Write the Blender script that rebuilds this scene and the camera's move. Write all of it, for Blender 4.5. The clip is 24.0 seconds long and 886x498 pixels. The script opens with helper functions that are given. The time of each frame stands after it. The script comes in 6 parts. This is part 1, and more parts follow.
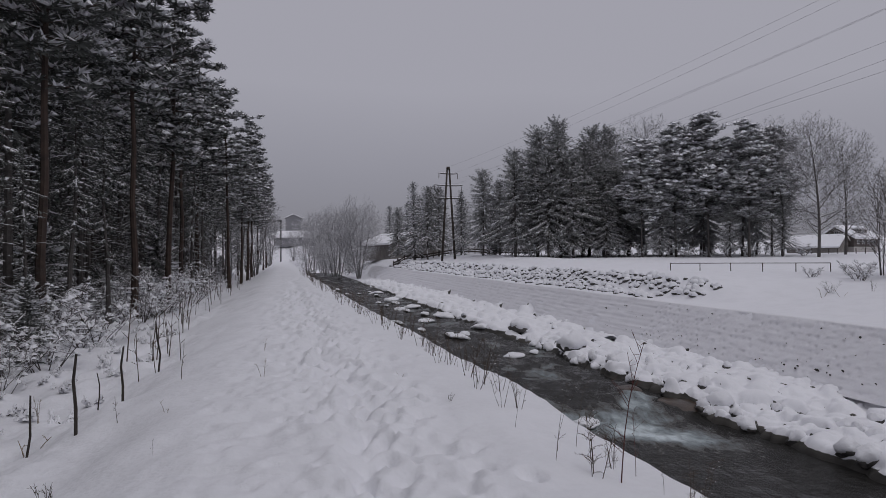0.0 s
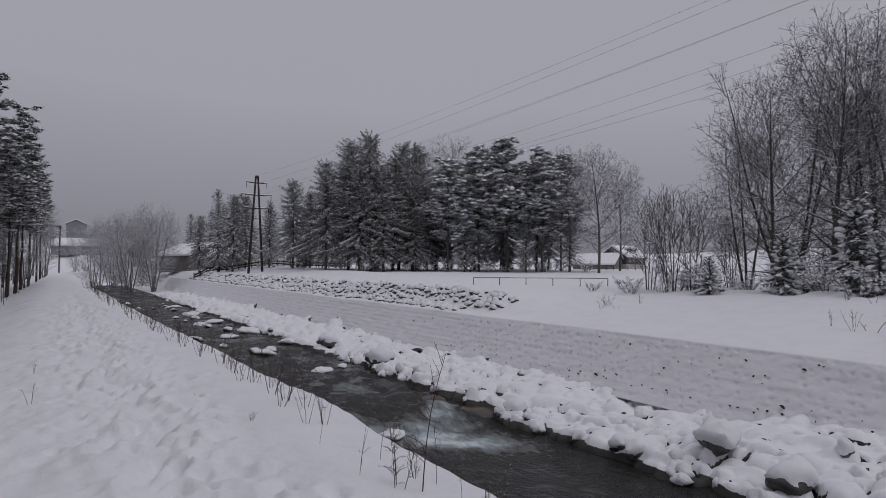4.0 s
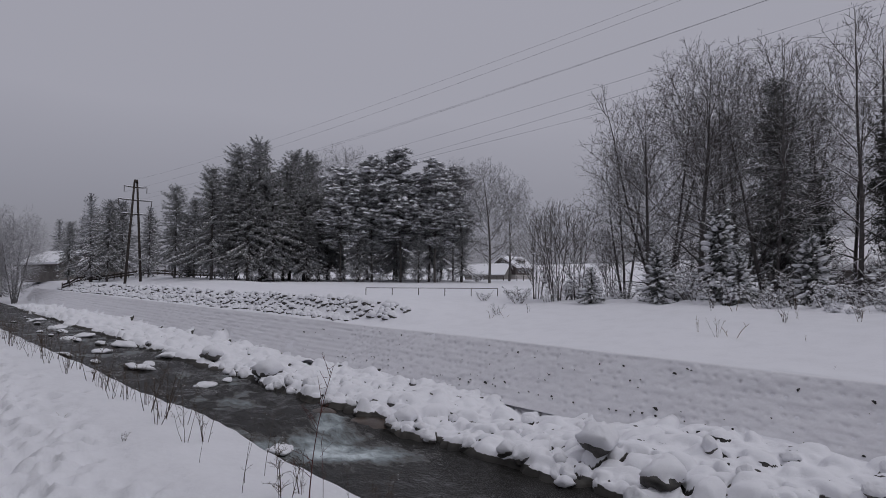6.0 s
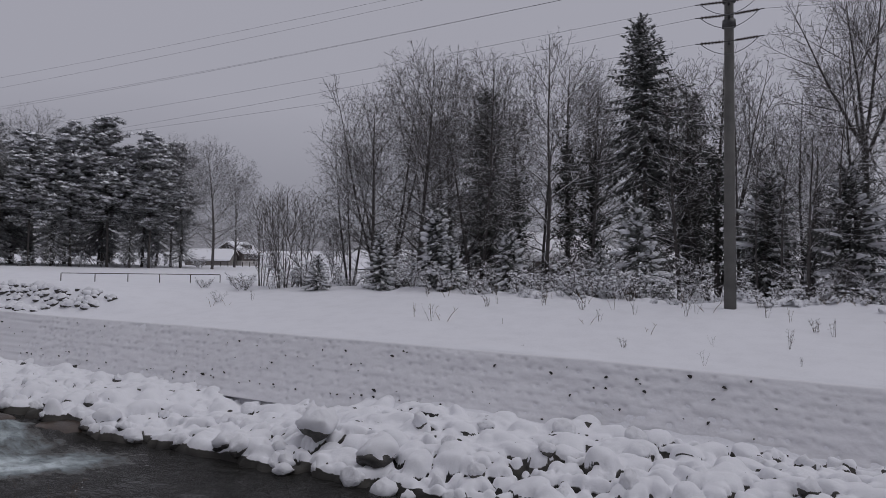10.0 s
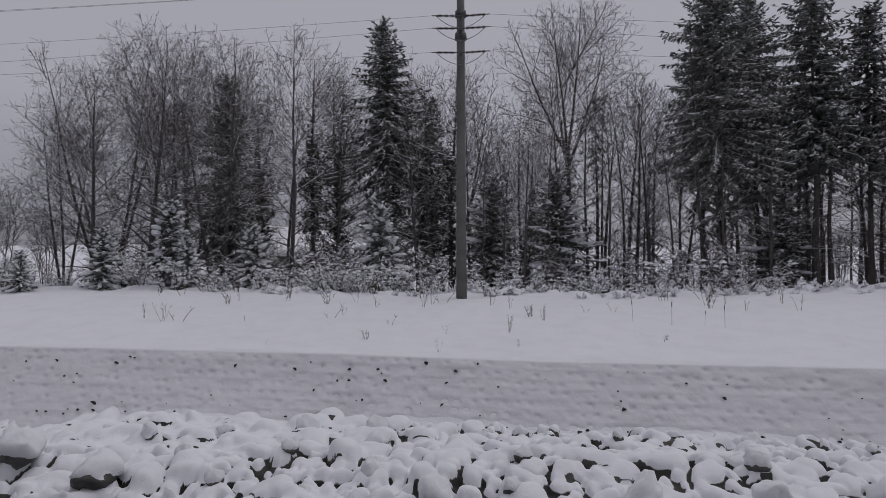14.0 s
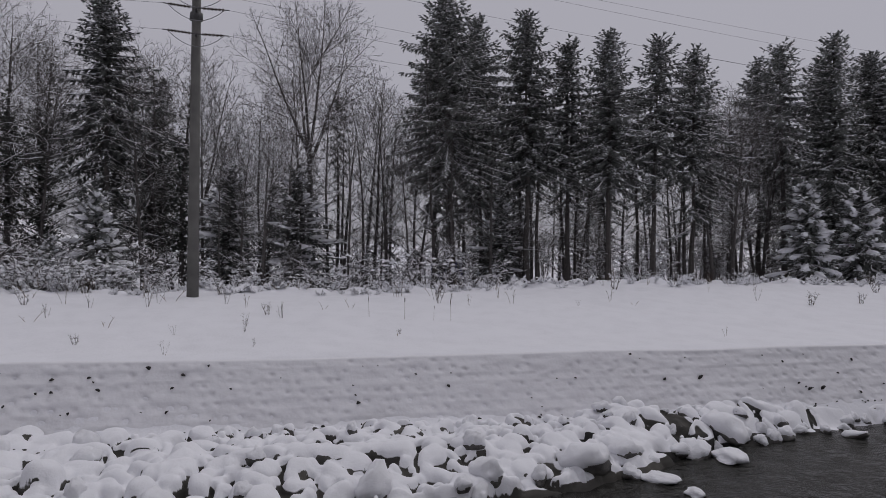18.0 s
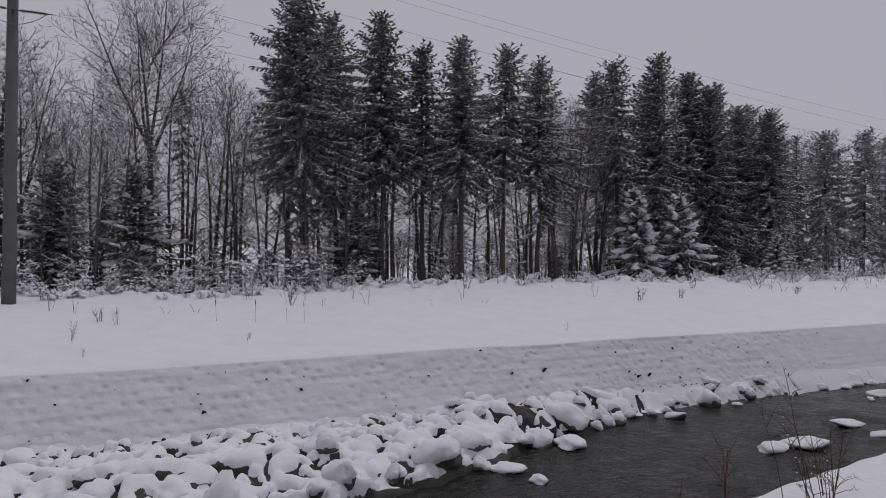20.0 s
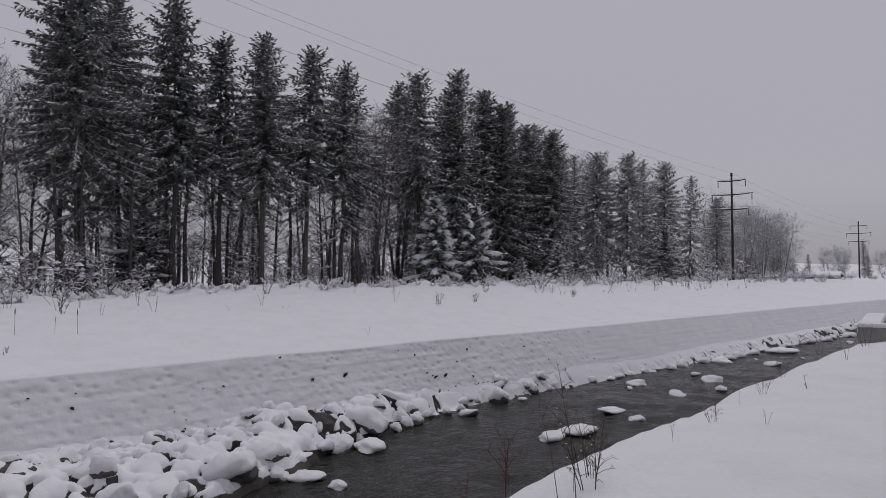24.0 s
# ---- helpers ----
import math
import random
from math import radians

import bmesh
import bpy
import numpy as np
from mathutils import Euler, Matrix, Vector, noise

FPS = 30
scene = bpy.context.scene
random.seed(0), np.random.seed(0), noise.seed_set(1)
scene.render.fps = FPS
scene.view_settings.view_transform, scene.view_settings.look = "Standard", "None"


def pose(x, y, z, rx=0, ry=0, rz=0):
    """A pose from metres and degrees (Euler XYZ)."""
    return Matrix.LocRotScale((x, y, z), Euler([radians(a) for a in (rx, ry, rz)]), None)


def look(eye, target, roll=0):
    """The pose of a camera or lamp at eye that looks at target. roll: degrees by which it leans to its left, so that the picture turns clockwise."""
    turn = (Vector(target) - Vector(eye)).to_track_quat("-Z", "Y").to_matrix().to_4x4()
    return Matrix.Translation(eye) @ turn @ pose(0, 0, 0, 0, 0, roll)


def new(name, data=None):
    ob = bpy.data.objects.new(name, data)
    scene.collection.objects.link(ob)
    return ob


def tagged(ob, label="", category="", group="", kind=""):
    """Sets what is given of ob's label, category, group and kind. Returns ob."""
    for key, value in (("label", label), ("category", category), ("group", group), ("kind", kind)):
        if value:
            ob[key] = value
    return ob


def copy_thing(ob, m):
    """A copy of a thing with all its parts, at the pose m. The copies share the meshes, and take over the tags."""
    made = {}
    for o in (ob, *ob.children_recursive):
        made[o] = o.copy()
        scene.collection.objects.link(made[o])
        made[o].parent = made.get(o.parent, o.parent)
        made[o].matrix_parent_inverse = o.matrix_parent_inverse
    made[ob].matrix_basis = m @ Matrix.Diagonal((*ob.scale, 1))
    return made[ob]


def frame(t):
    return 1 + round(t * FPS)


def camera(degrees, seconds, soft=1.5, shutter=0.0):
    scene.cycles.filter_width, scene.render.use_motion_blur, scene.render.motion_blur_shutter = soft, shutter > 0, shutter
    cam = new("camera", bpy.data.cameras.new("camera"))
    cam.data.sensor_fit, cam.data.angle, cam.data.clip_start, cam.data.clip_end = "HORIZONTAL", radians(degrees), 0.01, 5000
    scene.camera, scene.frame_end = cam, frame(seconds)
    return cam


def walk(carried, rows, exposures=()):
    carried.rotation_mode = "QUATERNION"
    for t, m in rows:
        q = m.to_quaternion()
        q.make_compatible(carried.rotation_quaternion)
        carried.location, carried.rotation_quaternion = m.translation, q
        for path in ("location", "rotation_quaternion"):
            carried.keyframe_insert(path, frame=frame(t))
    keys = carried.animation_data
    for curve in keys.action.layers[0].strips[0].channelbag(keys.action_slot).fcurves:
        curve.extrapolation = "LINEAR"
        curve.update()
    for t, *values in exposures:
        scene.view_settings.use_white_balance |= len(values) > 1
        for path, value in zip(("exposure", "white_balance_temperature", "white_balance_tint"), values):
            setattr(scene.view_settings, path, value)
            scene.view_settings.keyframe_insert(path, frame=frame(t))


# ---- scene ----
cam = camera(68.33, 24.0, soft=0.7)
ROWS = [
    (0.0, 0.045, 0.19, 1.648, -9.29, 1.05, 0.25),
    (0.5, 0.05, 0.189, 1.647, -10.82, 0.94, -0.05),
    (1.0, 0.062, 0.2, 1.644, -13.12, 1.02, -0.04),
    (1.5, 0.062, 0.208, 1.646, -15.18, 1.05, -0.35),
    (2.0, 0.061, 0.202, 1.648, -17.12, 1.47, -0.39),
    (2.5, 0.06, 0.195, 1.65, -19.0, 1.69, -0.58),
    (4.5, 0.072, 0.18, 1.654, -28.16, 2.43, -0.33),
    (5.0, 0.07, 0.178, 1.654, -30.32, 2.71, -0.56),
    (5.5, 0.075, 0.173, 1.651, -32.28, 3.03, -0.48),
    (6.0, 0.093, 0.163, 1.654, -35.14, 3.15, -0.28),
    (6.5, 0.116, 0.156, 1.647, -38.17, 3.16, -0.19),
    (7.0, 0.137, 0.145, 1.641, -41.91, 3.27, -0.12),
    (7.5, 0.153, 0.136, 1.64, -45.03, 3.2, -0.23),
    (8.0, 0.167, 0.128, 1.637, -47.69, 2.86, -0.17),
    (8.5, 0.165, 0.124, 1.635, -50.24, 2.72, -0.52),
    (9.0, 0.165, 0.116, 1.638, -52.99, 2.51, -0.71),
    (9.5, 0.172, 0.102, 1.64, -55.71, 2.33, -0.83),
    (10.0, 0.174, 0.1, 1.644, -58.61, 2.23, -0.75),
    (10.5, 0.179, 0.089, 1.65, -61.37, 2.21, -0.68),
    (12.5, 0.185, 0.055, 1.653, -72.48, 1.74, -0.17),
    (13.0, 0.194, 0.048, 1.655, -75.35, 1.78, 0.02),
    (13.5, 0.192, 0.041, 1.651, -77.93, 1.9, 0.29),
    (14.0, 0.196, 0.033, 1.652, -80.57, 1.87, 0.13),
    (14.5, 0.198, 0.024, 1.656, -82.81, 1.78, 0.08),
    (15.0, 0.202, 0.021, 1.654, -85.09, 1.72, 0.08),
    (15.5, 0.204, 0.013, 1.657, -87.4, 1.51, 0.08),
    (16.0, 0.206, 0.009, 1.661, -89.98, 1.62, 0.26),
    (16.5, 0.197, -0.007, 1.66, -92.81, 1.64, 0.29),
    (17.0, 0.196, -0.016, 1.659, -96.42, 1.61, -0.02),
    (17.5, 0.203, -0.026, 1.652, -99.52, 1.61, -0.14),
    (18.0, 0.2, -0.045, 1.651, -102.98, 1.62, -0.16),
    (18.5, 0.198, -0.06, 1.655, -106.03, 1.67, -0.22),
    (19.0, 0.186, -0.075, 1.648, -109.21, 1.73, -0.17),
    (19.5, 0.182, -0.094, 1.65, -112.44, 1.72, 0.14),
    (21.5, 0.174, -0.121, 1.655, -123.29, 1.76, -0.13),
    (22.0, 0.167, -0.118, 1.656, -125.48, 2.01, -0.17),
    (22.5, 0.154, -0.118, 1.654, -127.92, 2.1, 0.17),
    (23.0, 0.145, -0.121, 1.65, -129.88, 2.17, -0.15),
    (23.5, 0.144, -0.123, 1.649, -131.45, 2.13, -0.08),
    (24.0, 0.144, -0.125, 1.653, -132.61, 2.02, 0.09),
]
walk(cam, [(t, pose(x, y, z, 90 + pitch, roll, yaw)) for t, x, y, z, yaw, pitch, roll in ROWS],
     [(0.0, -0.03, 6480, 10), (5.0, -0.06, 6430, 10), (8.5, -0.06, 6320, 10), (10.5, -0.05, 6440, 10), (13.5, -0.02, 6480, 10), (18.0, 0.06, 6580, 10), (24.0, 0.10, 6600, 10)])

# ---- world and sun: an even, snow-laden overcast ----
world = bpy.data.worlds.new("overcast_sky")
scene.world = world
world.use_nodes = True
wn, wl = world.node_tree.nodes, world.node_tree.links
wn.clear()
w_out, w_bg = wn.new("ShaderNodeOutputWorld"), wn.new("ShaderNodeBackground")
w_sky, w_mix = wn.new("ShaderNodeTexSky"), wn.new("ShaderNodeMixRGB")
w_sky.sky_type, w_sky.sun_disc = "NISHITA", False
w_sky.sun_elevation, w_sky.sun_rotation = radians(61), radians(157)
w_co, w_sep, w_ramp = wn.new("ShaderNodeTexCoord"), wn.new("ShaderNodeSeparateXYZ"), wn.new("ShaderNodeValToRGB")
w_noise, w_add = wn.new("ShaderNodeTexNoise"), wn.new("ShaderNodeMath")
w_noise.inputs["Scale"].default_value, w_noise.inputs["Detail"].default_value = 1.6, 4
w_add.operation = "MULTIPLY_ADD"
w_add.inputs[1].default_value = 0.10
wl.new(w_co.outputs["Generated"], w_sep.inputs[0])
wl.new(w_co.outputs["Generated"], w_noise.inputs["Vector"])
wl.new(w_noise.outputs["Fac"], w_add.inputs[0])
w_lean = wn.new("ShaderNodeMath")
w_lean.operation, w_lean.inputs[1].default_value = "MULTIPLY_ADD", -0.075
wl.new(w_sep.outputs["Y"], w_lean.inputs[0])
wl.new(w_sep.outputs["Z"], w_lean.inputs[2])
wl.new(w_lean.outputs[0], w_add.inputs[2])
wl.new(w_add.outputs[0], w_ramp.inputs[0])
ramp = w_ramp.color_ramp
ramp.elements[0].position, ramp.elements[0].color = 0.0, (0.192, 0.187, 0.219, 1)
ramp.elements[1].position, ramp.elements[1].color = 1.0, (0.43, 0.425, 0.475, 1)
for pos, col in ((0.12, (0.275, 0.269, 0.309)), (0.24, (0.350, 0.343, 0.389)), (0.50, (0.362, 0.355, 0.402))):
    el = ramp.elements.new(pos)
    el.color = (*col, 1)
w_mix.inputs[0].default_value = 0.004
wl.new(w_ramp.outputs[0], w_mix.inputs[1])
wl.new(w_sky.outputs[0], w_mix.inputs[2])
wl.new(w_mix.outputs[0], w_bg.inputs[0])
w_bg.inputs[1].default_value = 1.0
wl.new(w_bg.outputs[0], w_out.inputs[0])

sun = new("sun", bpy.data.lights.new("sun", "SUN"))
sun.data.energy, sun.data.angle, sun.data.color = 0.6, radians(50), (1.0, 0.985, 0.97)
sun.matrix_world = look((12, -28, 55), (0, 0, 0))

# ---- materials ----
def material(name, base, rough=0.7, metal=0.0, vary=0.25, scale=3.0, fine=40.0, bump=0.3, depth=0.01, spec=0.4, second=None, rand=0.0, fine_mix=0.35):
    """Base colour that drifts towards a second colour at a broad and a fine scale, with relief."""
    m = bpy.data.materials.new(name)
    m.use_nodes = True
    n, l = m.node_tree.nodes, m.node_tree.links
    b = n["Principled BSDF"]
    b.inputs["Roughness"].default_value, b.inputs["Metallic"].default_value = rough, metal
    b.inputs["Specular IOR Level"].default_value = spec
    co = n.new("ShaderNodeTexCoord")
    big, small, mix = n.new("ShaderNodeTexNoise"), n.new("ShaderNodeTexNoise"), n.new("ShaderNodeMath")
    big.inputs["Scale"].default_value, big.inputs["Detail"].default_value = scale, 5
    small.inputs["Scale"].default_value, small.inputs["Detail"].default_value = fine, 4
    mix.operation = "MULTIPLY_ADD"
    mix.inputs[1].default_value = fine_mix
    l.new(co.outputs["Object"], big.inputs["Vector"])
    l.new(co.outputs["Object"], small.inputs["Vector"])
    l.new(small.outputs["Fac"], mix.inputs[0])
    l.new(big.outputs["Fac"], mix.inputs[2])
    ramp = n.new("ShaderNodeValToRGB")
    other = second or tuple(c * (1 - vary) for c in base)
    ramp.color_ramp.elements[0].position, ramp.color_ramp.elements[0].color = 0.42, (*other, 1)
    ramp.color_ramp.elements[1].position, ramp.color_ramp.elements[1].color = 0.88, (*base, 1)
    l.new(mix.outputs[0], ramp.inputs[0])
    colour = ramp.outputs[0]
    if rand:
        info, hsv, mr = n.new("ShaderNodeObjectInfo"), n.new("ShaderNodeHueSaturation"), n.new("ShaderNodeMapRange")
        mr.inputs["To Min"].default_value, mr.inputs["To Max"].default_value = 1 - rand, 1 + rand
        l.new(info.outputs["Random"], mr.inputs["Value"])
        l.new(mr.outputs[0], hsv.inputs["Value"])
        l.new(colour, hsv.inputs["Color"])
        colour = hsv.outputs[0]
    l.new(colour, b.inputs["Base Color"])
    if bump:
        bp = n.new("ShaderNodeBump")
        bp.inputs["Strength"].default_value, bp.inputs["Distance"].default_value = bump, depth
        l.new(mix.outputs[0], bp.inputs["Height"])
        l.new(bp.outputs[0], b.inputs["Normal"])
    return m


SNOW = material("snow", (0.79, 0.79, 0.83), 0.75, vary=0.08, scale=1.3, fine=14, bump=0.6, depth=0.035, spec=0.2, fine_mix=0.6)
SNOW_LUMP = material("fresh_snow", (0.80, 0.80, 0.835), 0.8, vary=0.05, scale=5, fine=26, bump=0.8, depth=0.02, spec=0.2, fine_mix=0.6)
SNOW_WALL = material("wind_packed_snow", (0.76, 0.755, 0.785), 0.8, second=(0.69, 0.68, 0.71), scale=1.6, fine=12, bump=0.5, depth=0.03, spec=0.2, fine_mix=0.6)
BARK = material("dark_bark", (0.125, 0.114, 0.108), 0.9, second=(0.066, 0.060, 0.058), scale=6, fine=45, bump=0.8, depth=0.02, spec=0.15)
BARK_GREY = material("grey_bark", (0.135, 0.125, 0.121), 0.9, second=(0.072, 0.066, 0.064), scale=4, fine=40, bump=0.7, depth=0.015, spec=0.15)
BARK_PINE = material("pine_bark", (0.085, 0.060, 0.050), 0.9, second=(0.038, 0.031, 0.029), scale=3, fine=30, bump=0.9, depth=0.02, spec=0.15)
TWIG = material("twig", (0.135, 0.124, 0.120), 0.9, second=(0.085, 0.077, 0.075), scale=8, bump=0, spec=0.1)
# twigs of distant trees: the haze is mixed into the colour
TWIG_HAZE = material("far_haze_twig", (0.36, 0.355, 0.365), 0.9, second=(0.25, 0.246, 0.252), scale=8, bump=0, spec=0.1)
NEEDLE = material("spruce_needles", (0.175, 0.182, 0.172), 0.75, second=(0.115, 0.122, 0.117), scale=2.5, fine=18, bump=0, spec=0.2, rand=0.3)
NEEDLE_PINE = material("pine_needles", (0.120, 0.126, 0.116), 0.75, second=(0.072, 0.078, 0.074), scale=2.5, fine=18, bump=0, spec=0.2, rand=0.3)
# needles of distant spruces, lightened to carry the haze
NEEDLE_HAZE = material("far_haze_needles", (0.25, 0.255, 0.258), 0.8, second=(0.17, 0.175, 0.178), scale=2.5, fine=18, bump=0, spec=0.2, rand=0.2)
# grove beyond the meadow: needle and twig colours lifted by painted-in haze
NEEDLE_GROVE = material("haze_pale_needles", (0.29, 0.295, 0.292), 0.8, second=(0.20, 0.205, 0.203), scale=2.5, fine=18, bump=0, spec=0.2, rand=0.25)
TWIG_GROVE = material("haze_pale_twig", (0.190, 0.184, 0.185), 0.9, second=(0.125, 0.12, 0.12), scale=8, bump=0, spec=0.1)
IVY = material("ivy_leaves", (0.085, 0.092, 0.080), 0.6, second=(0.050, 0.055, 0.050), scale=4, fine=20, bump=0, spec=0.3)
DRY = material("dry_stem", (0.105, 0.078, 0.058), 0.9, second=(0.045, 0.033, 0.027), scale=9, bump=0, spec=0.1)
RED_STEM = material("red_stem", (0.115, 0.034, 0.028), 0.7, second=(0.05, 0.018, 0.017), scale=9, bump=0, spec=0.2)
STRAW = material("straw_stem", (0.28, 0.22, 0.16), 0.9, second=(0.13, 0.10, 0.075), scale=9, bump=0, spec=0.1)
ROCK = material("wet_river_rock", (0.125, 0.118, 0.108), 0.6, second=(0.035, 0.033, 0.032), scale=2.2, fine=26, bump=0.8, depth=0.03, spec=0.4, rand=0.35)
ROCK_BROWN = material("brown_wet_rock", (0.085, 0.058, 0.040), 0.3, second=(0.032, 0.024, 0.019), scale=1.8, fine=20, bump=0.7, depth=0.03, spec=0.5)
STONE_DARK = material("bare_masonry", (0.060, 0.056, 0.054), 0.9, second=(0.022, 0.021, 0.020), scale=14, bump=0.6, depth=0.01, spec=0.2)
CONCRETE = material("weathered_concrete", (0.36, 0.35, 0.335), 0.85, second=(0.24, 0.232, 0.22), scale=2.0, fine=50, bump=0.4, depth=0.006, spec=0.3)
POLE_GREY = material("spun_concrete", (0.17, 0.165, 0.155), 0.8, second=(0.10, 0.098, 0.094), scale=1.2, fine=60, bump=0.3, depth=0.005, spec=0.3)
STEEL = material("dull_steel", (0.12, 0.12, 0.125), 0.5, metal=0.6, second=(0.06, 0.058, 0.056), scale=5, bump=0.2, depth=0.002)
RUST = material("rusty_pipe", (0.10, 0.075, 0.06), 0.7, metal=0.2, second=(0.05, 0.038, 0.032), scale=6, bump=0.3, depth=0.002)
CERAMIC = material("brown_ceramic", (0.05, 0.032, 0.026), 0.3, vary=0.3, scale=12, bump=0, spec=0.5)
WIRE = material("aluminium_wire", (0.20, 0.20, 0.21), 0.6, metal=0.4, vary=0.2, scale=1, bump=0)
POST_WOOD = material("tarred_timber", (0.070, 0.058, 0.050), 0.85, second=(0.030, 0.026, 0.024), scale=3, fine=30, bump=0.5, depth=0.01, spec=0.2)
TIMBER = material("dark_timber_boards", (0.125, 0.108, 0.102), 0.8, second=(0.080, 0.068, 0.065), scale=1.5, fine=25, bump=0.5, depth=0.01, spec=0.2)
TIMBER_GREY = material("grey_timber_boards", (0.24, 0.225, 0.21), 0.85, second=(0.14, 0.13, 0.122), scale=1.5, fine=25, bump=0.5, depth=0.01, spec=0.2)
RENDER_WALL = material("pale_render", (0.46, 0.44, 0.42), 0.9, second=(0.36, 0.345, 0.335), scale=1.2, fine=30, bump=0.2, depth=0.004)
# farthest walls, with the haze in their base colour
HAZE_WALL = material("far_facade", (0.24, 0.24, 0.255), 0.9, second=(0.20, 0.20, 0.215), scale=0.4, bump=0)
FRAME_WHITE = material("white_frame", (0.70, 0.70, 0.70), 0.5, vary=0.1, scale=6, bump=0)
BLUE = material("blue_panel", (0.085, 0.095, 0.19), 0.6, vary=0.2, scale=1, bump=0)
GLASS = material("window_glass", (0.03, 0.033, 0.038), 0.08, vary=0.2, scale=1, bump=0, spec=0.6)


def water_material():
    """Dark clear water, with foam where the mesh's foam attribute says that it breaks."""
    m = bpy.data.materials.new("river_water")
    m.use_nodes = True
    n, l = m.node_tree.nodes, m.node_tree.links
    b = n["Principled BSDF"]
    at, co = n.new("ShaderNodeAttribute"), n.new("ShaderNodeTexCoord")
    at.attribute_name = "foam"
    mp = n.new("ShaderNodeMapping")
    mp.inputs["Scale"].default_value = (2.6, 1.5, 1.0)
    l.new(co.outputs["Object"], mp.inputs["Vector"])
    nz, nf = n.new("ShaderNodeTexNoise"), n.new("ShaderNodeTexNoise")
    nz.inputs["Scale"].default_value, nz.inputs["Detail"].default_value, nz.inputs["Distortion"].default_value = 2.0, 9, 0.25
    nf.inputs["Scale"].default_value, nf.inputs["Detail"].default_value = 7.0, 6
    l.new(mp.outputs[0], nz.inputs["Vector"])
    l.new(mp.outputs[0], nf.inputs["Vector"])
    s1, s2 = n.new("ShaderNodeMath"), n.new("ShaderNodeMath")
    s1.operation, s2.operation = "ADD", "MULTIPLY_ADD"
    s1.inputs[1].default_value = -0.5
    l.new(nz.outputs["Fac"], s1.inputs[0])
    s2.inputs[1].default_value = 0.85
    l.new(s1.outputs[0], s2.inputs[0])
    l.new(at.outputs["Fac"], s2.inputs[2])
    rp = n.new("ShaderNodeValToRGB")
    rp.color_ramp.elements[0].position, rp.color_ramp.elements[0].color = 0.12, (0.019, 0.018, 0.016, 1)
    rp.color_ramp.elements[1].position, rp.color_ramp.elements[1].color = 1.0, (0.66, 0.73, 0.76, 1)
    for p_, c_ in ((0.30, (0.085, 0.084, 0.08)), (0.58, (0.27, 0.31, 0.325))):
        e_ = rp.color_ramp.elements.new(p_)
        e_.color = (*c_, 1)
    l.new(s2.outputs[0], rp.inputs[0])
    l.new(rp.outputs[0], b.inputs["Base Color"])
    rr = n.new("ShaderNodeMapRange")
    rr.inputs["From Min"].default_value, rr.inputs["From Max"].default_value = 0.1, 0.7
    rr.inputs["To Min"].default_value, rr.inputs["To Max"].default_value = 0.16, 0.7
    l.new(s2.outputs[0], rr.inputs["Value"])
    l.new(rr.outputs[0], b.inputs["Roughness"])
    b.inputs["IOR"].default_value = 1.33
    b1, b2 = n.new("ShaderNodeBump"), n.new("ShaderNodeBump")
    b1.inputs["Strength"].default_value, b1.inputs["Distance"].default_value = 1.0, 0.20
    b2.inputs["Strength"].default_value, b2.inputs["Distance"].default_value = 0.8, 0.05
    l.new(nz.outputs["Fac"], b1.inputs["Height"])
    l.new(nf.outputs["Fac"], b2.inputs["Height"])
    l.new(b1.outputs[0], b2.inputs["Normal"])
    l.new(b2.outputs[0], b.inputs["Normal"])
    return m


WATER = water_material()


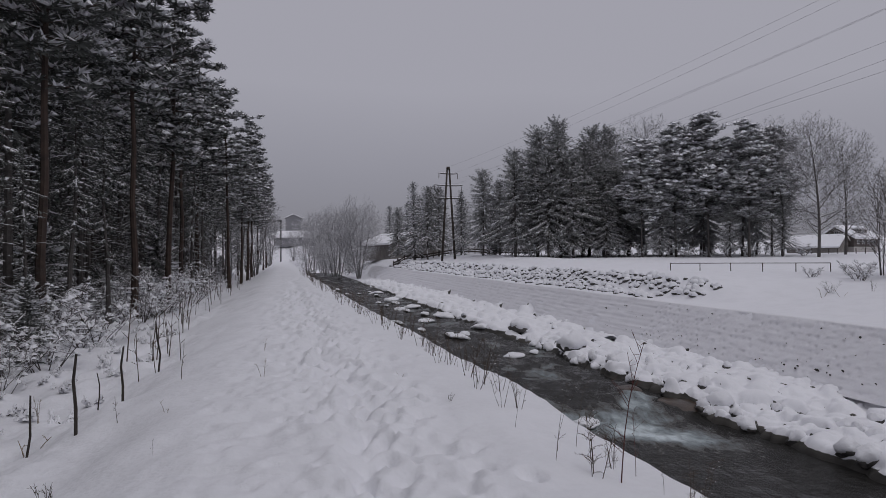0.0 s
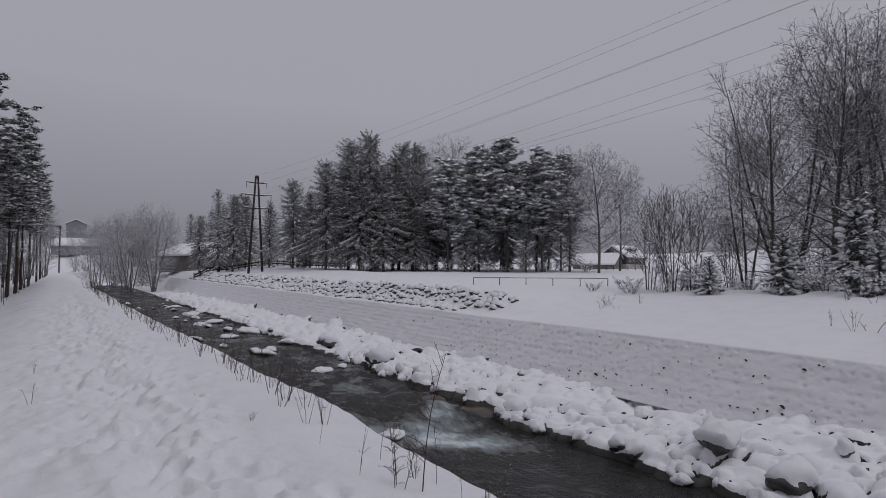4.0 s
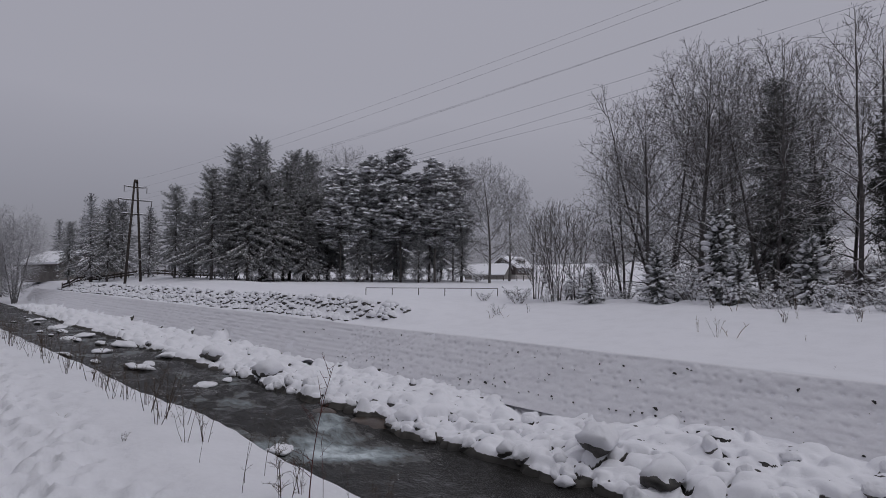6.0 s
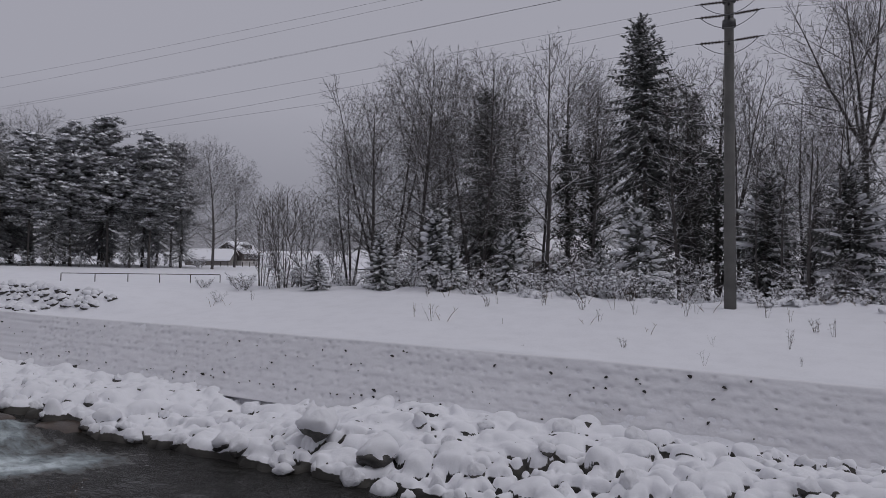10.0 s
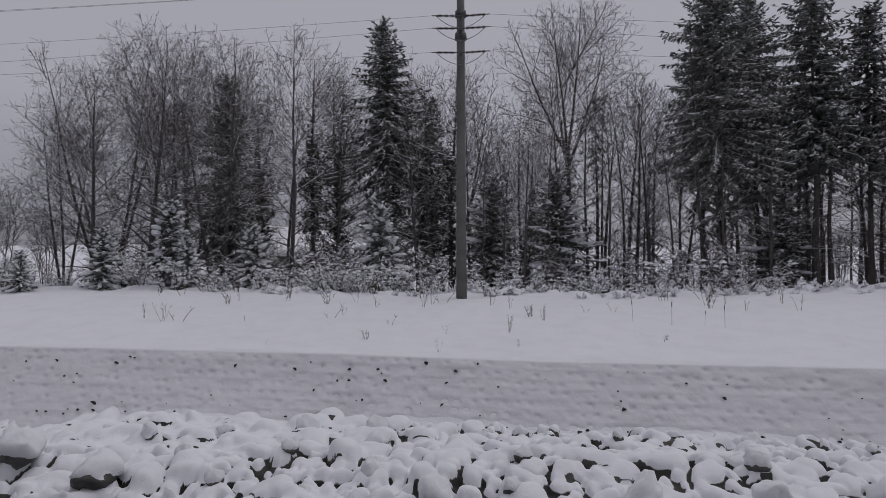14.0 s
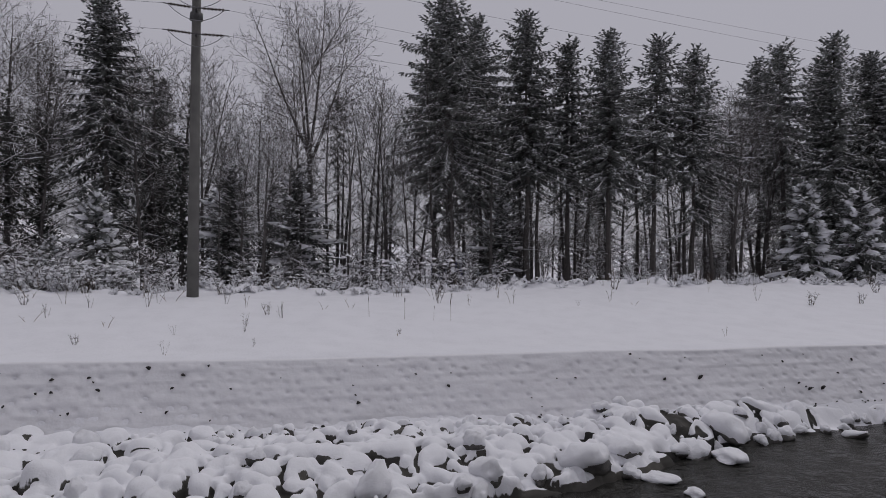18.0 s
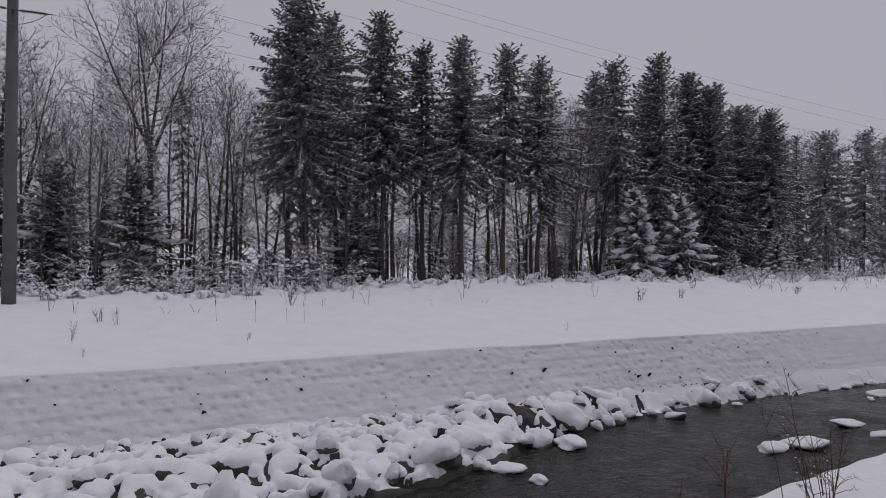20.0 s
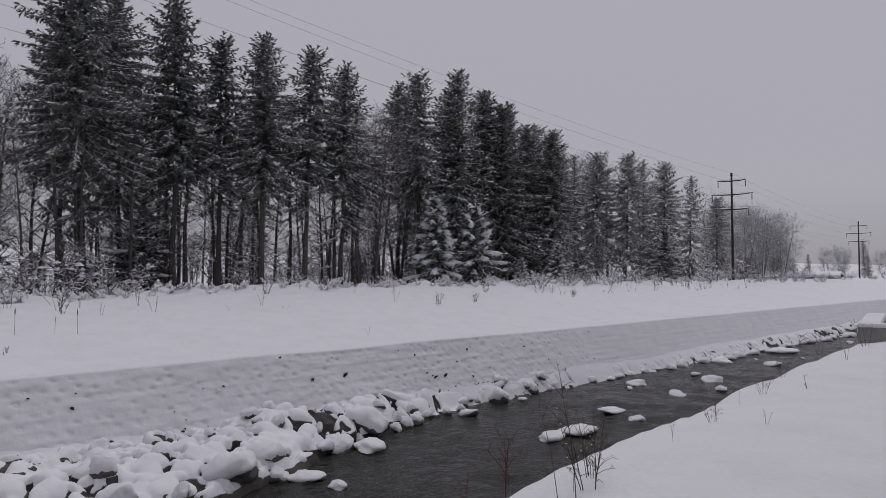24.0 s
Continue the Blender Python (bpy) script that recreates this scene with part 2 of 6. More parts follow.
# ---- mesh helpers ----
class Geo:
    """Vertices and faces gathered for one mesh."""

    def __init__(self):
        self.v, self.f = [], []

    def tri(self, a, b, c):
        i = len(self.v)
        self.v += (a, b, c)
        self.f.append((i, i + 1, i + 2))

    def tube(self, pts, radii, sides=6, cap=True):
        base, n = len(self.v), len(pts)
        for k, (p, r) in enumerate(zip(pts, radii)):
            d = (Vector(pts[min(k + 1, n - 1)]) - Vector(pts[max(k - 1, 0)])).normalized()
            a = d.cross(Vector((0, 0, 1)) if abs(d.z) < 0.95 else Vector((1, 0, 0))).normalized()
            b = d.cross(a)
            for j in range(sides):
                t = 2 * math.pi * j / sides
                self.v.append(tuple(Vector(p) + (a * math.cos(t) + b * math.sin(t)) * r))
        for k in range(n - 1):
            for j in range(sides):
                q = base + k * sides
                self.f.append((q + j, q + (j + 1) % sides, q + sides + (j + 1) % sides, q + sides + j))
        if cap:
            self.f.append(tuple(base + j for j in reversed(range(sides))))
            self.f.append(tuple(base + (n - 1) * sides + j for j in range(sides)))

    def box(self, x0, x1, y0, y1, z0, z1, bevel=0.0):
        """A box with its upright and top edges cut back by bevel."""
        e = max(bevel, 0.001)
        ring = [(x0 + e, y0), (x1 - e, y0), (x1, y0 + e), (x1, y1 - e), (x1 - e, y1), (x0 + e, y1), (x0, y1 - e), (x0, y0 + e)]
        cx, cy, i = (x0 + x1) / 2, (y0 + y1) / 2, len(self.v)
        sx, sy = 1 - e / max(x1 - x0, e), 1 - e / max(y1 - y0, e)
        self.v += [(x, y, z0) for x, y in ring] + [(x, y, z1 - e) for x, y in ring] + [(cx + (x - cx) * sx, cy + (y - cy) * sy, z1) for x, y in ring]
        for k in (0, 8):
            for j in range(8):
                self.f.append((i + k + j, i + k + (j + 1) % 8, i + k + 8 + (j + 1) % 8, i + k + 8 + j))
        self.f.append(tuple(i + 7 - j for j in range(8)))
        self.f.append(tuple(i + 16 + j for j in range(8)))

    def dome(self, c, r, h, rnd, n=6, droop=0.5):
        """A soft lump of snow that lies on something at c."""
        i = len(self.v)
        self.v.append((c[0], c[1], c[2] + h))
        a0 = rnd.random() * 6.28
        for j in range(n):
            a, q = a0 + 6.283 * j / n, r * rnd.uniform(0.65, 1.25)
            self.v.append((c[0] + q * math.cos(a), c[1] + q * math.sin(a), c[2] - h * droop * rnd.uniform(0.3, 1.2)))
        for j in range(n):
            self.f.append((i, i + 1 + j, i + 1 + (j + 1) % n))

    def ridge(self, p, q, w, h):
        """A line of snow along the top of a branch from p to q."""
        dx, dy = q[0] - p[0], q[1] - p[1]
        s = math.hypot(dx, dy) or 1
        nx, ny, i = -dy / s * w, dx / s * w, len(self.v)
        self.v += [(p[0] - nx, p[1] - ny, p[2]), (q[0] - nx, q[1] - ny, q[2]), (p[0], p[1], p[2] + h), (q[0], q[1], q[2] + h), (p[0] + nx, p[1] + ny, p[2]), (q[0] + nx, q[1] + ny, q[2])]
        self.f += [(i, i + 1, i + 3, i + 2), (i + 2, i + 3, i + 5, i + 4)]

    def mesh(self, name, mat, smooth=False):
        me = bpy.data.meshes.new(name)
        me.from_pydata(self.v, [], self.f)
        me.materials.append(mat)
        if smooth:
            me.polygons.foreach_set("use_smooth", [True] * len(me.polygons))
        me.update()
        return me


def part(name, me, parent, label=""):
    """One mesh as a part of a thing or of another part."""
    ob = new(name, me)
    ob.parent = parent
    return tagged(ob, label)


def grid_mesh(name, px, py, pz, mat):
    """A mesh from three equal two-dimensional arrays of places."""
    r, c = px.shape
    me = bpy.data.meshes.new(name)
    co = np.stack([px, py, pz], -1).reshape(-1, 3)
    idx = np.arange(r * c).reshape(r, c)
    quads = np.stack([idx[:-1, :-1], idx[:-1, 1:], idx[1:, 1:], idx[1:, :-1]], -1).reshape(-1, 4)
    me.vertices.add(len(co))
    me.vertices.foreach_set("co", co.ravel())
    me.loops.add(quads.size)
    me.loops.foreach_set("vertex_index", quads.ravel())
    me.polygons.add(len(quads))
    me.polygons.foreach_set("loop_start", np.arange(0, quads.size, 4))
    me.polygons.foreach_set("use_smooth", np.ones(len(quads), bool))
    me.materials.append(mat)
    me.update(calc_edges=True)
    me.validate()
    return me


# ---- terrain: x across the river, y upstream, z = 0 on the path under the camera ----
def lattice(ix, iy, seed):
    n = (ix * 374761393 + iy * 668265263 + seed * 1442695041) & 0x7FFFFFFF
    n = ((n ^ (n >> 13)) * 1274126177) & 0x7FFFFFFF
    n = (n ^ (n >> 16)) & 0xFFFFF
    return n / 1048575.0


def vnoise(x, y, seed=0):
    x, y = np.asarray(x, float), np.asarray(y, float)
    x0, y0 = np.floor(x), np.floor(y)
    fx, fy = x - x0, y - y0
    fx, fy = fx * fx * (3 - 2 * fx), fy * fy * (3 - 2 * fy)
    ix, iy = x0.astype(np.int64), y0.astype(np.int64)
    a, b = lattice(ix, iy, seed), lattice(ix + 1, iy, seed)
    c, d = lattice(ix, iy + 1, seed), lattice(ix + 1, iy + 1, seed)
    return (a * (1 - fx) + b * fx) * (1 - fy) + (c * (1 - fx) + d * fx) * fy - 0.5


def sstep(v, a, b):
    k = np.clip((np.asarray(v, float) - a) / (b - a), 0, 1)
    return k * k * (3 - 2 * k)


def bend(y):
    v = np.clip(np.asarray(y, float), -400, 160) - 8
    return 0.0425 * (np.sqrt(v * v + 16) + v)


def grade(y):
    y = np.asarray(y, float)
    return np.where(y > 0, 0.012 * np.clip(y, 0, 150), 0.004 * np.clip(y, -120, 0))


def lip(y):
    return np.interp(y, [-60, -40, -20, -10, -4, 5, 10, 17, 30, 60], [7.6, 7.0, 5.5, 4.55, 3.75, 2.82, 2.6, 2.35, 2.1, 1.9])


def water_edge(y):
    return np.interp(y, [-60, -32, -24, -17, -12, -9.2, -7.6, -5.2, 0, 6, 10, 14, 22, 40, 100], [15.2, 15.8, 16.2, 16.3, 15.2, 14.5, 13.4, 12.75, 12.0, 11.45, 11.5, 11.55, 10.9, 11.0, 11.2])


def water_z(y):
    y = np.asarray(y, float)
    return -2.85 + 0.34 * sstep(y, 16.9, 19.3) + np.where(y > 0, 0.011 * np.clip(y - 15, 0, 135), 0.004 * np.clip(y, -120, 0))


WALL_FOOT, WALL_HEAD = 16.45, 17.5


def ground_base(x, y):
    """The snow's height without its small relief."""
    x, y = np.asarray(x, float), np.asarray(y, float)
    u, g, w, e, l = x + bend(y), grade(y), water_z(y), water_edge(y), lip(y)
    # near bank: forest floor, shoulder, path, lip, slope to the water
    left = g - 0.86 * sstep(-u, 0.7, 4.2) - 0.22 * sstep(-u, 4.0, 6.5) + 0.012 * np.clip(-u - 9, 0, 60)
    left = left - 0.16 * sstep(u, l - 1.1, l)
    k = np.clip((u - l) / 2.9, 0, 1)
    near = np.where(u < l, left, (g - 0.16) * (1 - k) + (w - 0.5) * k)
    # bed and stony bar
    bed = w - 0.55
    bar = w - 0.55 + 0.55 * sstep(u, e - 0.9, e) + (0.42 - 0.38 * sstep(y, 7, 17)) * sstep(u, e, e + 2.2)
    foot = g - 2.30
    bar = np.maximum(bar, bed)
    kb = sstep(u, np.minimum(e, 15.9), WALL_FOOT)
    bar = bar * (1 - kb) + np.minimum(foot, bar + 0.5 - 0.48 * sstep(y, 7, 17)) * kb
    head = g - 0.74
    # far bank: gentle rise with its brow and the hollow behind it, or riprap and meadow upstream
    d = np.hypot(x, y)
    rise = head + 1.24 * sstep(u, 16.6, 30.5) ** 0.9 + 0.45 * sstep(-y, 2, 16) * sstep(u, 22, 31)
    rise = rise - 0.45 * sstep(u, 30.6, 34)
    rise = rise + 0.05 * np.clip(x - 70, 0, 260) * sstep(x, 70, 120)
    mead = head + 0.10 * sstep(u, 17.5, 18.2) + 1.12 * sstep(u, 18.2, 20.4)
    mead = mead + np.clip(0.028 * (d - 36), 0, 1.9) * sstep(u, 20.4, 30) - g * sstep(u, 20, 34) * 0.8
    mead = mead + 0.06 * np.clip(x - 100, 0, 260) * sstep(x, 100, 160)
    up = sstep(y, 25, 33)
    far = rise * (1 - up) + mead * up
    z = np.where(u < l + 2.9, near, bar)
    z = np.where(u > WALL_FOOT, head * 1.0, z)
    kw = np.clip((u - WALL_FOOT) / (WALL_HEAD - WALL_FOOT), 0, 1)
    z = np.where((u > WALL_FOOT) & (u < WALL_HEAD), foot * (1 - kw) + head * kw - 0.10, z)
    z = np.where(u >= WALL_HEAD, far, z)
    z = z + 0.115 * np.clip(y - 195, 0, 150) * sstep(y, 195, 240) * sstep(-x, -10, 4)
    return z


def spaced(*runs):
    """Rising values: runs of (start, end, step), the steps of the last one growing."""
    out = []
    for a, b, s in runs:
        out += list(np.arange(a, b, s))
    return out


rng = np.random.default_rng(5)
# footprints along the trodden line, and a few strays
PRINTS = []
for k in range(1500):
    y_ = -3 + 33 * rng.random() ** 1.25
    x_ = np.interp(y_, [-3, 4.8, 6.7, 10, 20, 40], [0.55, 0.22, 0.12, -0.25, -1.1, -2.7]) + rng.normal(0, 0.26) + rng.choice([0, 0, 0.35, 0.7])
    PRINTS.append((x_, y_, rng.uniform(0.05, 0.10), rng.uniform(0.025, 0.065)))


def ground_z(x, y):
    """The snow's height with drifts, lumps and footprints."""
    x, y = np.asarray(x, float), np.asarray(y, float)
    z, u, e, l = ground_base(x, y), x + bend(y), water_edge(y), lip(y)
    near = sstep(-np.hypot(x, y), -70, -20)
    z = z + 0.10 * vnoise(x / 2.3, y / 2.9, 1) + 0.045 * near * vnoise(x / 0.55, y / 0.6, 2)
    path = sstep(u, -1.9, -0.7) * (1 - sstep(u, 1.0, 1.9))
    z = z + near * path * (0.07 * vnoise(x / 0.30, y / 0.38, 3) + 0.055 * vnoise(x / 0.12, y / 0.14, 4) - 0.05)
    lane = np.interp(y, [-3, 4.8, 6.7, 10, 20, 40], [0.55, 0.22, 0.12, -0.25, -1.1, -2.7]) + 0.25 + 0.12 * np.sin(y * 0.9)
    z = z - near * 0.075 * np.exp(-((x - lane) / 0.17) ** 2)
    side = near * sstep(-u, 1.0, 3.0) * (1 - sstep(-u, 5, 6))
    z = z + side * (0.27 * vnoise(x / 0.8, y / 1.0, 13) + 0.20 * sstep(-u, 2.4, 3.4) * np.maximum(vnoise(x / 0.34, y / 0.4, 14), -0.15) + 0.05 * vnoise(x / 0.16, y / 0.18, 15))
    bar = sstep(u, e - 0.5, e + 0.4) * (1 - sstep(u, 15.9, 16.4))
    z = z + bar * (0.10 * vnoise(x / 0.7, y / 0.75, 5) - 0.12)
    wood = sstep(-u, 4.2, 6.5)
    z = z + wood * (0.34 * vnoise(x / 0.9, y / 0.9, 7) + 0.16 * vnoise(x / 0.35, y / 0.35, 8))
    far = sstep(u, 18.0, 19.5)
    z = z + far * (0.10 * vnoise(x / 4.0, y / 5.0, 9) + 0.05 * vnoise(x / 0.9, y / 1.1, 10))
    brow = sstep(u, 28.5, 30.5) * (1 - sstep(y, 24, 32))
    return z + brow * (0.55 * np.maximum(vnoise(x / 1.0, y / 1.0, 11), -0.1) + 0.30 * np.maximum(vnoise(x / 0.5, y / 0.5, 12), -0.05))


xs = spaced((-900, -200, 100), (-200, -60, 20), (-60, -24, 3), (-24, -9, 0.6), (-9, -5, 0.18), (-5, -2, 0.075), (-2, 2.9, 0.042), (2.9, 4.6, 0.08), (4.6, 10, 0.3), (10, 17.4, 0.22), (17.4, 28, 0.30), (28, 34, 0.20), (34, 62, 1.5), (62, 200, 12), (200, 2001, 120))
ys = spaced((-1600, -200, 120), (-200, -100, 10), (-100, -46, 1.2), (-46, -14, 0.32), (-14, 2.5, 0.15), (2.5, 11, 0.046), (11, 18, 0.09), (18, 26, 0.2), (26, 48, 0.3), (48, 110, 1.0), (110, 200, 8), (200, 1601, 120))
gx, gy = np.meshgrid(np.array(xs), np.array(ys))
gz = ground_z(gx, gy)
for fx_, fy_, fr_, fd_ in PRINTS:
    i0, i1 = np.searchsorted(xs, fx_ - 0.45), np.searchsorted(xs, fx_ + 0.45)
    j0, j1 = np.searchsorted(ys, fy_ - 0.55), np.searchsorted(ys, fy_ + 0.55)
    q = ((gx[j0:j1, i0:i1] - fx_) / fr_) ** 2 + ((gy[j0:j1, i0:i1] - fy_) / (fr_ * 1.5)) ** 2
    gz[j0:j1, i0:i1] -= fd_ * (1.25 * np.exp(-q) - 0.45 * np.exp(-((np.sqrt(q) - 1.5) ** 2) * 3))
ground = tagged(new("ground", grid_mesh("ground", gx, gy, gz, SNOW)), "snow-covered river banks, trodden path and meadow", "ground", kind="structure")

# river surface
wy = np.array(spaced((-130, -46, 1.0), (-46, -14, 0.3), (-14, 30, 0.14), (30, 60, 0.3), (60, 151, 1.0)))
wk = np.linspace(0, 1, 72)
wyy, wkk = np.meshgrid(wy, wk, indexing="ij")
wu = lip(wyy) + 1.6 + (water_edge(wyy) + 0.7 - lip(wyy) - 1.6) * wkk
wx = wu - bend(wyy)
rough = 0.42 + 1.1 * sstep(wyy, 13, 20) + 0.75 * sstep(-wyy, 6, 18)
step_ = sstep(wyy, 15.6, 17.2) * (1 - sstep(wyy, 19.6, 21.5))
wz = water_z(wyy) + rough * (0.10 * vnoise(wx / 0.9, wyy / 0.6, 21) + 0.06 * vnoise(wx / 0.35, wyy / 0.28, 22)) + step_ * 0.16 * vnoise(wx / 0.6, wyy / 1.5, 23)
pa, pb = (wx - 8.1) * 0.67 - (wyy - 16.2) * 0.74, (wx - 8.1) * 0.74 + (wyy - 16.2) * 0.67
pool = np.exp(-((pa / 1.75) ** 2 + (pb / 0.95) ** 2)) * (0.8 + 0.5 * vnoise(wx / 0.5, wyy / 0.5, 27))
tongue = np.exp(-(((wx - 8.5 - 0.3 * (wyy - 18.3)) / 0.95) ** 2 + ((wyy - 18.4) / 1.0) ** 2)) * (0.75 + 0.9 * vnoise(wx / 0.28, wyy / 0.7, 28))
broken = sstep(vnoise(wx / 1.5, wyy / 1.6, 24) + 0.5 * vnoise(wx / 0.5, wyy / 0.4, 26), 0.08, 0.40) * sstep(wyy, 13, 20) * 0.62
broken = broken + sstep(vnoise(wx / 1.1, wyy / 1.4, 25), 0.2, 0.45) * sstep(-wyy, 12, 22) * 0.42
foam = np.clip(1.30 * pool + 0.42 * tongue + 0.66 * broken, 0, 1)
water_me = grid_mesh("river", wx, wyy, wz, WATER)
fa = water_me.attributes.new("foam", "FLOAT", "POINT")
fa.data.foreach_set("value", foam.ravel().astype(np.float32))
tagged(new("water", water_me), "dark clear mountain river with a small foaming rapid", "river", kind="structure")

# sloping masonry bank, plastered with snow in courses
vy = np.array(spaced((-130, -50, 1.0), (-50, -24, 0.3), (-24, 30, 0.06), (32, 60, 0.3), (60, 131, 1.0)))
vv = np.concatenate([np.linspace(0, 1, 60), [1.02, 1.05, 1.1, 1.18]])
vyy, vvv = np.meshgrid(vy, vv, indexing="ij")
kk = np.clip(vvv, 0, 1)
foot_z, head_z = grade(vyy) - 2.30 - 0.45, grade(vyy) - 0.72
run = WALL_HEAD - WALL_FOOT + 0.26
vu = WALL_HEAD - run * (1 - kk) + np.clip(vvv - 1, 0, 1) * 1.6
vz = foot_z + (head_z - foot_z) * kk + 0.02 * sstep(vvv, 1.0, 1.05) - 0.07 * sstep(vvv, 1.06, 1.18)
course = kk * 9.0
row = np.floor(course)
fade = sstep(kk, 0.02, 0.08) * (1 - sstep(kk, 0.94, 1.0))
out = 0.008 * (1 - (course - row)) * (1 + 2 * vnoise(vyy / 2.2, row * 5.3, 35)) + 0.05 * vnoise(vyy / 0.34 + row * 0.37, course * 1.3, 31) + 0.05 * vnoise(vyy / 1.7, kk * 3, 32) + 0.02 * vnoise(vyy / 0.16, kk * 16, 33)
# pits at the joints between the stones
slot = np.floor(vyy / 0.36 + 0.5 * (row % 2))
jit = lattice(slot.astype(np.int64), row.astype(np.int64), 41)
jit2 = lattice(slot.astype(np.int64), row.astype(np.int64), 42)
py_ = (slot - 0.5 * (row % 2) + 0.25 + 0.5 * jit) * 0.36
pit = np.exp(-(((vyy - py_) / 0.055) ** 2 + ((course - row - 0.25 - 0.5 * jit2) / 0.20) ** 2)) * (jit2 > 0.35)
out = (out - 0.062 * pit * (0.4 + jit)) * (1 - 0.65 * sstep(-vyy, 12, 30))
vx = vu - bend(vyy) - out * fade * 0.85
vz = vz + out * fade * 0.35 + 0.05 * vnoise(vyy / 3.0, kk * 0, 34) * sstep(kk, 0.8, 1)
wall_bank = tagged(new("wall_bank", grid_mesh("wall_bank", vx, vyy, vz, SNOW_WALL)), "sloping masonry river bank plastered with snow", "embankment", kind="structure")


# ---- trees ----
def tree(kind, parts, label, category="tree"):
    """An empty at the foot that holds the tree's parts: (name, mesh, label)."""
    root = new(kind)
    for name, me, text in parts:
        ob = part(name, me, root, text)
        if name in ("snow", "ivy", "brush"):
            tagged(ob, kind="stuff")
    return tagged(root, label, category)


def frond(g, sn, p, ax, ln, rnd, p_snow, blades=5):
    """A spray of needles from p along ax; where it carries snow, a thin strip lies on each blade."""
    up = Vector((0, 0, 1))
    side = ax.cross(up).normalized()
    laden = rnd.random() < p_snow
    for k in range(blades):
        s = 0.0 if k == 0 else 0.10 + 0.22 * ((k + 1) // 2) * rnd.uniform(0.8, 1.2)
        turn = 0 if k == 0 else (0.7 if k % 2 else -0.7) * rnd.uniform(0.6, 1.3)
        d = (ax * math.cos(turn) + side * math.sin(turn) + up * rnd.uniform(-0.40, 0.05)).normalized()
        q = p + ax * ln * s
        L = ln * (1.0 if k == 0 else 0.62) * rnd.uniform(0.75, 1.2)
        w = (side * math.cos(turn) - ax * math.sin(turn) + up * rnd.uniform(-0.6, 0.6)) * (0.028 + 0.080 * L)
        g.tri(tuple(q - w), tuple(q + w), tuple(q + d * L))
        if laden and rnd.random() < 0.75:
            o, wf = up * 0.03, Vector((w.x, w.y, w.z * 0.3)) * rnd.uniform(0.65, 1.1)
            q = q + d * L * rnd.uniform(0.0, 0.25)
            sn.tri(tuple(q - wf + o), tuple(q + wf + o), tuple(q + d * L * rnd.uniform(0.5, 0.8) + o * 1.4))
    if laden and rnd.random() < 0.3:
        c, r = p + ax * ln * rnd.uniform(0.4, 0.95), ln * rnd.uniform(0.18, 0.36)
        sn.dome((c.x, c.y, c.z + 0.03), r, 0.02 + r * 0.25, rnd, 5, 0.9)


def pillow(sn, pts, r):
    """A rounded roll of snow along the points."""
    n = len(pts)
    rad = [r * math.sin(math.pi * (0.12 + 0.80 * k / (n - 1))) ** 0.6 for k in range(n)]
    sn.tube([tuple(p + Vector((0, 0, r * 0.12))) for p in pts], rad, 7)


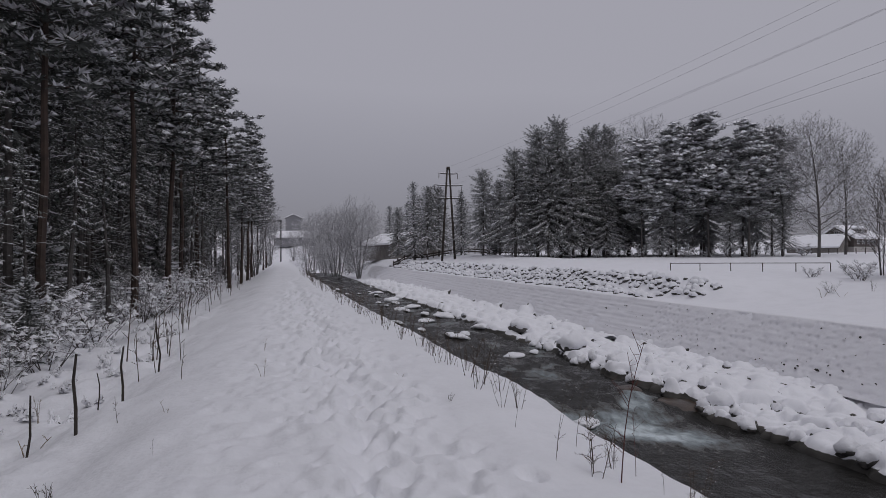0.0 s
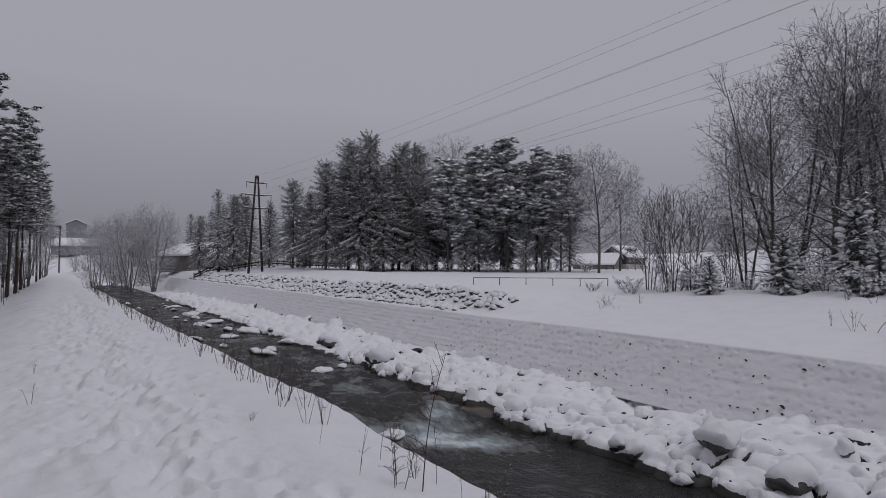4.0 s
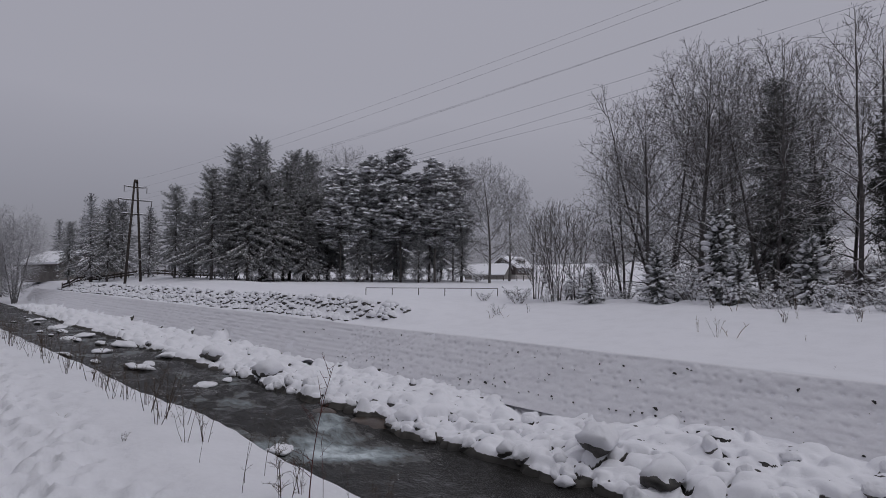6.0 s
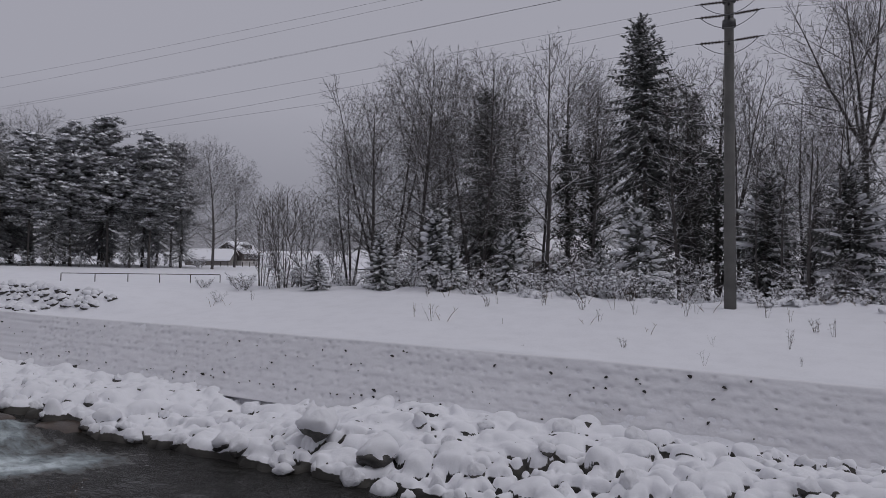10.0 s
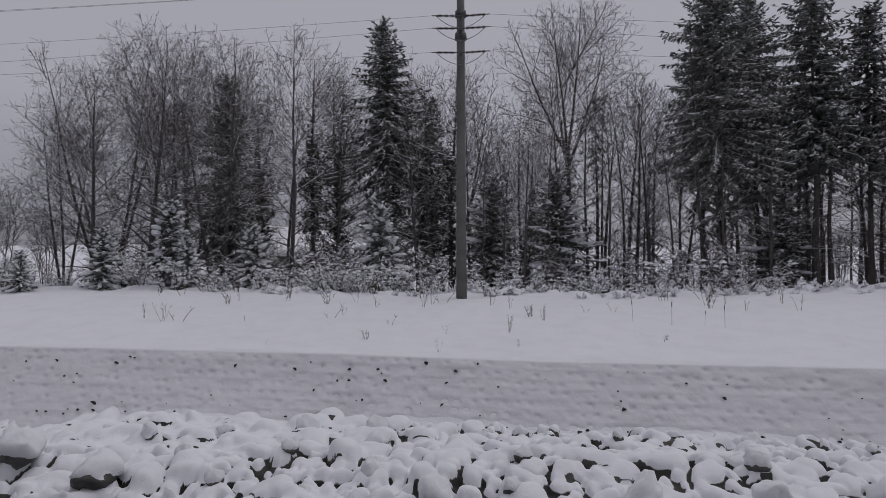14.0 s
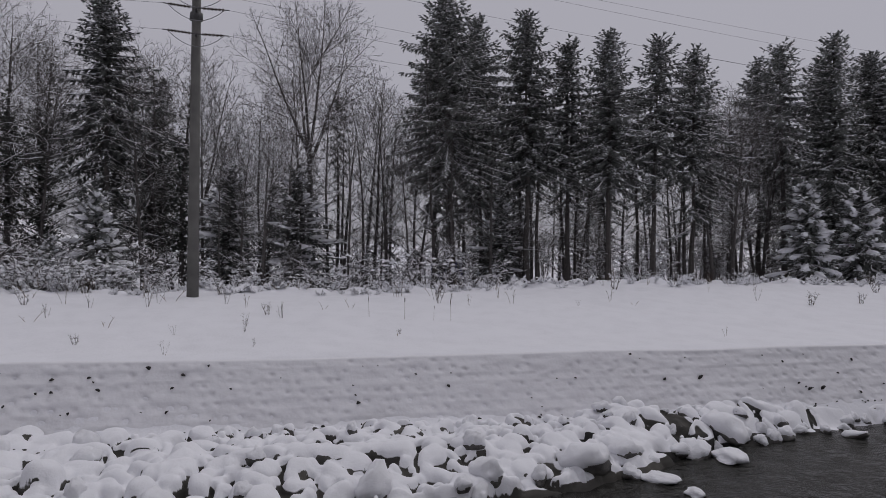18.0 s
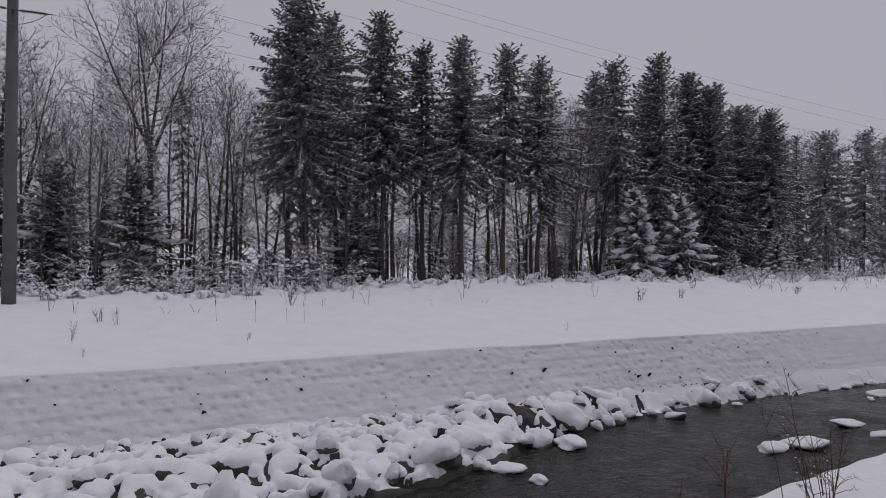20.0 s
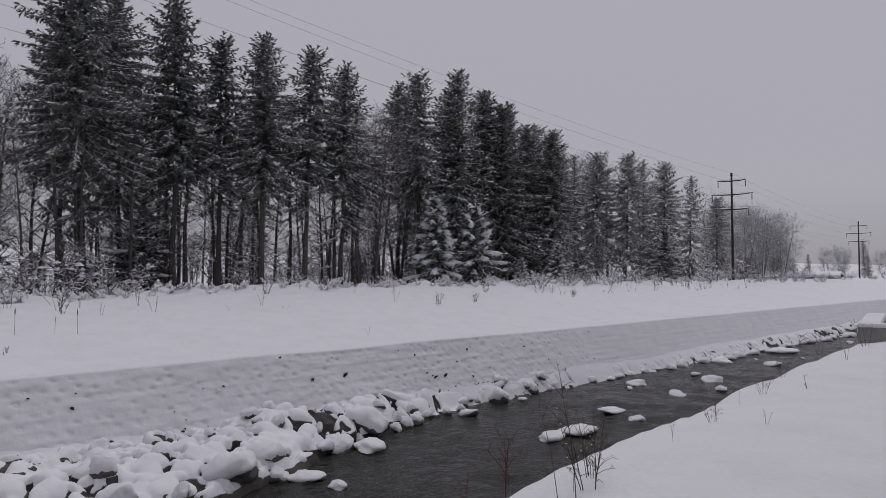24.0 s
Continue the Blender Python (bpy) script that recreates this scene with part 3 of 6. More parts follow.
def spruce(seed, h, w, start, snow, needle=NEEDLE, gap=0.10, step=0.27, label="tall dark spruce with snow on its branches", pw=0.75, dead=14, blades=4, pads=0.0, kind="spruce", hang=0.7, droop=0.42):
    """A spruce: branches set spirally, drooping and turned up at their tips, with hanging sprays of needles."""
    rnd = random.Random(seed)
    tr, g, sn = Geo(), Geo(), Geo()
    r0 = 0.0105 * h + 0.02
    pts = [(rnd.uniform(-1, 1) * 0.006 * h * (k > 0), rnd.uniform(-1, 1) * 0.006 * h * (k > 0), h * k / 7 - (0.3 if k == 0 else 0)) for k in range(8)]
    pts[7] = (pts[6][0], pts[6][1], h)
    tr.tube(pts, [r0 * (1.25 if k == 0 else 1 - 0.93 * k / 7) for k in range(8)], 7, False)

    def axis(z):
        k = min(max(z / h * 7, 0), 6.999)
        a, b, f = pts[int(k)], pts[int(k) + 1], k - int(k)
        return Vector((a[0] + (b[0] - a[0]) * f, a[1] + (b[1] - a[1]) * f, z))

    for k in range(dead):
        z = rnd.uniform(0.10, max(start, 0.12)) * h
        a, L = rnd.random() * 6.283, rnd.uniform(0.5, 1.6)
        d = Vector((math.cos(a), math.sin(a), rnd.uniform(-0.45, 0.1)))
        p = axis(z)
        tr.tube([tuple(p), tuple(p + d * L * 0.5), tuple(p + d * L + Vector((0, 0, -0.12)))], [0.013, 0.009, 0.004], 3, False)
        for b in range(4):
            q = p + d * L * rnd.uniform(0.3, 0.95)
            e = (d + Vector((rnd.uniform(-1, 1), rnd.uniform(-1, 1), rnd.uniform(-0.6, 0.3)))).normalized() * L * rnd.uniform(0.2, 0.5)
            tr.tube([tuple(q), tuple(q + e)], [0.007, 0.003], 3, False)
        if rnd.random() < 0.6:
            sn.ridge(tuple(p + d * L * 0.2 + Vector((0, 0, 0.008))), tuple(p + d * L * 0.9), 0.011, 0.018)
    lob, a1, a2 = rnd.uniform(0.08, 0.22), rnd.random() * 6.283, rnd.random() * 6.283
    z, a = (0.55 if start > 0.25 else 1.0) * start * h, rnd.random() * 6.283
    while z < h * 0.985:
        t = max((z / h - start) / (1 - start), 0)
        env = (1 - t) ** pw * min(1, 0.5 + 2.4 * t)
        a += 2.4 + rnd.uniform(-0.5, 0.5)
        tuft = 1 + 0.32 * noise.noise(Vector((z * 0.9, math.cos(a) * 1.3 + seed, math.sin(a) * 1.3)))
        if not (z < start * h and rnd.random() > 0.28):
            L = w * env * tuft * rnd.uniform(0.62, 1.15) * (1 + lob * math.sin(a + a1) + lob * math.sin(2 * a + a2 + 5 * t)) + 0.18
            lift = -droop + (droop + 0.75) * t ** 1.8 + rnd.uniform(-0.15, 0.15)
            d = Vector((math.cos(a), math.sin(a), 0))
            p0 = axis(z)

            def at(s):
                return p0 + d * (L * s) + Vector((0, 0, L * (lift * s - 0.30 * s * s + 0.26 * s ** 3)))

            tr.tube([tuple(at(0)), tuple(at(0.5)), tuple(at(1))], [0.012 + 0.008 * L, 0.008 + 0.005 * L, 0.004], 3, False)
            s = 0.15 if L > 0.6 else 0.0
            while s < 1.0:
                p = at(s)
                f = (at(min(s + 0.1, 1)) - at(max(s - 0.1, 0))).normalized()
                side = f.cross(Vector((0, 0, 1)))
                ln = min(0.52, 0.24 + 0.15 * L) * (1.05 - 0.45 * s) * rnd.uniform(0.75, 1.2)
                for sg in (-1, 1):
                    ax = (f * rnd.uniform(0.45, 0.9) + side * sg * 0.75 + Vector((0, 0, rnd.uniform(-0.5, -0.05)))).normalized()
                    frond(g, sn, p, ax, ln, rnd, 0.32 + snow * 0.55, blades)
                if rnd.random() < hang:
                    ax = (f * 0.5 + side * rnd.uniform(-0.6, 0.6) + Vector((0, 0, -0.9))).normalized()
                    frond(g, sn, p, ax, ln * 1.1, rnd, 0.30 * snow, blades)
                if rnd.random() < snow:
                    sn.ridge(tuple(p + Vector((0, 0, 0.02))), tuple(at(min(s + step / L * 1.2, 1)) + Vector((0, 0, 0.02))), 0.02 + 0.035 * snow, 0.02 + 0.03 * snow)
                s += step / L * rnd.uniform(0.8, 1.25)
            frond(g, sn, at(0.95), (at(1) - at(0.85)).normalized(), 0.34, rnd, snow, blades)
            if rnd.random() < pads and L > 0.3:
                b = rnd.uniform(0.35, 0.55)
                pillow(sn, [at(b), at(b + 0.2), at(b + 0.4), at(min(b + 0.58, 1.03))], min(0.06 + 0.085 * L, 0.115) * rnd.uniform(0.7, 1.25))
        z += gap * (0.5 + 0.5 * (1 - t)) * rnd.uniform(0.7, 1.3)
    for k in range(9):
        a = rnd.random() * 6.283
        frond(g, sn, Vector((pts[7][0], pts[7][1], h - 0.10 * k)), Vector((math.cos(a) * 0.5, math.sin(a) * 0.5, 0.8)).normalized(), 0.20 + 0.02 * k, rnd, 0.2)
    return tree(kind, (("trunk", tr.mesh("spruce_trunk", BARK), ""), ("crown", g.mesh("spruce_crown", needle), ""), ("snow", sn.mesh("spruce_snow", SNOW_LUMP), "fresh snow on the branches")), label)


def pine(seed, h, start, spread, snow, bark=BARK_PINE, label="tall pine with a long bare trunk and snowy crown", clump=0.50, needle=NEEDLE_PINE, dust=0.32):
    rnd = random.Random(seed)
    tr, g, sn = Geo(), Geo(), Geo()
    r0 = 0.0088 * h
    pts = [(rnd.uniform(-1, 1) * 0.005 * h * (k > 0), rnd.uniform(-1, 1) * 0.005 * h * (k > 0), h * 0.97 * k / 7 - (0.3 if k == 0 else 0)) for k in range(8)]
    tr.tube(pts, [r0 * (1.2 if k == 0 else 1 - 0.85 * k / 7) for k in range(8)], 7, False)
    z = start * h
    while z < h * 0.97:
        t = (z / h - start) / (1 - start)
        k = min(z / (h * 0.97) * 7, 6.99)
        a_, b_, f_ = pts[int(k)], pts[int(k) + 1], k - int(k)
        pc = Vector((a_[0] + (b_[0] - a_[0]) * f_, a_[1] + (b_[1] - a_[1]) * f_, z))
        a0 = rnd.random() * 6.283
        for j in range(4):
            p0 = pc + Vector((0, 0, rnd.uniform(-0.026, 0.026) * h))
            a = a0 + 1.57 * j + rnd.uniform(-0.4, 0.4)
            L = spread * (1 - t) ** 0.55 * min(1, 0.5 + 2 * t) * rnd.uniform(0.55, 1.1) + 0.2
            d = Vector((math.cos(a), math.sin(a), rnd.uniform(-0.25, 0.45) + 0.35 * t))
            e1, e2 = p0 + d * L * 0.55, p0 + d * L + Vector((0, 0, 0.12 * L))
            tr.tube([tuple(p0), tuple(e1), tuple(e2)], [0.016 + 0.014 * L, 0.012 + 0.007 * L, 0.008], 4, False)
            sn.ridge(tuple(p0 + d * 0.2), tuple(e1), 0.03, 0.045)
            for q in range(2 + int(L * 3.4)):
                s = rnd.uniform(0.35, 1.05)
                c = p0 + d * L * s + Vector((rnd.uniform(-1, 1), rnd.uniform(-1, 1), rnd.uniform(-0.5, 0.5))) * (0.18 + 0.26 * L * s)
                rr = clump * rnd.uniform(0.6, 1.1)
                for b in range(30):
                    th = rnd.random() * 6.283
                    v = Vector((math.cos(th), math.sin(th), rnd.uniform(-0.35, 0.75))).normalized()
                    m = c + v * rr * 0.15
                    wv = v.cross(Vector((rnd.uniform(-1, 1), rnd.uniform(-1, 1), 1))).normalized() * (0.03 + 0.055 * rr)
                    (sn if v.z > 0.1 and rnd.random() < 2 * dust else g).tri(tuple(m - wv), tuple(m + wv), tuple(c + v * rr * rnd.uniform(0.7, 1.15)))
                if rnd.random() < snow * (0.25 + 0.80 * t):
                    for b in range(2):
                        sn.dome((c.x + rnd.uniform(-1, 1) * rr * 0.35, c.y + rnd.uniform(-1, 1) * rr * 0.35, c.z + rr * 0.30), rr * rnd.uniform(0.22, 0.62), rr * 0.22, rnd, 7, 0.9)
        z += 0.034 * h * rnd.uniform(0.8, 1.2)
    return tree("pine", (("trunk", tr.mesh("pine_trunk", bark), ""), ("crown", g.mesh("pine_crown", needle), ""), ("snow", sn.mesh("pine_snow", SNOW_LUMP), "fresh snow on the boughs")), label)


def bare(seed, h, spread, first=0.25, limbs=26, stems=1, full=0.5, twig=TWIG, bark=BARK_GREY, ivy=0.0, snow=0.5, label="bare broadleaf tree with snow-lined branches", kind="bare_tree", lean=0.02, thick=0.0105, wide=1.0, twigs=3, fan=0.2, lead=0.86, open_=1.15, fork=0.0, dense=1.0):
    """A leafless tree: straight limbs that end on a rounded crown of radius spread, with sprays of twigs.

    first is where the limbs begin, full the widest part; fork > 0 splits the trunk into spreading leaders there."""
    rnd = random.Random(seed)
    tr, tw, sn, iv = Geo(), Geo(), Geo(), Geo()
    up = Vector((0, 0, 1))
    woody = []

    def inside(p):
        u = (p.z / h - first) / (1 - first)
        if u > 1:
            return False
        u = max(u, 0)
        rim = 0.55 + 0.45 * math.sin(u / full * 1.571) if u < full else math.sqrt(max(1 - ((u - full) / (1 - full)) ** 2.2, 0))
        a = math.atan2(p.y, p.x)
        return math.hypot(p.x, p.y) < spread * rim * (1 + 0.12 * math.sin(3 * a + seed) + 0.07 * math.sin(5 * a + 9 * u)) + 0.25

    def room(p, d):
        L = 0.2
        while L < h * 0.6 and inside(p + d * L):
            L += 0.2
        return L

    def jit(k):
        return Vector((rnd.uniform(-1, 1), rnd.uniform(-1, 1), rnd.uniform(-1, 1))) * k

    def bough(p, d, L, r0, r1, segs, rise, sides, wob):
        pts, q, dd = [p.copy()], p.copy(), d.copy()
        for k in range(segs):
            dd = (dd + up * rise + jit(wob)).normalized()
            q = q + dd * (L / segs)
            pts.append(q.copy())
        rad = [r0 + (r1 - r0) * k / segs for k in range(segs + 1)]
        (tr if r0 > 0.03 else tw).tube([tuple(v) for v in pts], rad, sides, False)
        for k in range(segs):
            e = pts[k + 1] - pts[k]
            if abs(e.z) < 0.88 * e.length and rnd.random() < snow:
                o = up * rad[k] * 0.6
                sn.ridge(tuple(pts[k] + o), tuple(pts[k + 1] + up * rad[k + 1] * 0.6), min(rad[k] * 0.7, 0.05) + 0.005, min(rad[k] * 0.5, 0.03) + 0.013)
        return pts

    def along(pts, s):
        n = len(pts) - 1
        k = min(int(s * n), n - 1)
        return pts[k].lerp(pts[k + 1], s * n - k), (pts[k + 1] - pts[k]).normalized()

    def aside(f, roll, ang, lift):
        a = f.cross(up if abs(f.z) < 0.95 else Vector((1, 0, 0))).normalized()
        b = f.cross(a)
        return (f * math.cos(ang) + (a * math.cos(roll) + b * math.sin(roll)) * math.sin(ang) + up * lift).normalized()

    def blade(p, d, wd):
        wv = d.cross(jit(1)).normalized() * wd
        (sn if abs(d.z) < 0.75 * d.length and rnd.random() < 0.25 * snow else tw).tri(tuple(p - wv), tuple(p + wv), tuple(p + d))

    def spray(p, d, L):
        """A branchlet with its twigs."""
        if L > 0.55:
            bough(p, d, L, 0.0095 * wide, 0.004 * wide, 2, 0.06, 3, 0.05)
        else:
            blade(p, d * L, 0.010 * wide)
        for k in range(twigs):
            s = 0.25 + 0.7 * (k + rnd.random()) / twigs
            blade(p + d * L * s, aside(d, rnd.random() * 6.283, rnd.uniform(0.45, 0.85), 0.06) * L * rnd.uniform(0.3, 0.6), 0.0075 * wide)

    def limb(p, d, L, r):
        pts = bough(p, d, L, r, 0.007, 5, 0.03, 5 if r > 0.06 else 4, 0.06)
        if r > 0.03:
            woody.extend(pts[:3])
        n = max(int(L / 0.34 * dense), 3)
        roll = rnd.random() * 6.283
        for j in range(n):
            s = 0.12 + 0.87 * (j + rnd.random() * 0.7) / n
            q, f = along(pts, s)
            roll += 2.4
            d2 = aside(f, roll, rnd.uniform(0.65, 1.05), 0.05)
            L2 = min(room(q, d2) + 0.2, (0.35 + 0.40 * L * (1.05 - 0.75 * s)) * rnd.uniform(0.7, 1.2))
            p2 = bough(q, d2, L2, max(r * 0.34 * (1 - s), 0.0105), 0.005, 3, 0.03, 3, 0.07)
            m = max(int(L2 / 0.24 * dense), 2)
            r2 = rnd.random() * 6.283
            for b in range(m):
                v = 0.15 + 0.85 * (b + rnd.random()) / m
                o, g2 = along(p2, v)
                r2 += 2.4
                spray(o, aside(g2, r2, rnd.uniform(0.55, 0.95), 0.06), (0.18 + 0.34 * L2 * (1.1 - 0.7 * v)) * rnd.uniform(0.7, 1.25))
        return pts

    for st in range(stems):
        tall = h * (lead if st == 0 else lead * rnd.uniform(0.78, 0.97))
        a = 6.283 * st / stems + rnd.uniform(-0.4, 0.4)
        tilt = lean if stems == 1 else fan * rnd.uniform(0.7, 1.25)
        base = Vector((math.cos(a), math.sin(a), 0)) * (0 if stems == 1 else 0.22) + Vector((0, 0, -0.3))
        r0 = (thick * h + 0.02) / (1 + 0.22 * (stems - 1))
        d0 = Vector((math.cos(a) * tilt, math.sin(a) * tilt, 1)).normalized()
        if fork:
            tall = h * (first + 0.06)
        stem = bough(base, d0, tall / d0.z, r0, r0 * (0.72 if fork else 0.16), 10, 0.012 if stems > 1 else 0.0, 8, 0.035)
        woody.extend(stem)
        leaders = [(stem, r0, limbs // stems)]
        if fork:
            leaders = []
            for k in range(5):
                d1 = aside(Vector((0, 0, 1)), 6.283 * k / 5 + rnd.uniform(-0.3, 0.3), fork * (0.35 if k == 0 else rnd.uniform(0.8, 1.2)), 0.0)
                q = along(stem, 0.86 + 0.13 * rnd.random())[0]
                leaders.append((bough(q, d1, room(q, d1) * 0.92, r0 * 0.5, r0 * 0.08, 7, 0.045, 6, 0.05), r0 * 0.55, limbs // 5))
        for pts, r, count in leaders:
            turn = rnd.random() * 6.283
            lo = 0.12 if fork else first
            for i in range(count):
                u = (i + rnd.random()) / count
                s = min(lo + (1 - lo) * u, 0.99)
                p, f = along(pts, s)
                turn += 2.4 + rnd.uniform(-0.4, 0.4)
                d1 = aside(f, turn, open_ * (1.1 - 0.55 * u) * rnd.uniform(0.8, 1.15), 0.05)
                L = room(p, d1) * rnd.uniform(0.82, 1.05)
                if L > 0.5:
                    limb(p, d1, min(L, h * 0.42), max(r * (1 - 0.85 * s) * 0.42, 0.02))
            limb(pts[-1], (pts[-1] - pts[-2]).normalized(), min(max(room(pts[-1], up), 0.5), 1.5), 0.018)
    if ivy:
        held = sorted((p for p in woody if 0 < p.z < ivy * h), key=lambda p: p.z)
        for k in range(int(3600 * ivy * h / 15)):
            s = rnd.random() ** 1.1
            i = int(s * (len(held) - 1))
            c = held[i].lerp(held[i + 1], rnd.random()) if (held[i] - held[i + 1]).length < 1.8 else held[i] + up * rnd.uniform(-0.7, 0.7)
            bulge = 0.6 + 0.9 * (noise.noise(Vector((s * 12, seed, 0))) + 0.5)
            a, q = rnd.random() * 6.283, (0.10 + 0.50 * rnd.random() ** 1.6) * (1.2 - 0.6 * s) * bulge
            c = c + Vector((math.cos(a) * q, math.sin(a) * q, rnd.uniform(-0.3, 0.3)))
            dx = Vector((rnd.uniform(-1, 1), rnd.uniform(-1, 1), rnd.uniform(-1, 0.6))).normalized() * 0.14
            dy = dx.cross(Vector((rnd.uniform(-1, 1), rnd.uniform(-1, 1), 1))).normalized() * 0.08
            iv.tri(tuple(c - dy), tuple(c + dy), tuple(c + dx))
            if rnd.random() < 0.05:
                sn.dome((c.x, c.y, c.z + 0.03), 0.10, 0.05, rnd, 5)
    parts = [("trunk", tr.mesh("bare_trunk", bark), ""), ("crown", tw.mesh("bare_twigs", twig), "fine bare twigs"), ("snow", sn.mesh("bare_snow", SNOW_LUMP), "fresh snow along the branches")]
    if ivy:
        parts.append(("ivy", iv.mesh("ivy_coat", IVY), "dark ivy round the trunk"))
    return tree(kind, parts, label)


def shrub(seed, h, stems, lumps, label="low shrub bowed under fresh snow", kind="shrub", mat=TWIG, spread=0.55):
    rnd = random.Random(seed)
    g, sn = Geo(), Geo()
    up = Vector((0, 0, 1))
    for k in range(stems):
        a = rnd.random() * 6.283
        p = Vector((math.cos(a), math.sin(a), 0)) * rnd.uniform(0, 0.28 * h) + Vector((0, 0, -0.05))
        d = Vector((math.cos(a) * spread, math.sin(a) * spread, 1)).normalized()
        L, pts = h * rnd.uniform(0.6, 1.1), [p]
        for j in range(4):
            d = (d + Vector((rnd.uniform(-1, 1), rnd.uniform(-1, 1), -0.12)) * 0.28).normalized()
            pts.append(pts[-1] + d * L / 4)
        g.tube([tuple(q) for q in pts], [0.014, 0.011, 0.009, 0.007, 0.004], 3, False)
        for j in range(13):
            s = rnd.uniform(0.8, 3.99)
            q = pts[int(s)].lerp(pts[int(s) + 1], s % 1)
            e = Vector((rnd.uniform(-1, 1), rnd.uniform(-1, 1), rnd.uniform(-0.1, 0.9))).normalized() * L * rnd.uniform(0.12, 0.32)
            g.tube([tuple(q), tuple(q + e)], [0.008, 0.003], 3, False)
            sn.ridge(tuple(q + up * 0.006), tuple(q + e * 0.95), 0.008, 0.016)
            for f in range(3):
                c = q + e * rnd.uniform(0.3, 1)
                v = Vector((rnd.uniform(-1, 1), rnd.uniform(-1, 1), rnd.uniform(-0.2, 1))).normalized() * L * rnd.uniform(0.06, 0.14)
                wv = v.cross(Vector((rnd.uniform(-1, 1), rnd.uniform(-1, 1), 1))).normalized() * 0.006
                g.tri(tuple(c - wv), tuple(c + wv), tuple(c + v))
            if rnd.random() < lumps:
                c = q + e * rnd.uniform(0.5, 1)
                sn.dome(tuple(c), rnd.uniform(0.03, 0.085) * (0.6 + 0.4 * h), rnd.uniform(0.03, 0.06), rnd, 6, 0.8)
    return tree(kind, (("brush", g.mesh("shrub_stems", mat), ""), ("snow", sn.mesh("shrub_snow", SNOW_LUMP), "fresh snow on the twigs")), label, "shrub")


def plant(first, made, x, y, h, h0, rnd, group="", sink=0.0, slim=1.0):
    """Set a tree at (x, y), scaled from its own height h0 to h: the first one itself, later ones as copies."""
    s = h / h0
    z = float(ground_z(x, y)) - sink
    m = pose(x, y, z, rnd.uniform(-1.5, 1.5), rnd.uniform(-1.5, 1.5), rnd.uniform(0, 360))
    if first not in made:
        made.add(first)
        ob = first
        ob.matrix_basis = m
    else:
        ob = copy_thing(first, m)
    ob.scale = (s * slim, s * slim, s)
    if group:
        tagged(ob, group=group)
    return ob


SPRUCE_BIG = [(spruce(11, 18, 4.9, 0.38, 0.5, gap=0.06, pw=0.75, dead=30), 18)]
SPRUCES_TALL = [(spruce(12, 16, 3.7, 0.44, 0.62, gap=0.075, pw=0.78, dead=30), 16), (spruce(13, 16.5, 4.0, 0.40, 0.5, gap=0.07, pw=0.8, dead=30), 16.5), (spruce(14, 15, 3.2, 0.48, 0.55, gap=0.075, pw=0.7, dead=40), 15)]
SPRUCES_POLE = [(spruce(15, 15, 1.7, 0.55, 0.5, dead=60, gap=0.15, label="thin spruce pole with dead lower twigs", kind="spruce_pole", blades=3), 15), (spruce(16, 14, 1.5, 0.63, 0.45, dead=66, gap=0.15, label="thin spruce pole with dead lower twigs", kind="spruce_pole", blades=3), 14)]
SPRUCES_FULL = [(spruce(21, 14, 2.7, 0.09, 0.55, gap=0.07, pw=0.65, label="full dark spruce, snow on every tier"), 14), (spruce(22, 15, 3.1, 0.12, 0.5, gap=0.07, pw=0.65, label="full dark spruce, snow on every tier"), 15)]
SPRUCES_YOUNG = [(spruce(31, 4.2, 1.45, 0.04, 0.8, gap=0.07, pw=0.8, step=0.2, label="young spruce bowed under heavy fresh snow", kind="young_spruce", dead=0, pads=0.95, droop=0.3), 4.2), (spruce(32, 3.6, 1.4, 0.04, 0.8, gap=0.07, pw=0.8, step=0.19, label="young spruce bowed under heavy fresh snow", kind="young_spruce", dead=0, pads=0.95, droop=0.3), 3.6), (spruce(33, 6.5, 2.6, 0.06, 0.65, gap=0.06, pw=0.8, label="half-grown spruce with thick snow on its tiers", kind="young_spruce", dead=0, pads=0.35, droop=0.2), 6.5)]
SPRUCES_HAZY = [(spruce(41, 12, 3.0, 0.08, 0.8, needle=NEEDLE_HAZE, gap=0.12, step=0.3, label="distant snowy spruce paled by haze", blades=3), 12)]
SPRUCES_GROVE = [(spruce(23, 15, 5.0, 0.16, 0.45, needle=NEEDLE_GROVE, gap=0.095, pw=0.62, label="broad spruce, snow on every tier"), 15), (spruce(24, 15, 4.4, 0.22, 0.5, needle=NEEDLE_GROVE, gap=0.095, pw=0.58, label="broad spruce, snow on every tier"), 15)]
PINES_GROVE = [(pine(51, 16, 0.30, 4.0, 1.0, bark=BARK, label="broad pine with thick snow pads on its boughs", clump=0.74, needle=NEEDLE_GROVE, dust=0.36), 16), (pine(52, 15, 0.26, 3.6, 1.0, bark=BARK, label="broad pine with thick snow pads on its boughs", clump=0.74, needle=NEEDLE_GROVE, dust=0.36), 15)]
PINES_WOOD = [(pine(61, 17, 0.46, 2.2, 0.9), 17), (pine(62, 16, 0.54, 1.9, 0.9), 16), (pine(63, 18, 0.40, 2.4, 0.95), 18)]
BARE_BIG = [(bare(71, 16, 4.4, 0.12, 34, stems=3, full=0.62, fan=0.17, dense=1.05, snow=0.46, label="bare triple-stemmed broadleaf tree, snow-lined"), 16), (bare(72, 16, 3.4, 0.20, 32, full=0.6, dense=1.05, snow=0.46), 16), (bare(74, 14, 5.0, 0.06, 36, stems=4, full=0.5, fan=0.24, dense=1.05, snow=0.46, label="bare broadleaf tree, branched almost to the ground"), 14)]
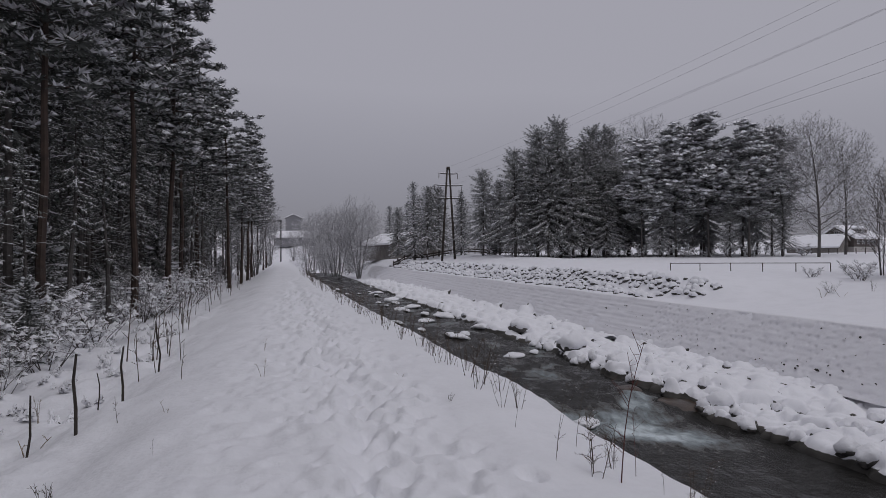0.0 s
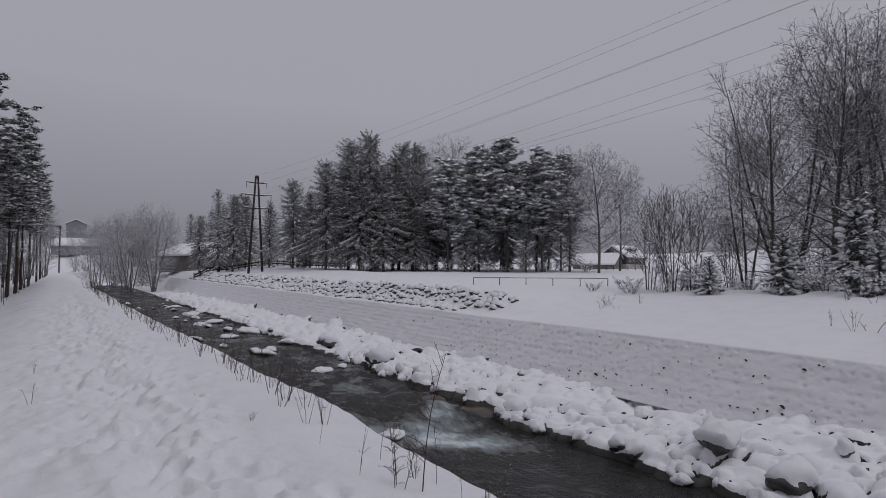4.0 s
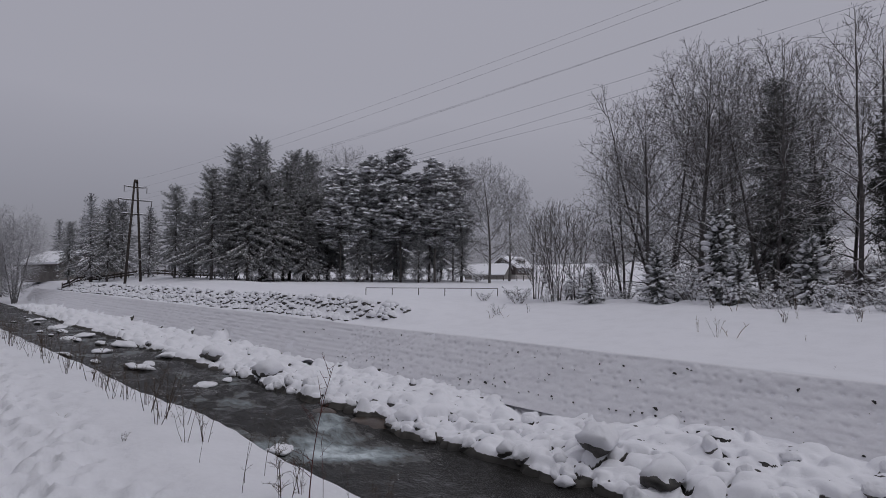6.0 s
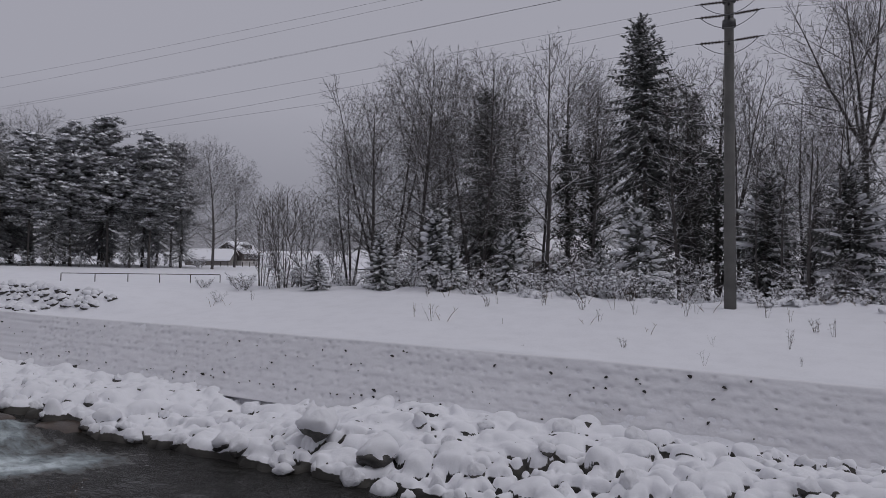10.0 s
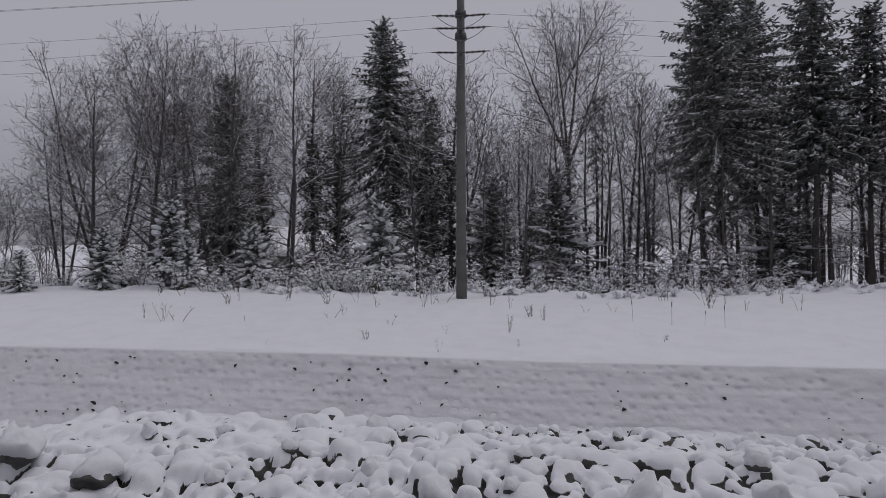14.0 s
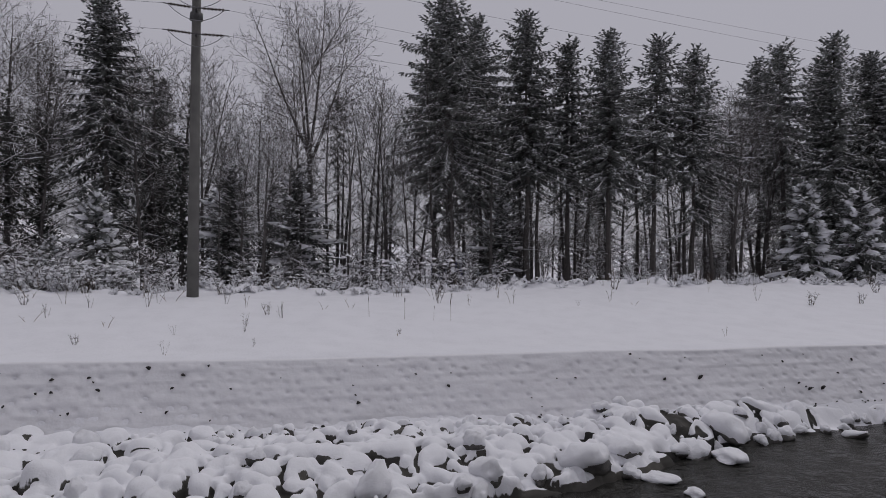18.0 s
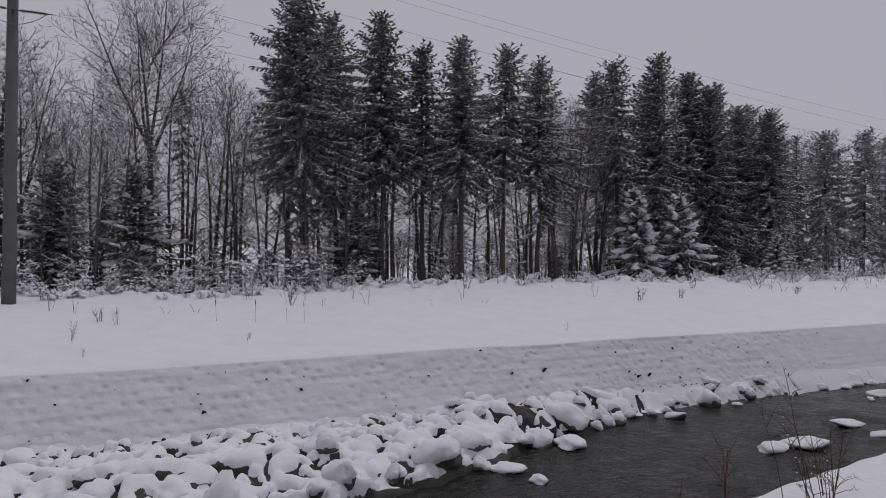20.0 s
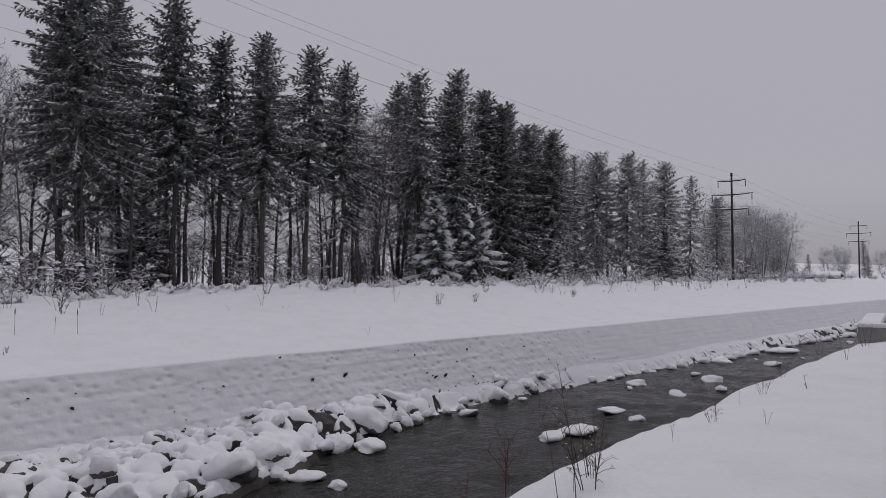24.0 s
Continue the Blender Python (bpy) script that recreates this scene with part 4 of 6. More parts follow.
BARE_DOME = [(bare(73, 18, 4.5, 0.44, 45, full=0.5, snow=0.4, fork=0.5, label="large bare broadleaf tree with a wide rounded crown"), 18)]
BARE_IVY = [(bare(81, 15, 2.4, 0.25, 26, full=0.55, ivy=0.75, label="bare tree with an ivy-clad trunk and snowy twigs"), 15), (bare(82, 14, 2.2, 0.22, 24, full=0.5, ivy=0.85, label="bare tree with an ivy-clad trunk and snowy twigs"), 14)]
BARE_SLIM = [(bare(91, 14, 2.1, 0.16, 26, full=0.6, thick=0.008, label="slender bare tree with short snow-lined branches"), 14), (bare(92, 13, 1.9, 0.28, 22, full=0.55, thick=0.008, label="slender bare tree with short snow-lined branches"), 13)]
BARE_THIN = [(bare(93, 13, 1.8, 0.2, 20, full=0.6, thick=0.007, label="thin bare tree deep in the wood", twigs=2, dense=0.7), 13), (bare(94, 12, 1.8, 0.14, 20, full=0.6, thick=0.007, label="thin bare tree deep in the wood", twigs=2, dense=0.7), 12)]
BARE_LOW = [(bare(95, 6, 1.5, 0.18, 42, stems=6, full=0.7, fan=0.12, thick=0.009, open_=0.75, label="many-stemmed bare young tree with rimed twigs", twigs=2, dense=0.8), 6)]
BARE_HAZY = [(bare(97, 14, 4.6, 0.08, 36, stems=4, full=0.55, fan=0.2, twig=TWIG_HAZE, label="distant bare tree greyed by haze", bark=TWIG_GROVE, wide=1.3, twigs=4), 14)]
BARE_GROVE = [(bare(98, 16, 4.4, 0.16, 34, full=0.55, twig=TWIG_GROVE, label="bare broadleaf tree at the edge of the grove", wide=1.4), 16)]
SPRUCES_DIM = [(spruce(17, 13, 2.6, 0.12, 0.25, gap=0.17, step=0.40, blades=3, dead=6, label="spruce deep in the wood"), 13)]
SHRUBS = [(shrub(101, 1.3, 9, 0.55), 1.3), (shrub(102, 1.0, 8, 0.7), 1.0), (shrub(103, 1.7, 10, 0.4, "tall snowy shrub of thin arching stems", kind="arching_shrub"), 1.7)]
TUFTS = [(shrub(111, 0.4, 4, 1.0, "low tuft of twigs weighed down by snow", "tuft", spread=0.9), 0.4), (shrub(112, 0.35, 4, 1.0, "low tuft of twigs weighed down by snow", "tuft", spread=1.1), 0.35)]
SHRUBS_HEAVY = [(shrub(104, 1.2, 9, 0.95, "shrub buried in heavy clumps of snow"), 1.2), (shrub(105, 1.6, 11, 0.95, "shrub buried in heavy clumps of snow"), 1.6)]

planted, trnd = set(), random.Random(77)


def plant_all(rows, kinds, group, jitter=0.0, sink=0.0):
    for i, (x, y, h) in enumerate(rows):
        ob, h0 = kinds[(i * 7 + i // 3) % len(kinds)]
        plant(ob, planted, x + trnd.uniform(-jitter, jitter), y + trnd.uniform(-jitter, jitter), h, h0, trnd, group, sink)


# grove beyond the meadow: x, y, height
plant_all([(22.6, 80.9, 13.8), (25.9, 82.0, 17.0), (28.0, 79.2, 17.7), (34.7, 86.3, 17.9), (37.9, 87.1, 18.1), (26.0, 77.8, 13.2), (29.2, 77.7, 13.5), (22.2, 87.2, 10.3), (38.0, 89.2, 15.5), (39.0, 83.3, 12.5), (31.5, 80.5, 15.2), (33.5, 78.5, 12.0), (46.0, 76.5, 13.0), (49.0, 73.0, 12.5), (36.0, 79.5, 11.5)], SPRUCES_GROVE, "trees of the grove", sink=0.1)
plant_all([(20.4, 89.7, 12.0), (12.8, 107.2, 12.8), (14.4, 103.0, 11.6), (17.1, 108.7, 11.7), (18.9, 98.2, 9.9), (10.5, 112.0, 9.5), (20.5, 105.0, 9.0)], SPRUCES_GROVE[:1] + SPRUCES_HAZY, "trees of the grove")
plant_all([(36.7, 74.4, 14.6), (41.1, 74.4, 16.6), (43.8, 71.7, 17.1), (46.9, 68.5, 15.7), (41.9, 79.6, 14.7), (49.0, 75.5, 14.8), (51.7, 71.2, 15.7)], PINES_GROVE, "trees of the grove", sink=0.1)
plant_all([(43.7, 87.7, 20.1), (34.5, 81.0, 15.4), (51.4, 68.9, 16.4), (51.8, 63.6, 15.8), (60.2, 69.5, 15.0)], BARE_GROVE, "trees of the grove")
# far trees upstream, haze in their bark, twig and needle colours
plant_all([(0.6, 120.0, 13.5), (4.0, 118.0, 13.8), (4.3, 124.9, 15.8), (-2.1, 140.0, 14.2), (-4.9, 149.9, 13.0), (-0.2, 130.0, 15.0), (-7.1, 169.9, 16.0), (-3.7, 175.0, 17.1), (-11.9, 189.6, 9.2)], BARE_HAZY, "rimed trees upstream")
plant_all([(16.0, 149.1, 11.9), (12.6, 154.5, 12.0), (17.4, 138.9, 12.2), (-1.0, 160.0, 9.0), (3.0, 150.0, 9.0)], SPRUCES_HAZY, "rimed trees upstream")

# belt of trees on the far bank
plant_all([(33.0, 27.1, 11.0), (32.2, 24.8, 12.6), (34.6, 25.5, 15.3), (33.3, 22.1, 15.4), (37.7, 22.7, 16.9), (36.1, 19.5, 15.5), (43.5, 6.9, 15.3), (44.9, 2.6, 12.4), (44.6, 14.9, 16.2), (43.8, 21.9, 17.5)], BARE_BIG, "bare trees of the far bank")
plant_all([(42.0, -1.3, 18.6)], BARE_DOME, "bare trees of the far bank")
plant_all([(37.0, 15.3, 16.4), (42.9, -3.3, 13.6), (41.7, -5.1, 14.3), (45.5, -6.7, 14.4), (43.7, -4.8, 15.7), (39.0, 8.0, 13.5), (41.5, 24.5, 14.0), (36.0, 1.5, 9.5), (40.5, -7.5, 12.5), (38.5, 13.0, 13.0)], BARE_SLIM, "bare trees of the far bank")
plant_all([(40.2, 15.2, 16.4), (43.6, 14.6, 16.7), (40.0, 18.3, 13.4), (41.5, 3.8, 9.5), (43.0, 10.5, 15.0), (42.5, 1.5, 11.0), (43.2, 8.3, 16.3), (41.5, 6.4, 15.0)], BARE_IVY, "bare trees of the far bank")
plant_all([(27.5, 27.6, 5.9), (28.8, 30.6, 5.7), (29.8, 28.2, 5.7), (35.0, 30.0, 5.0)], BARE_LOW, "bare young trees of the far bank")
plant_all([(37.3, 19.3, 13.0), (39.8, 9.9, 17.2), (47.2, 8.8, 14.0)], SPRUCES_FULL[:1] + SPRUCES_TALL[:1], "spruces of the far bank")
plant_all([(38.8, -9.5, 18.1)], SPRUCE_BIG, "spruces of the far bank")
plant_all([(44.1, -13.0, 18.8), (38.5, -14.2, 17.0), (39.4, -17.3, 15.8), (36.5, -18.7, 15.6), (36.1, -21.4, 15.3), (36.6, -24.4, 14.9), (45.9, -9.9, 17.0)], SPRUCES_TALL, "spruces of the far bank")
plant_all([(42.0, -33.6, 16.7), (38.0, -32.5, 16.4), (37.0, -35.3, 16.8), (39.0, -40.8, 17.0), (38.0, -42.2, 16.0), (39.0, -46.6, 15.0), (37.0, -47.4, 14.0), (41.0, -43.4, 17.8), (39.0, -44.1, 16.5), (37.0, -47.8, 14.1), (44.0, -40.6, 17.5)], SPRUCES_TALL + SPRUCES_FULL, "spruces of the far bank")
plant_all([(39.0, -57.6, 13.7), (37.0, -59.6, 13.5), (42.0, -71.7, 14.8), (38.0, -69.3, 13.7), (37.0, -73.4, 12.7), (38.0, -82.7, 10.8), (44.0, -60.6, 14.5), (44.0, -53.2, 16.6)], SPRUCES_GROVE + SPRUCES_HAZY, "spruces of the far bank")
plant_all([(38.5, -28.7, 13.7), (35.9, -25.5, 11.4), (39.0, -31.3, 12.8), (46.0, -34.0, 16.3), (45.0, -64.1, 15.6), (46.0, -24.7, 14.0), (48.0, -21.7, 14.8)], BARE_SLIM + BARE_BIG[:1], "bare trees of the far bank")
# far trees downstream, in the same haze-paled colours
plant_all([(37.0, -88.6, 11.0), (36.0, -91.9, 9.5), (38.0, -96.9, 11.5), (36.0, -98.6, 10.4), (41.0, -102.3, 12.0), (43.0, -93.0, 12.0), (45.0, -107.0, 12.0)], BARE_HAZY, "rimed trees downstream")
plant_all([(62.8, -179.3, 5.4), (62.4, -190.0, 6.3), (61.5, -200.8, 8.8), (53.6, -187.5, 7.5), (44.6, -174.4, 5.6), (46.6, -194.5, 7.5), (53.4, -140.2, 8.5), (57.0, -160.0, 8.5), (49.0, -170.0, 8.0), (41.0, -112.0, 9.5), (45.0, -122.0, 9.0), (49.0, -132.0, 9.0), (70.0, -185.0, 11.0), (52.0, -200.0, 10.0)], BARE_HAZY + SPRUCES_HAZY, "rimed trees downstream")
plant_all([(28.8, 21.6, 3.1), (31.0, 19.3, 4.3), (30.1, 17.8, 2.7), (32.5, 15.5, 3.9), (34.8, 9.2, 5.1), (33.3, 10.7, 2.9), (34.5, -31.3, 6.6), (34.0, -34.4, 6.0), (34.0, -44.3, 3.7), (34.0, -39.6, 2.3), (26.7, 24.2, 1.8)], SPRUCES_YOUNG[:2], "young spruces of the far bank")
plant_all([(38.0, -0.3, 7.1), (34.5, -63.3, 6.4), (39.8, 3.6, 7.2), (38.9, -12.8, 5.6)], SPRUCES_YOUNG[2:], "young spruces of the far bank")
plant_all([(31.0, 88.0, 14.0), (35.5, 91.0, 15.0), (40.5, 86.0, 13.5), (44.5, 82.0, 13.5), (48.0, 80.5, 13.0), (53.0, 76.0, 12.5), (27.5, 87.0, 14.5), (24.0, 86.0, 12.0), (33.0, 76.5, 8.0), (38.5, 73.5, 7.0), (44.8, 69.0, 6.0), (50.0, 67.0, 6.5)], SPRUCES_GROVE, "trees of the grove")
plant_all([(24.5 + 2.4 * k, 79.5 - 0.95 * k + trnd.uniform(-0.6, 0.6), trnd.uniform(1.2, 2.4)) for k in range(13)], SHRUBS, "shrubs under the grove")
plant_all([(21.0 + 1.5 * k, 90.5 - 0.55 * k + trnd.uniform(-1, 1), trnd.uniform(2.2, 3.8)) for k in range(24)], SHRUBS + SPRUCES_YOUNG[2:], "shrubs under the grove")
plant_all([(35.5, -26.5, 12.0), (37.0, -28.2, 13.0), (39.5, -28.0, 13.5), (41.0, -31.0, 13.0), (38.0, -26.4, 11.0), (43.0, -30.0, 14.0), (40.0, -22.5, 12.5), (42.0, -19.0, 13.0)], BARE_SLIM + SPRUCES_POLE[:1], "bare trees of the far bank")
plant_all([(37.5 + 9 * trnd.random(), yy, trnd.uniform(2.6, 4.6)) for yy in np.linspace(-52, -14, 20)], BARE_LOW, "undergrowth of the far wood")
plant_all([(41.5, 27.0, 13.0), (44.0, 18.5, 14.5), (42.0, 20.5, 13.5), (46.0, 12.5, 14.5), (45.0, 24.0, 14.0), (48.0, 16.0, 15.0), (38.5, 24.5, 12.5), (47.0, 5.5, 13.5)], BARE_SLIM, "bare trees of the far bank")
plant_all([(36.5 + 6 * trnd.random(), yy, trnd.uniform(2.4, 4.2)) for yy in np.linspace(6, 27, 14)], BARE_LOW + SHRUBS[2:], "undergrowth of the far wood")
# thin trunks that fill the wood behind the first row
fill = []
for k in range(86):
    fill.append((trnd.uniform(37, 58), trnd.uniform(-62, 1) if k % 3 else trnd.uniform(-34, -4), trnd.uniform(10.5, 15)))
plant_all(fill[:24], SPRUCES_POLE, "wood behind the far bank")
plant_all(fill[66:], BARE_THIN, "wood behind the far bank")
plant_all([(trnd.uniform(35.5, 52), trnd.uniform(-60, 8), trnd.uniform(0.9, 2.2)) for k in range(30)], SHRUBS, "undergrowth of the far wood")
plant_all([(38 + trnd.random() * 14, yy, trnd.uniform(9, 15)) for yy in np.linspace(-62, 2, 26)], BARE_THIN + BARE_SLIM[:1], "wood behind the far bank")
plant_all([(38 + trnd.random() * 16, yy, trnd.uniform(2.4, 4.5)) for yy in np.linspace(-62, 3, 46)], SHRUBS[2:] + BARE_LOW, "undergrowth of the far wood")
plant_all([(36.5 + trnd.random() * 5, yy, trnd.uniform(8, 13.5)) for yy in np.linspace(-9, 5, 13)], BARE_THIN + BARE_SLIM, "bare trees of the far bank")
plant_all([(33.5 + trnd.random() * 4, yy, trnd.uniform(1.6, 3.4)) for yy in np.linspace(-10, 26, 26)], SHRUBS[2:] + BARE_LOW, "snowy shrubs along the brow")
debris = [(trnd.uniform(29.2, 31.4) - (0.8 if k % 4 == 0 else 0), -64 + 90 * (k + trnd.random()) / 190, trnd.uniform(0.25, 0.6)) for k in range(190)]
plant_all(debris, TUFTS, "snow-laden tufts along the brow")
plant_all([(trnd.uniform(42, 62), yy, trnd.uniform(4, 9)) for yy in np.linspace(-58, -6, 6)], SPRUCES_DIM, "wood behind the far bank")
plant_all([(trnd.uniform(29.5, 33.5) - 0.12 * max(yy - 15, 0), yy, trnd.uniform(1.0, 2.2)) for yy in np.linspace(8, 29, 26)], SHRUBS + SHRUBS_HEAVY[:1], "snowy shrubs along the brow")
under = []
for k in range(74):
    yy = -66 + 96 * (k + trnd.random()) / 74
    under.append((trnd.uniform(30.6, 34.5) - (1.5 if yy > 15 else 0), yy, trnd.uniform(0.45, 1.0) if yy < -8 else trnd.uniform(0.7, 1.7)))
plant_all(under, SHRUBS + SHRUBS_HEAVY[:1], "snowy shrubs along the brow")

# pine wood beside the path
plant_all([(-8.8, 21.8, 18.0), (-7.9, 27.9, 16.5), (-8.6, 36.0, 19.0), (-9.6, 44.0, 17.0), (-12.5, 66.0, 17.5), (-10.6, 30.0, 17.0), (-11.5, 24.0, 18.0), (-10.2, 51.0, 18.0), (-11.0, 58.0, 17.0), (-13.0, 38.0, 19.0)], PINES_WOOD, "pines of the wood")
plant_all([(-7.6, 49.5, 15.0), (-7.7, 60.0, 14.5), (-8.5, 74.0, 13.5), (-9.6, 94.0, 13.0), (-7.5, 54.5, 12.0), (-8.9, 84.0, 12.0), (-8.2, 67.0, 12.5)], PINES_WOOD, "pines of the wood")
plant_all([(-10.5, 110.0, 10.0), (-11.5, 122.0, 9.0), (-9.9, 101.0, 8.0), (-7.9, 58.0, 10.0), (-8.3, 71.0, 9.0)], BARE_SLIM + BARE_HAZY, "bare trees of the wood")
plant_all([(-8.6 - 0.066 * (yy - 40) - trnd.random() * 2.5, yy, trnd.uniform(5, 9)) for yy in np.linspace(40, 125, 24)], BARE_THIN + SPRUCES_DIM, "edge of the wood")
plant_all([(-9.5 - 0.066 * (yy - 20) - trnd.random() * 3, yy, trnd.uniform(4, 8)) for yy in np.linspace(20, 60, 16)], SPRUCES_DIM, "edge of the wood")
# wood carried on beside and behind the camera, unseen, to shade the left shoulder
plant_all([(trnd.uniform(-16, -6.8), -24 + 33 * (k + trnd.random()) / 34, trnd.uniform(14, 18)) for k in range(34)], SPRUCES_TALL, "trees of the wood")
plant_all([(-6.2 - 3.4 * trnd.random() - 0.05 * (yy - 12), yy, trnd.uniform(1.1, 2.2)) for yy in np.linspace(12, 36, 34)], SHRUBS + SPRUCES_YOUNG[2:], "snowy shrubs at the wood's edge")
# more unseen spruces beside and behind the camera, added for their shade
plant_all([(trnd.uniform(-19, -8.5), -34 + 44 * (k + trnd.random()) / 24, trnd.uniform(13, 18)) for k in range(24)], SPRUCES_DIM, "trees of the wood")
plant_all([(trnd.uniform(-32, -13) - 0.06 * yy, yy, trnd.uniform(6, 13)) for yy in np.linspace(16, 110, 52)], SPRUCES_DIM, "trees of the wood")
plant_all([(trnd.uniform(-14, -8.2) - 0.06 * (yy - 10), yy, trnd.uniform(1.6, 4.5)) for yy in np.linspace(12, 75, 26)], SPRUCES_YOUNG[2:], "young spruces of the wood")
wood = []
for k in range(52):
    yy = 11 + 75 * (k + trnd.random()) / 52
    wood.append((trnd.uniform(-24, -9.5) - 0.055 * (yy - 10) - (3.5 if yy < 26 else 0), yy, trnd.uniform(12, 18)))
plant_all(wood[::2], SPRUCES_TALL + SPRUCES_FULL[1:], "spruces of the wood")
plant_all(wood[1::4], PINES_WOOD, "pines of the wood")
plant_all(wood[3::4], SPRUCES_POLE, "spruces of the wood")
plant_all([(-6.3 - 0.06 * yy - trnd.random() * 1.6, yy, trnd.uniform(5, 11)) for yy in np.linspace(17, 80, 20)], SPRUCES_POLE, "spruces of the wood")
plant_all([(-6.4 - 0.055 * (yy - 8) - trnd.random() * 3.0, yy, trnd.uniform(0.8, 1.9)) for yy in np.linspace(10, 62, 34)], SHRUBS_HEAVY + SHRUBS[2:], "snowy shrubs at the wood's edge")

plant_all([(trnd.uniform(-22, -11.5) - 0.055 * (yy - 10), yy, trnd.uniform(5, 13)) for yy in np.linspace(13, 58, 34)], SPRUCES_DIM, "trees of the wood")
plant_all([(trnd.uniform(-15, -8.0) - 0.05 * (yy - 9), yy, trnd.uniform(1.1, 2.4)) for yy in np.linspace(9, 46, 40)], SHRUBS, "undergrowth of the wood")
plant_all([(trnd.uniform(-13, -8.5) - 0.05 * (yy - 9), yy, trnd.uniform(9, 15)) for yy in np.linspace(14, 56, 44)], SPRUCES_POLE, "spruces of the wood")
plant_all([(-3.6 - 2.6 * trnd.random() - 0.05 * (yy - 8), yy, trnd.uniform(0.14, 0.34)) for yy in np.linspace(7.5, 24, 44)], TUFTS, "snow-laden tufts at the wood's edge")
# ---- boulders ----
def boulder_meshes(seed, flat, cover, thick, angular=0.8, sub=3):
    """A worn rock of radius 1 and the snow that caps it."""
    rnd = random.Random(seed)
    planes = [(Vector((rnd.uniform(-1, 1), rnd.uniform(-1, 1), rnd.uniform(-0.6, 1))).normalized(), rnd.uniform(0.50, 0.85)) for _ in range(11)]
    o = Vector((rnd.uniform(0, 50), rnd.uniform(0, 50), rnd.uniform(0, 50)))

    def radius(d):
        r = 1.0
        for n_, c_ in planes:
            k = d.dot(n_)
            if k > 0.05:
                r = min(r, r * (1 - angular) + angular * min(r, c_ / k))
        return r * (1.12 + 0.22 * noise.noise(d * 1.7 + o) + 0.07 * noise.noise(d * 5 + o))

    bm = bmesh.new()
    bmesh.ops.create_icosphere(bm, subdivisions=sub, radius=1)
    for v in bm.verts:
        d = v.co.normalized()
        p = d * radius(d)
        v.co = (p.x, p.y, p.z * flat)
    rock = bpy.data.meshes.new("boulder_rock")
    bm.to_mesh(rock)
    bm.free()
    bm = bmesh.new()
    bmesh.ops.create_icosphere(bm, subdivisions=sub, radius=1)
    for v in bm.verts:
        d = v.co.normalized()
        edge = cover + 0.45 * noise.noise(d * 1.8 + o * 2) + 0.22 * noise.noise(d * 4.5 + o)
        k = min(max((d.z - edge + 0.16) / 0.42, 0), 1)
        k = k * k * (3 - 2 * k)
        lump = 1 + 0.8 * noise.noise(d * 2.1 - o) + 0.45 * noise.noise(d * 4.6 - o)
        r = radius(d) * (0.90 + 0.11 * k) + 0.28 * thick * k * lump - 0.05 * (1 - k)
        v.co = (d.x * r, d.y * r, d.z * r * flat + thick * k * lump * max(d.z + 0.15, 0.1))
    bmesh.ops.delete(bm, geom=[v for v in bm.verts if v.co.z < -0.35 * flat], context="VERTS")
    cap = bpy.data.meshes.new("boulder_snow")
    bm.to_mesh(cap)
    bm.free()
    for me, mat in ((rock, ROCK), (cap, SNOW_LUMP)):
        me.materials.append(mat)
        me.polygons.foreach_set("use_smooth", [True] * len(me.polygons))
    return rock, cap


def boulder(seed, flat=0.72, cover=-0.02, thick=0.20, label="grey river boulder under a rounded cap of snow", sub=3):
    rock, cap = boulder_meshes(seed, flat, cover, thick, sub=sub)
    root = new("boulder")
    part("rock", rock, root)
    part("snow_cap", cap, root, "thick rounded cap of fresh snow")
    return tagged(root, label, "boulder")


BOULDERS = [boulder(200 + k, 0.60 + 0.06 * (k % 5), (-0.10, -0.30, 0.05, 0.15, -0.40, 0.2)[k % 6], 0.32 + 0.10 * (k % 3)) for k in range(9)]
SMALL_BOULDERS = [boulder(230 + k, 0.75, -0.1 + 0.1 * k, 0.22, sub=2, label="small river stone topped with snow") for k in range(5)]
SNOWED = [BOULDERS[1], BOULDERS[4], BOULDERS[7]]
brnd = random.Random(9)
laid = set()


def lay(ob, x, y, z, r, group, tilt=14, squash=1.0):
    m = pose(x, y, z, brnd.uniform(-tilt, tilt), brnd.uniform(-tilt, tilt), brnd.uniform(0, 360))
    if ob in laid:
        ob = copy_thing(ob, m)
    else:
        laid.add(ob)
        ob.matrix_basis = m
    ob.scale = (r * brnd.uniform(0.85, 1.35), r * brnd.uniform(0.8, 1.1), r * squash)
    return tagged(ob, group=group)


spots = []


def free(x, y, r, tight=0.72):
    if any((x - a) ** 2 + (y - b) ** 2 < (tight * (r + c)) ** 2 for a, b, c in spots):
        return False
    spots.append((x, y, r))
    return True


def bar_spot(far):
    """A place on the stony bar, denser towards the water."""
    y = brnd.uniform(-40, 60) if far else brnd.uniform(-21, 26)
    e = float(water_edge(y))
    lo, hi = e - 0.2, max(16.15, e + 0.3)
    k = brnd.random() ** (2.2 if y > -12 else 1.0)
    return lo + (hi - lo) * k - float(bend(y)), y, k


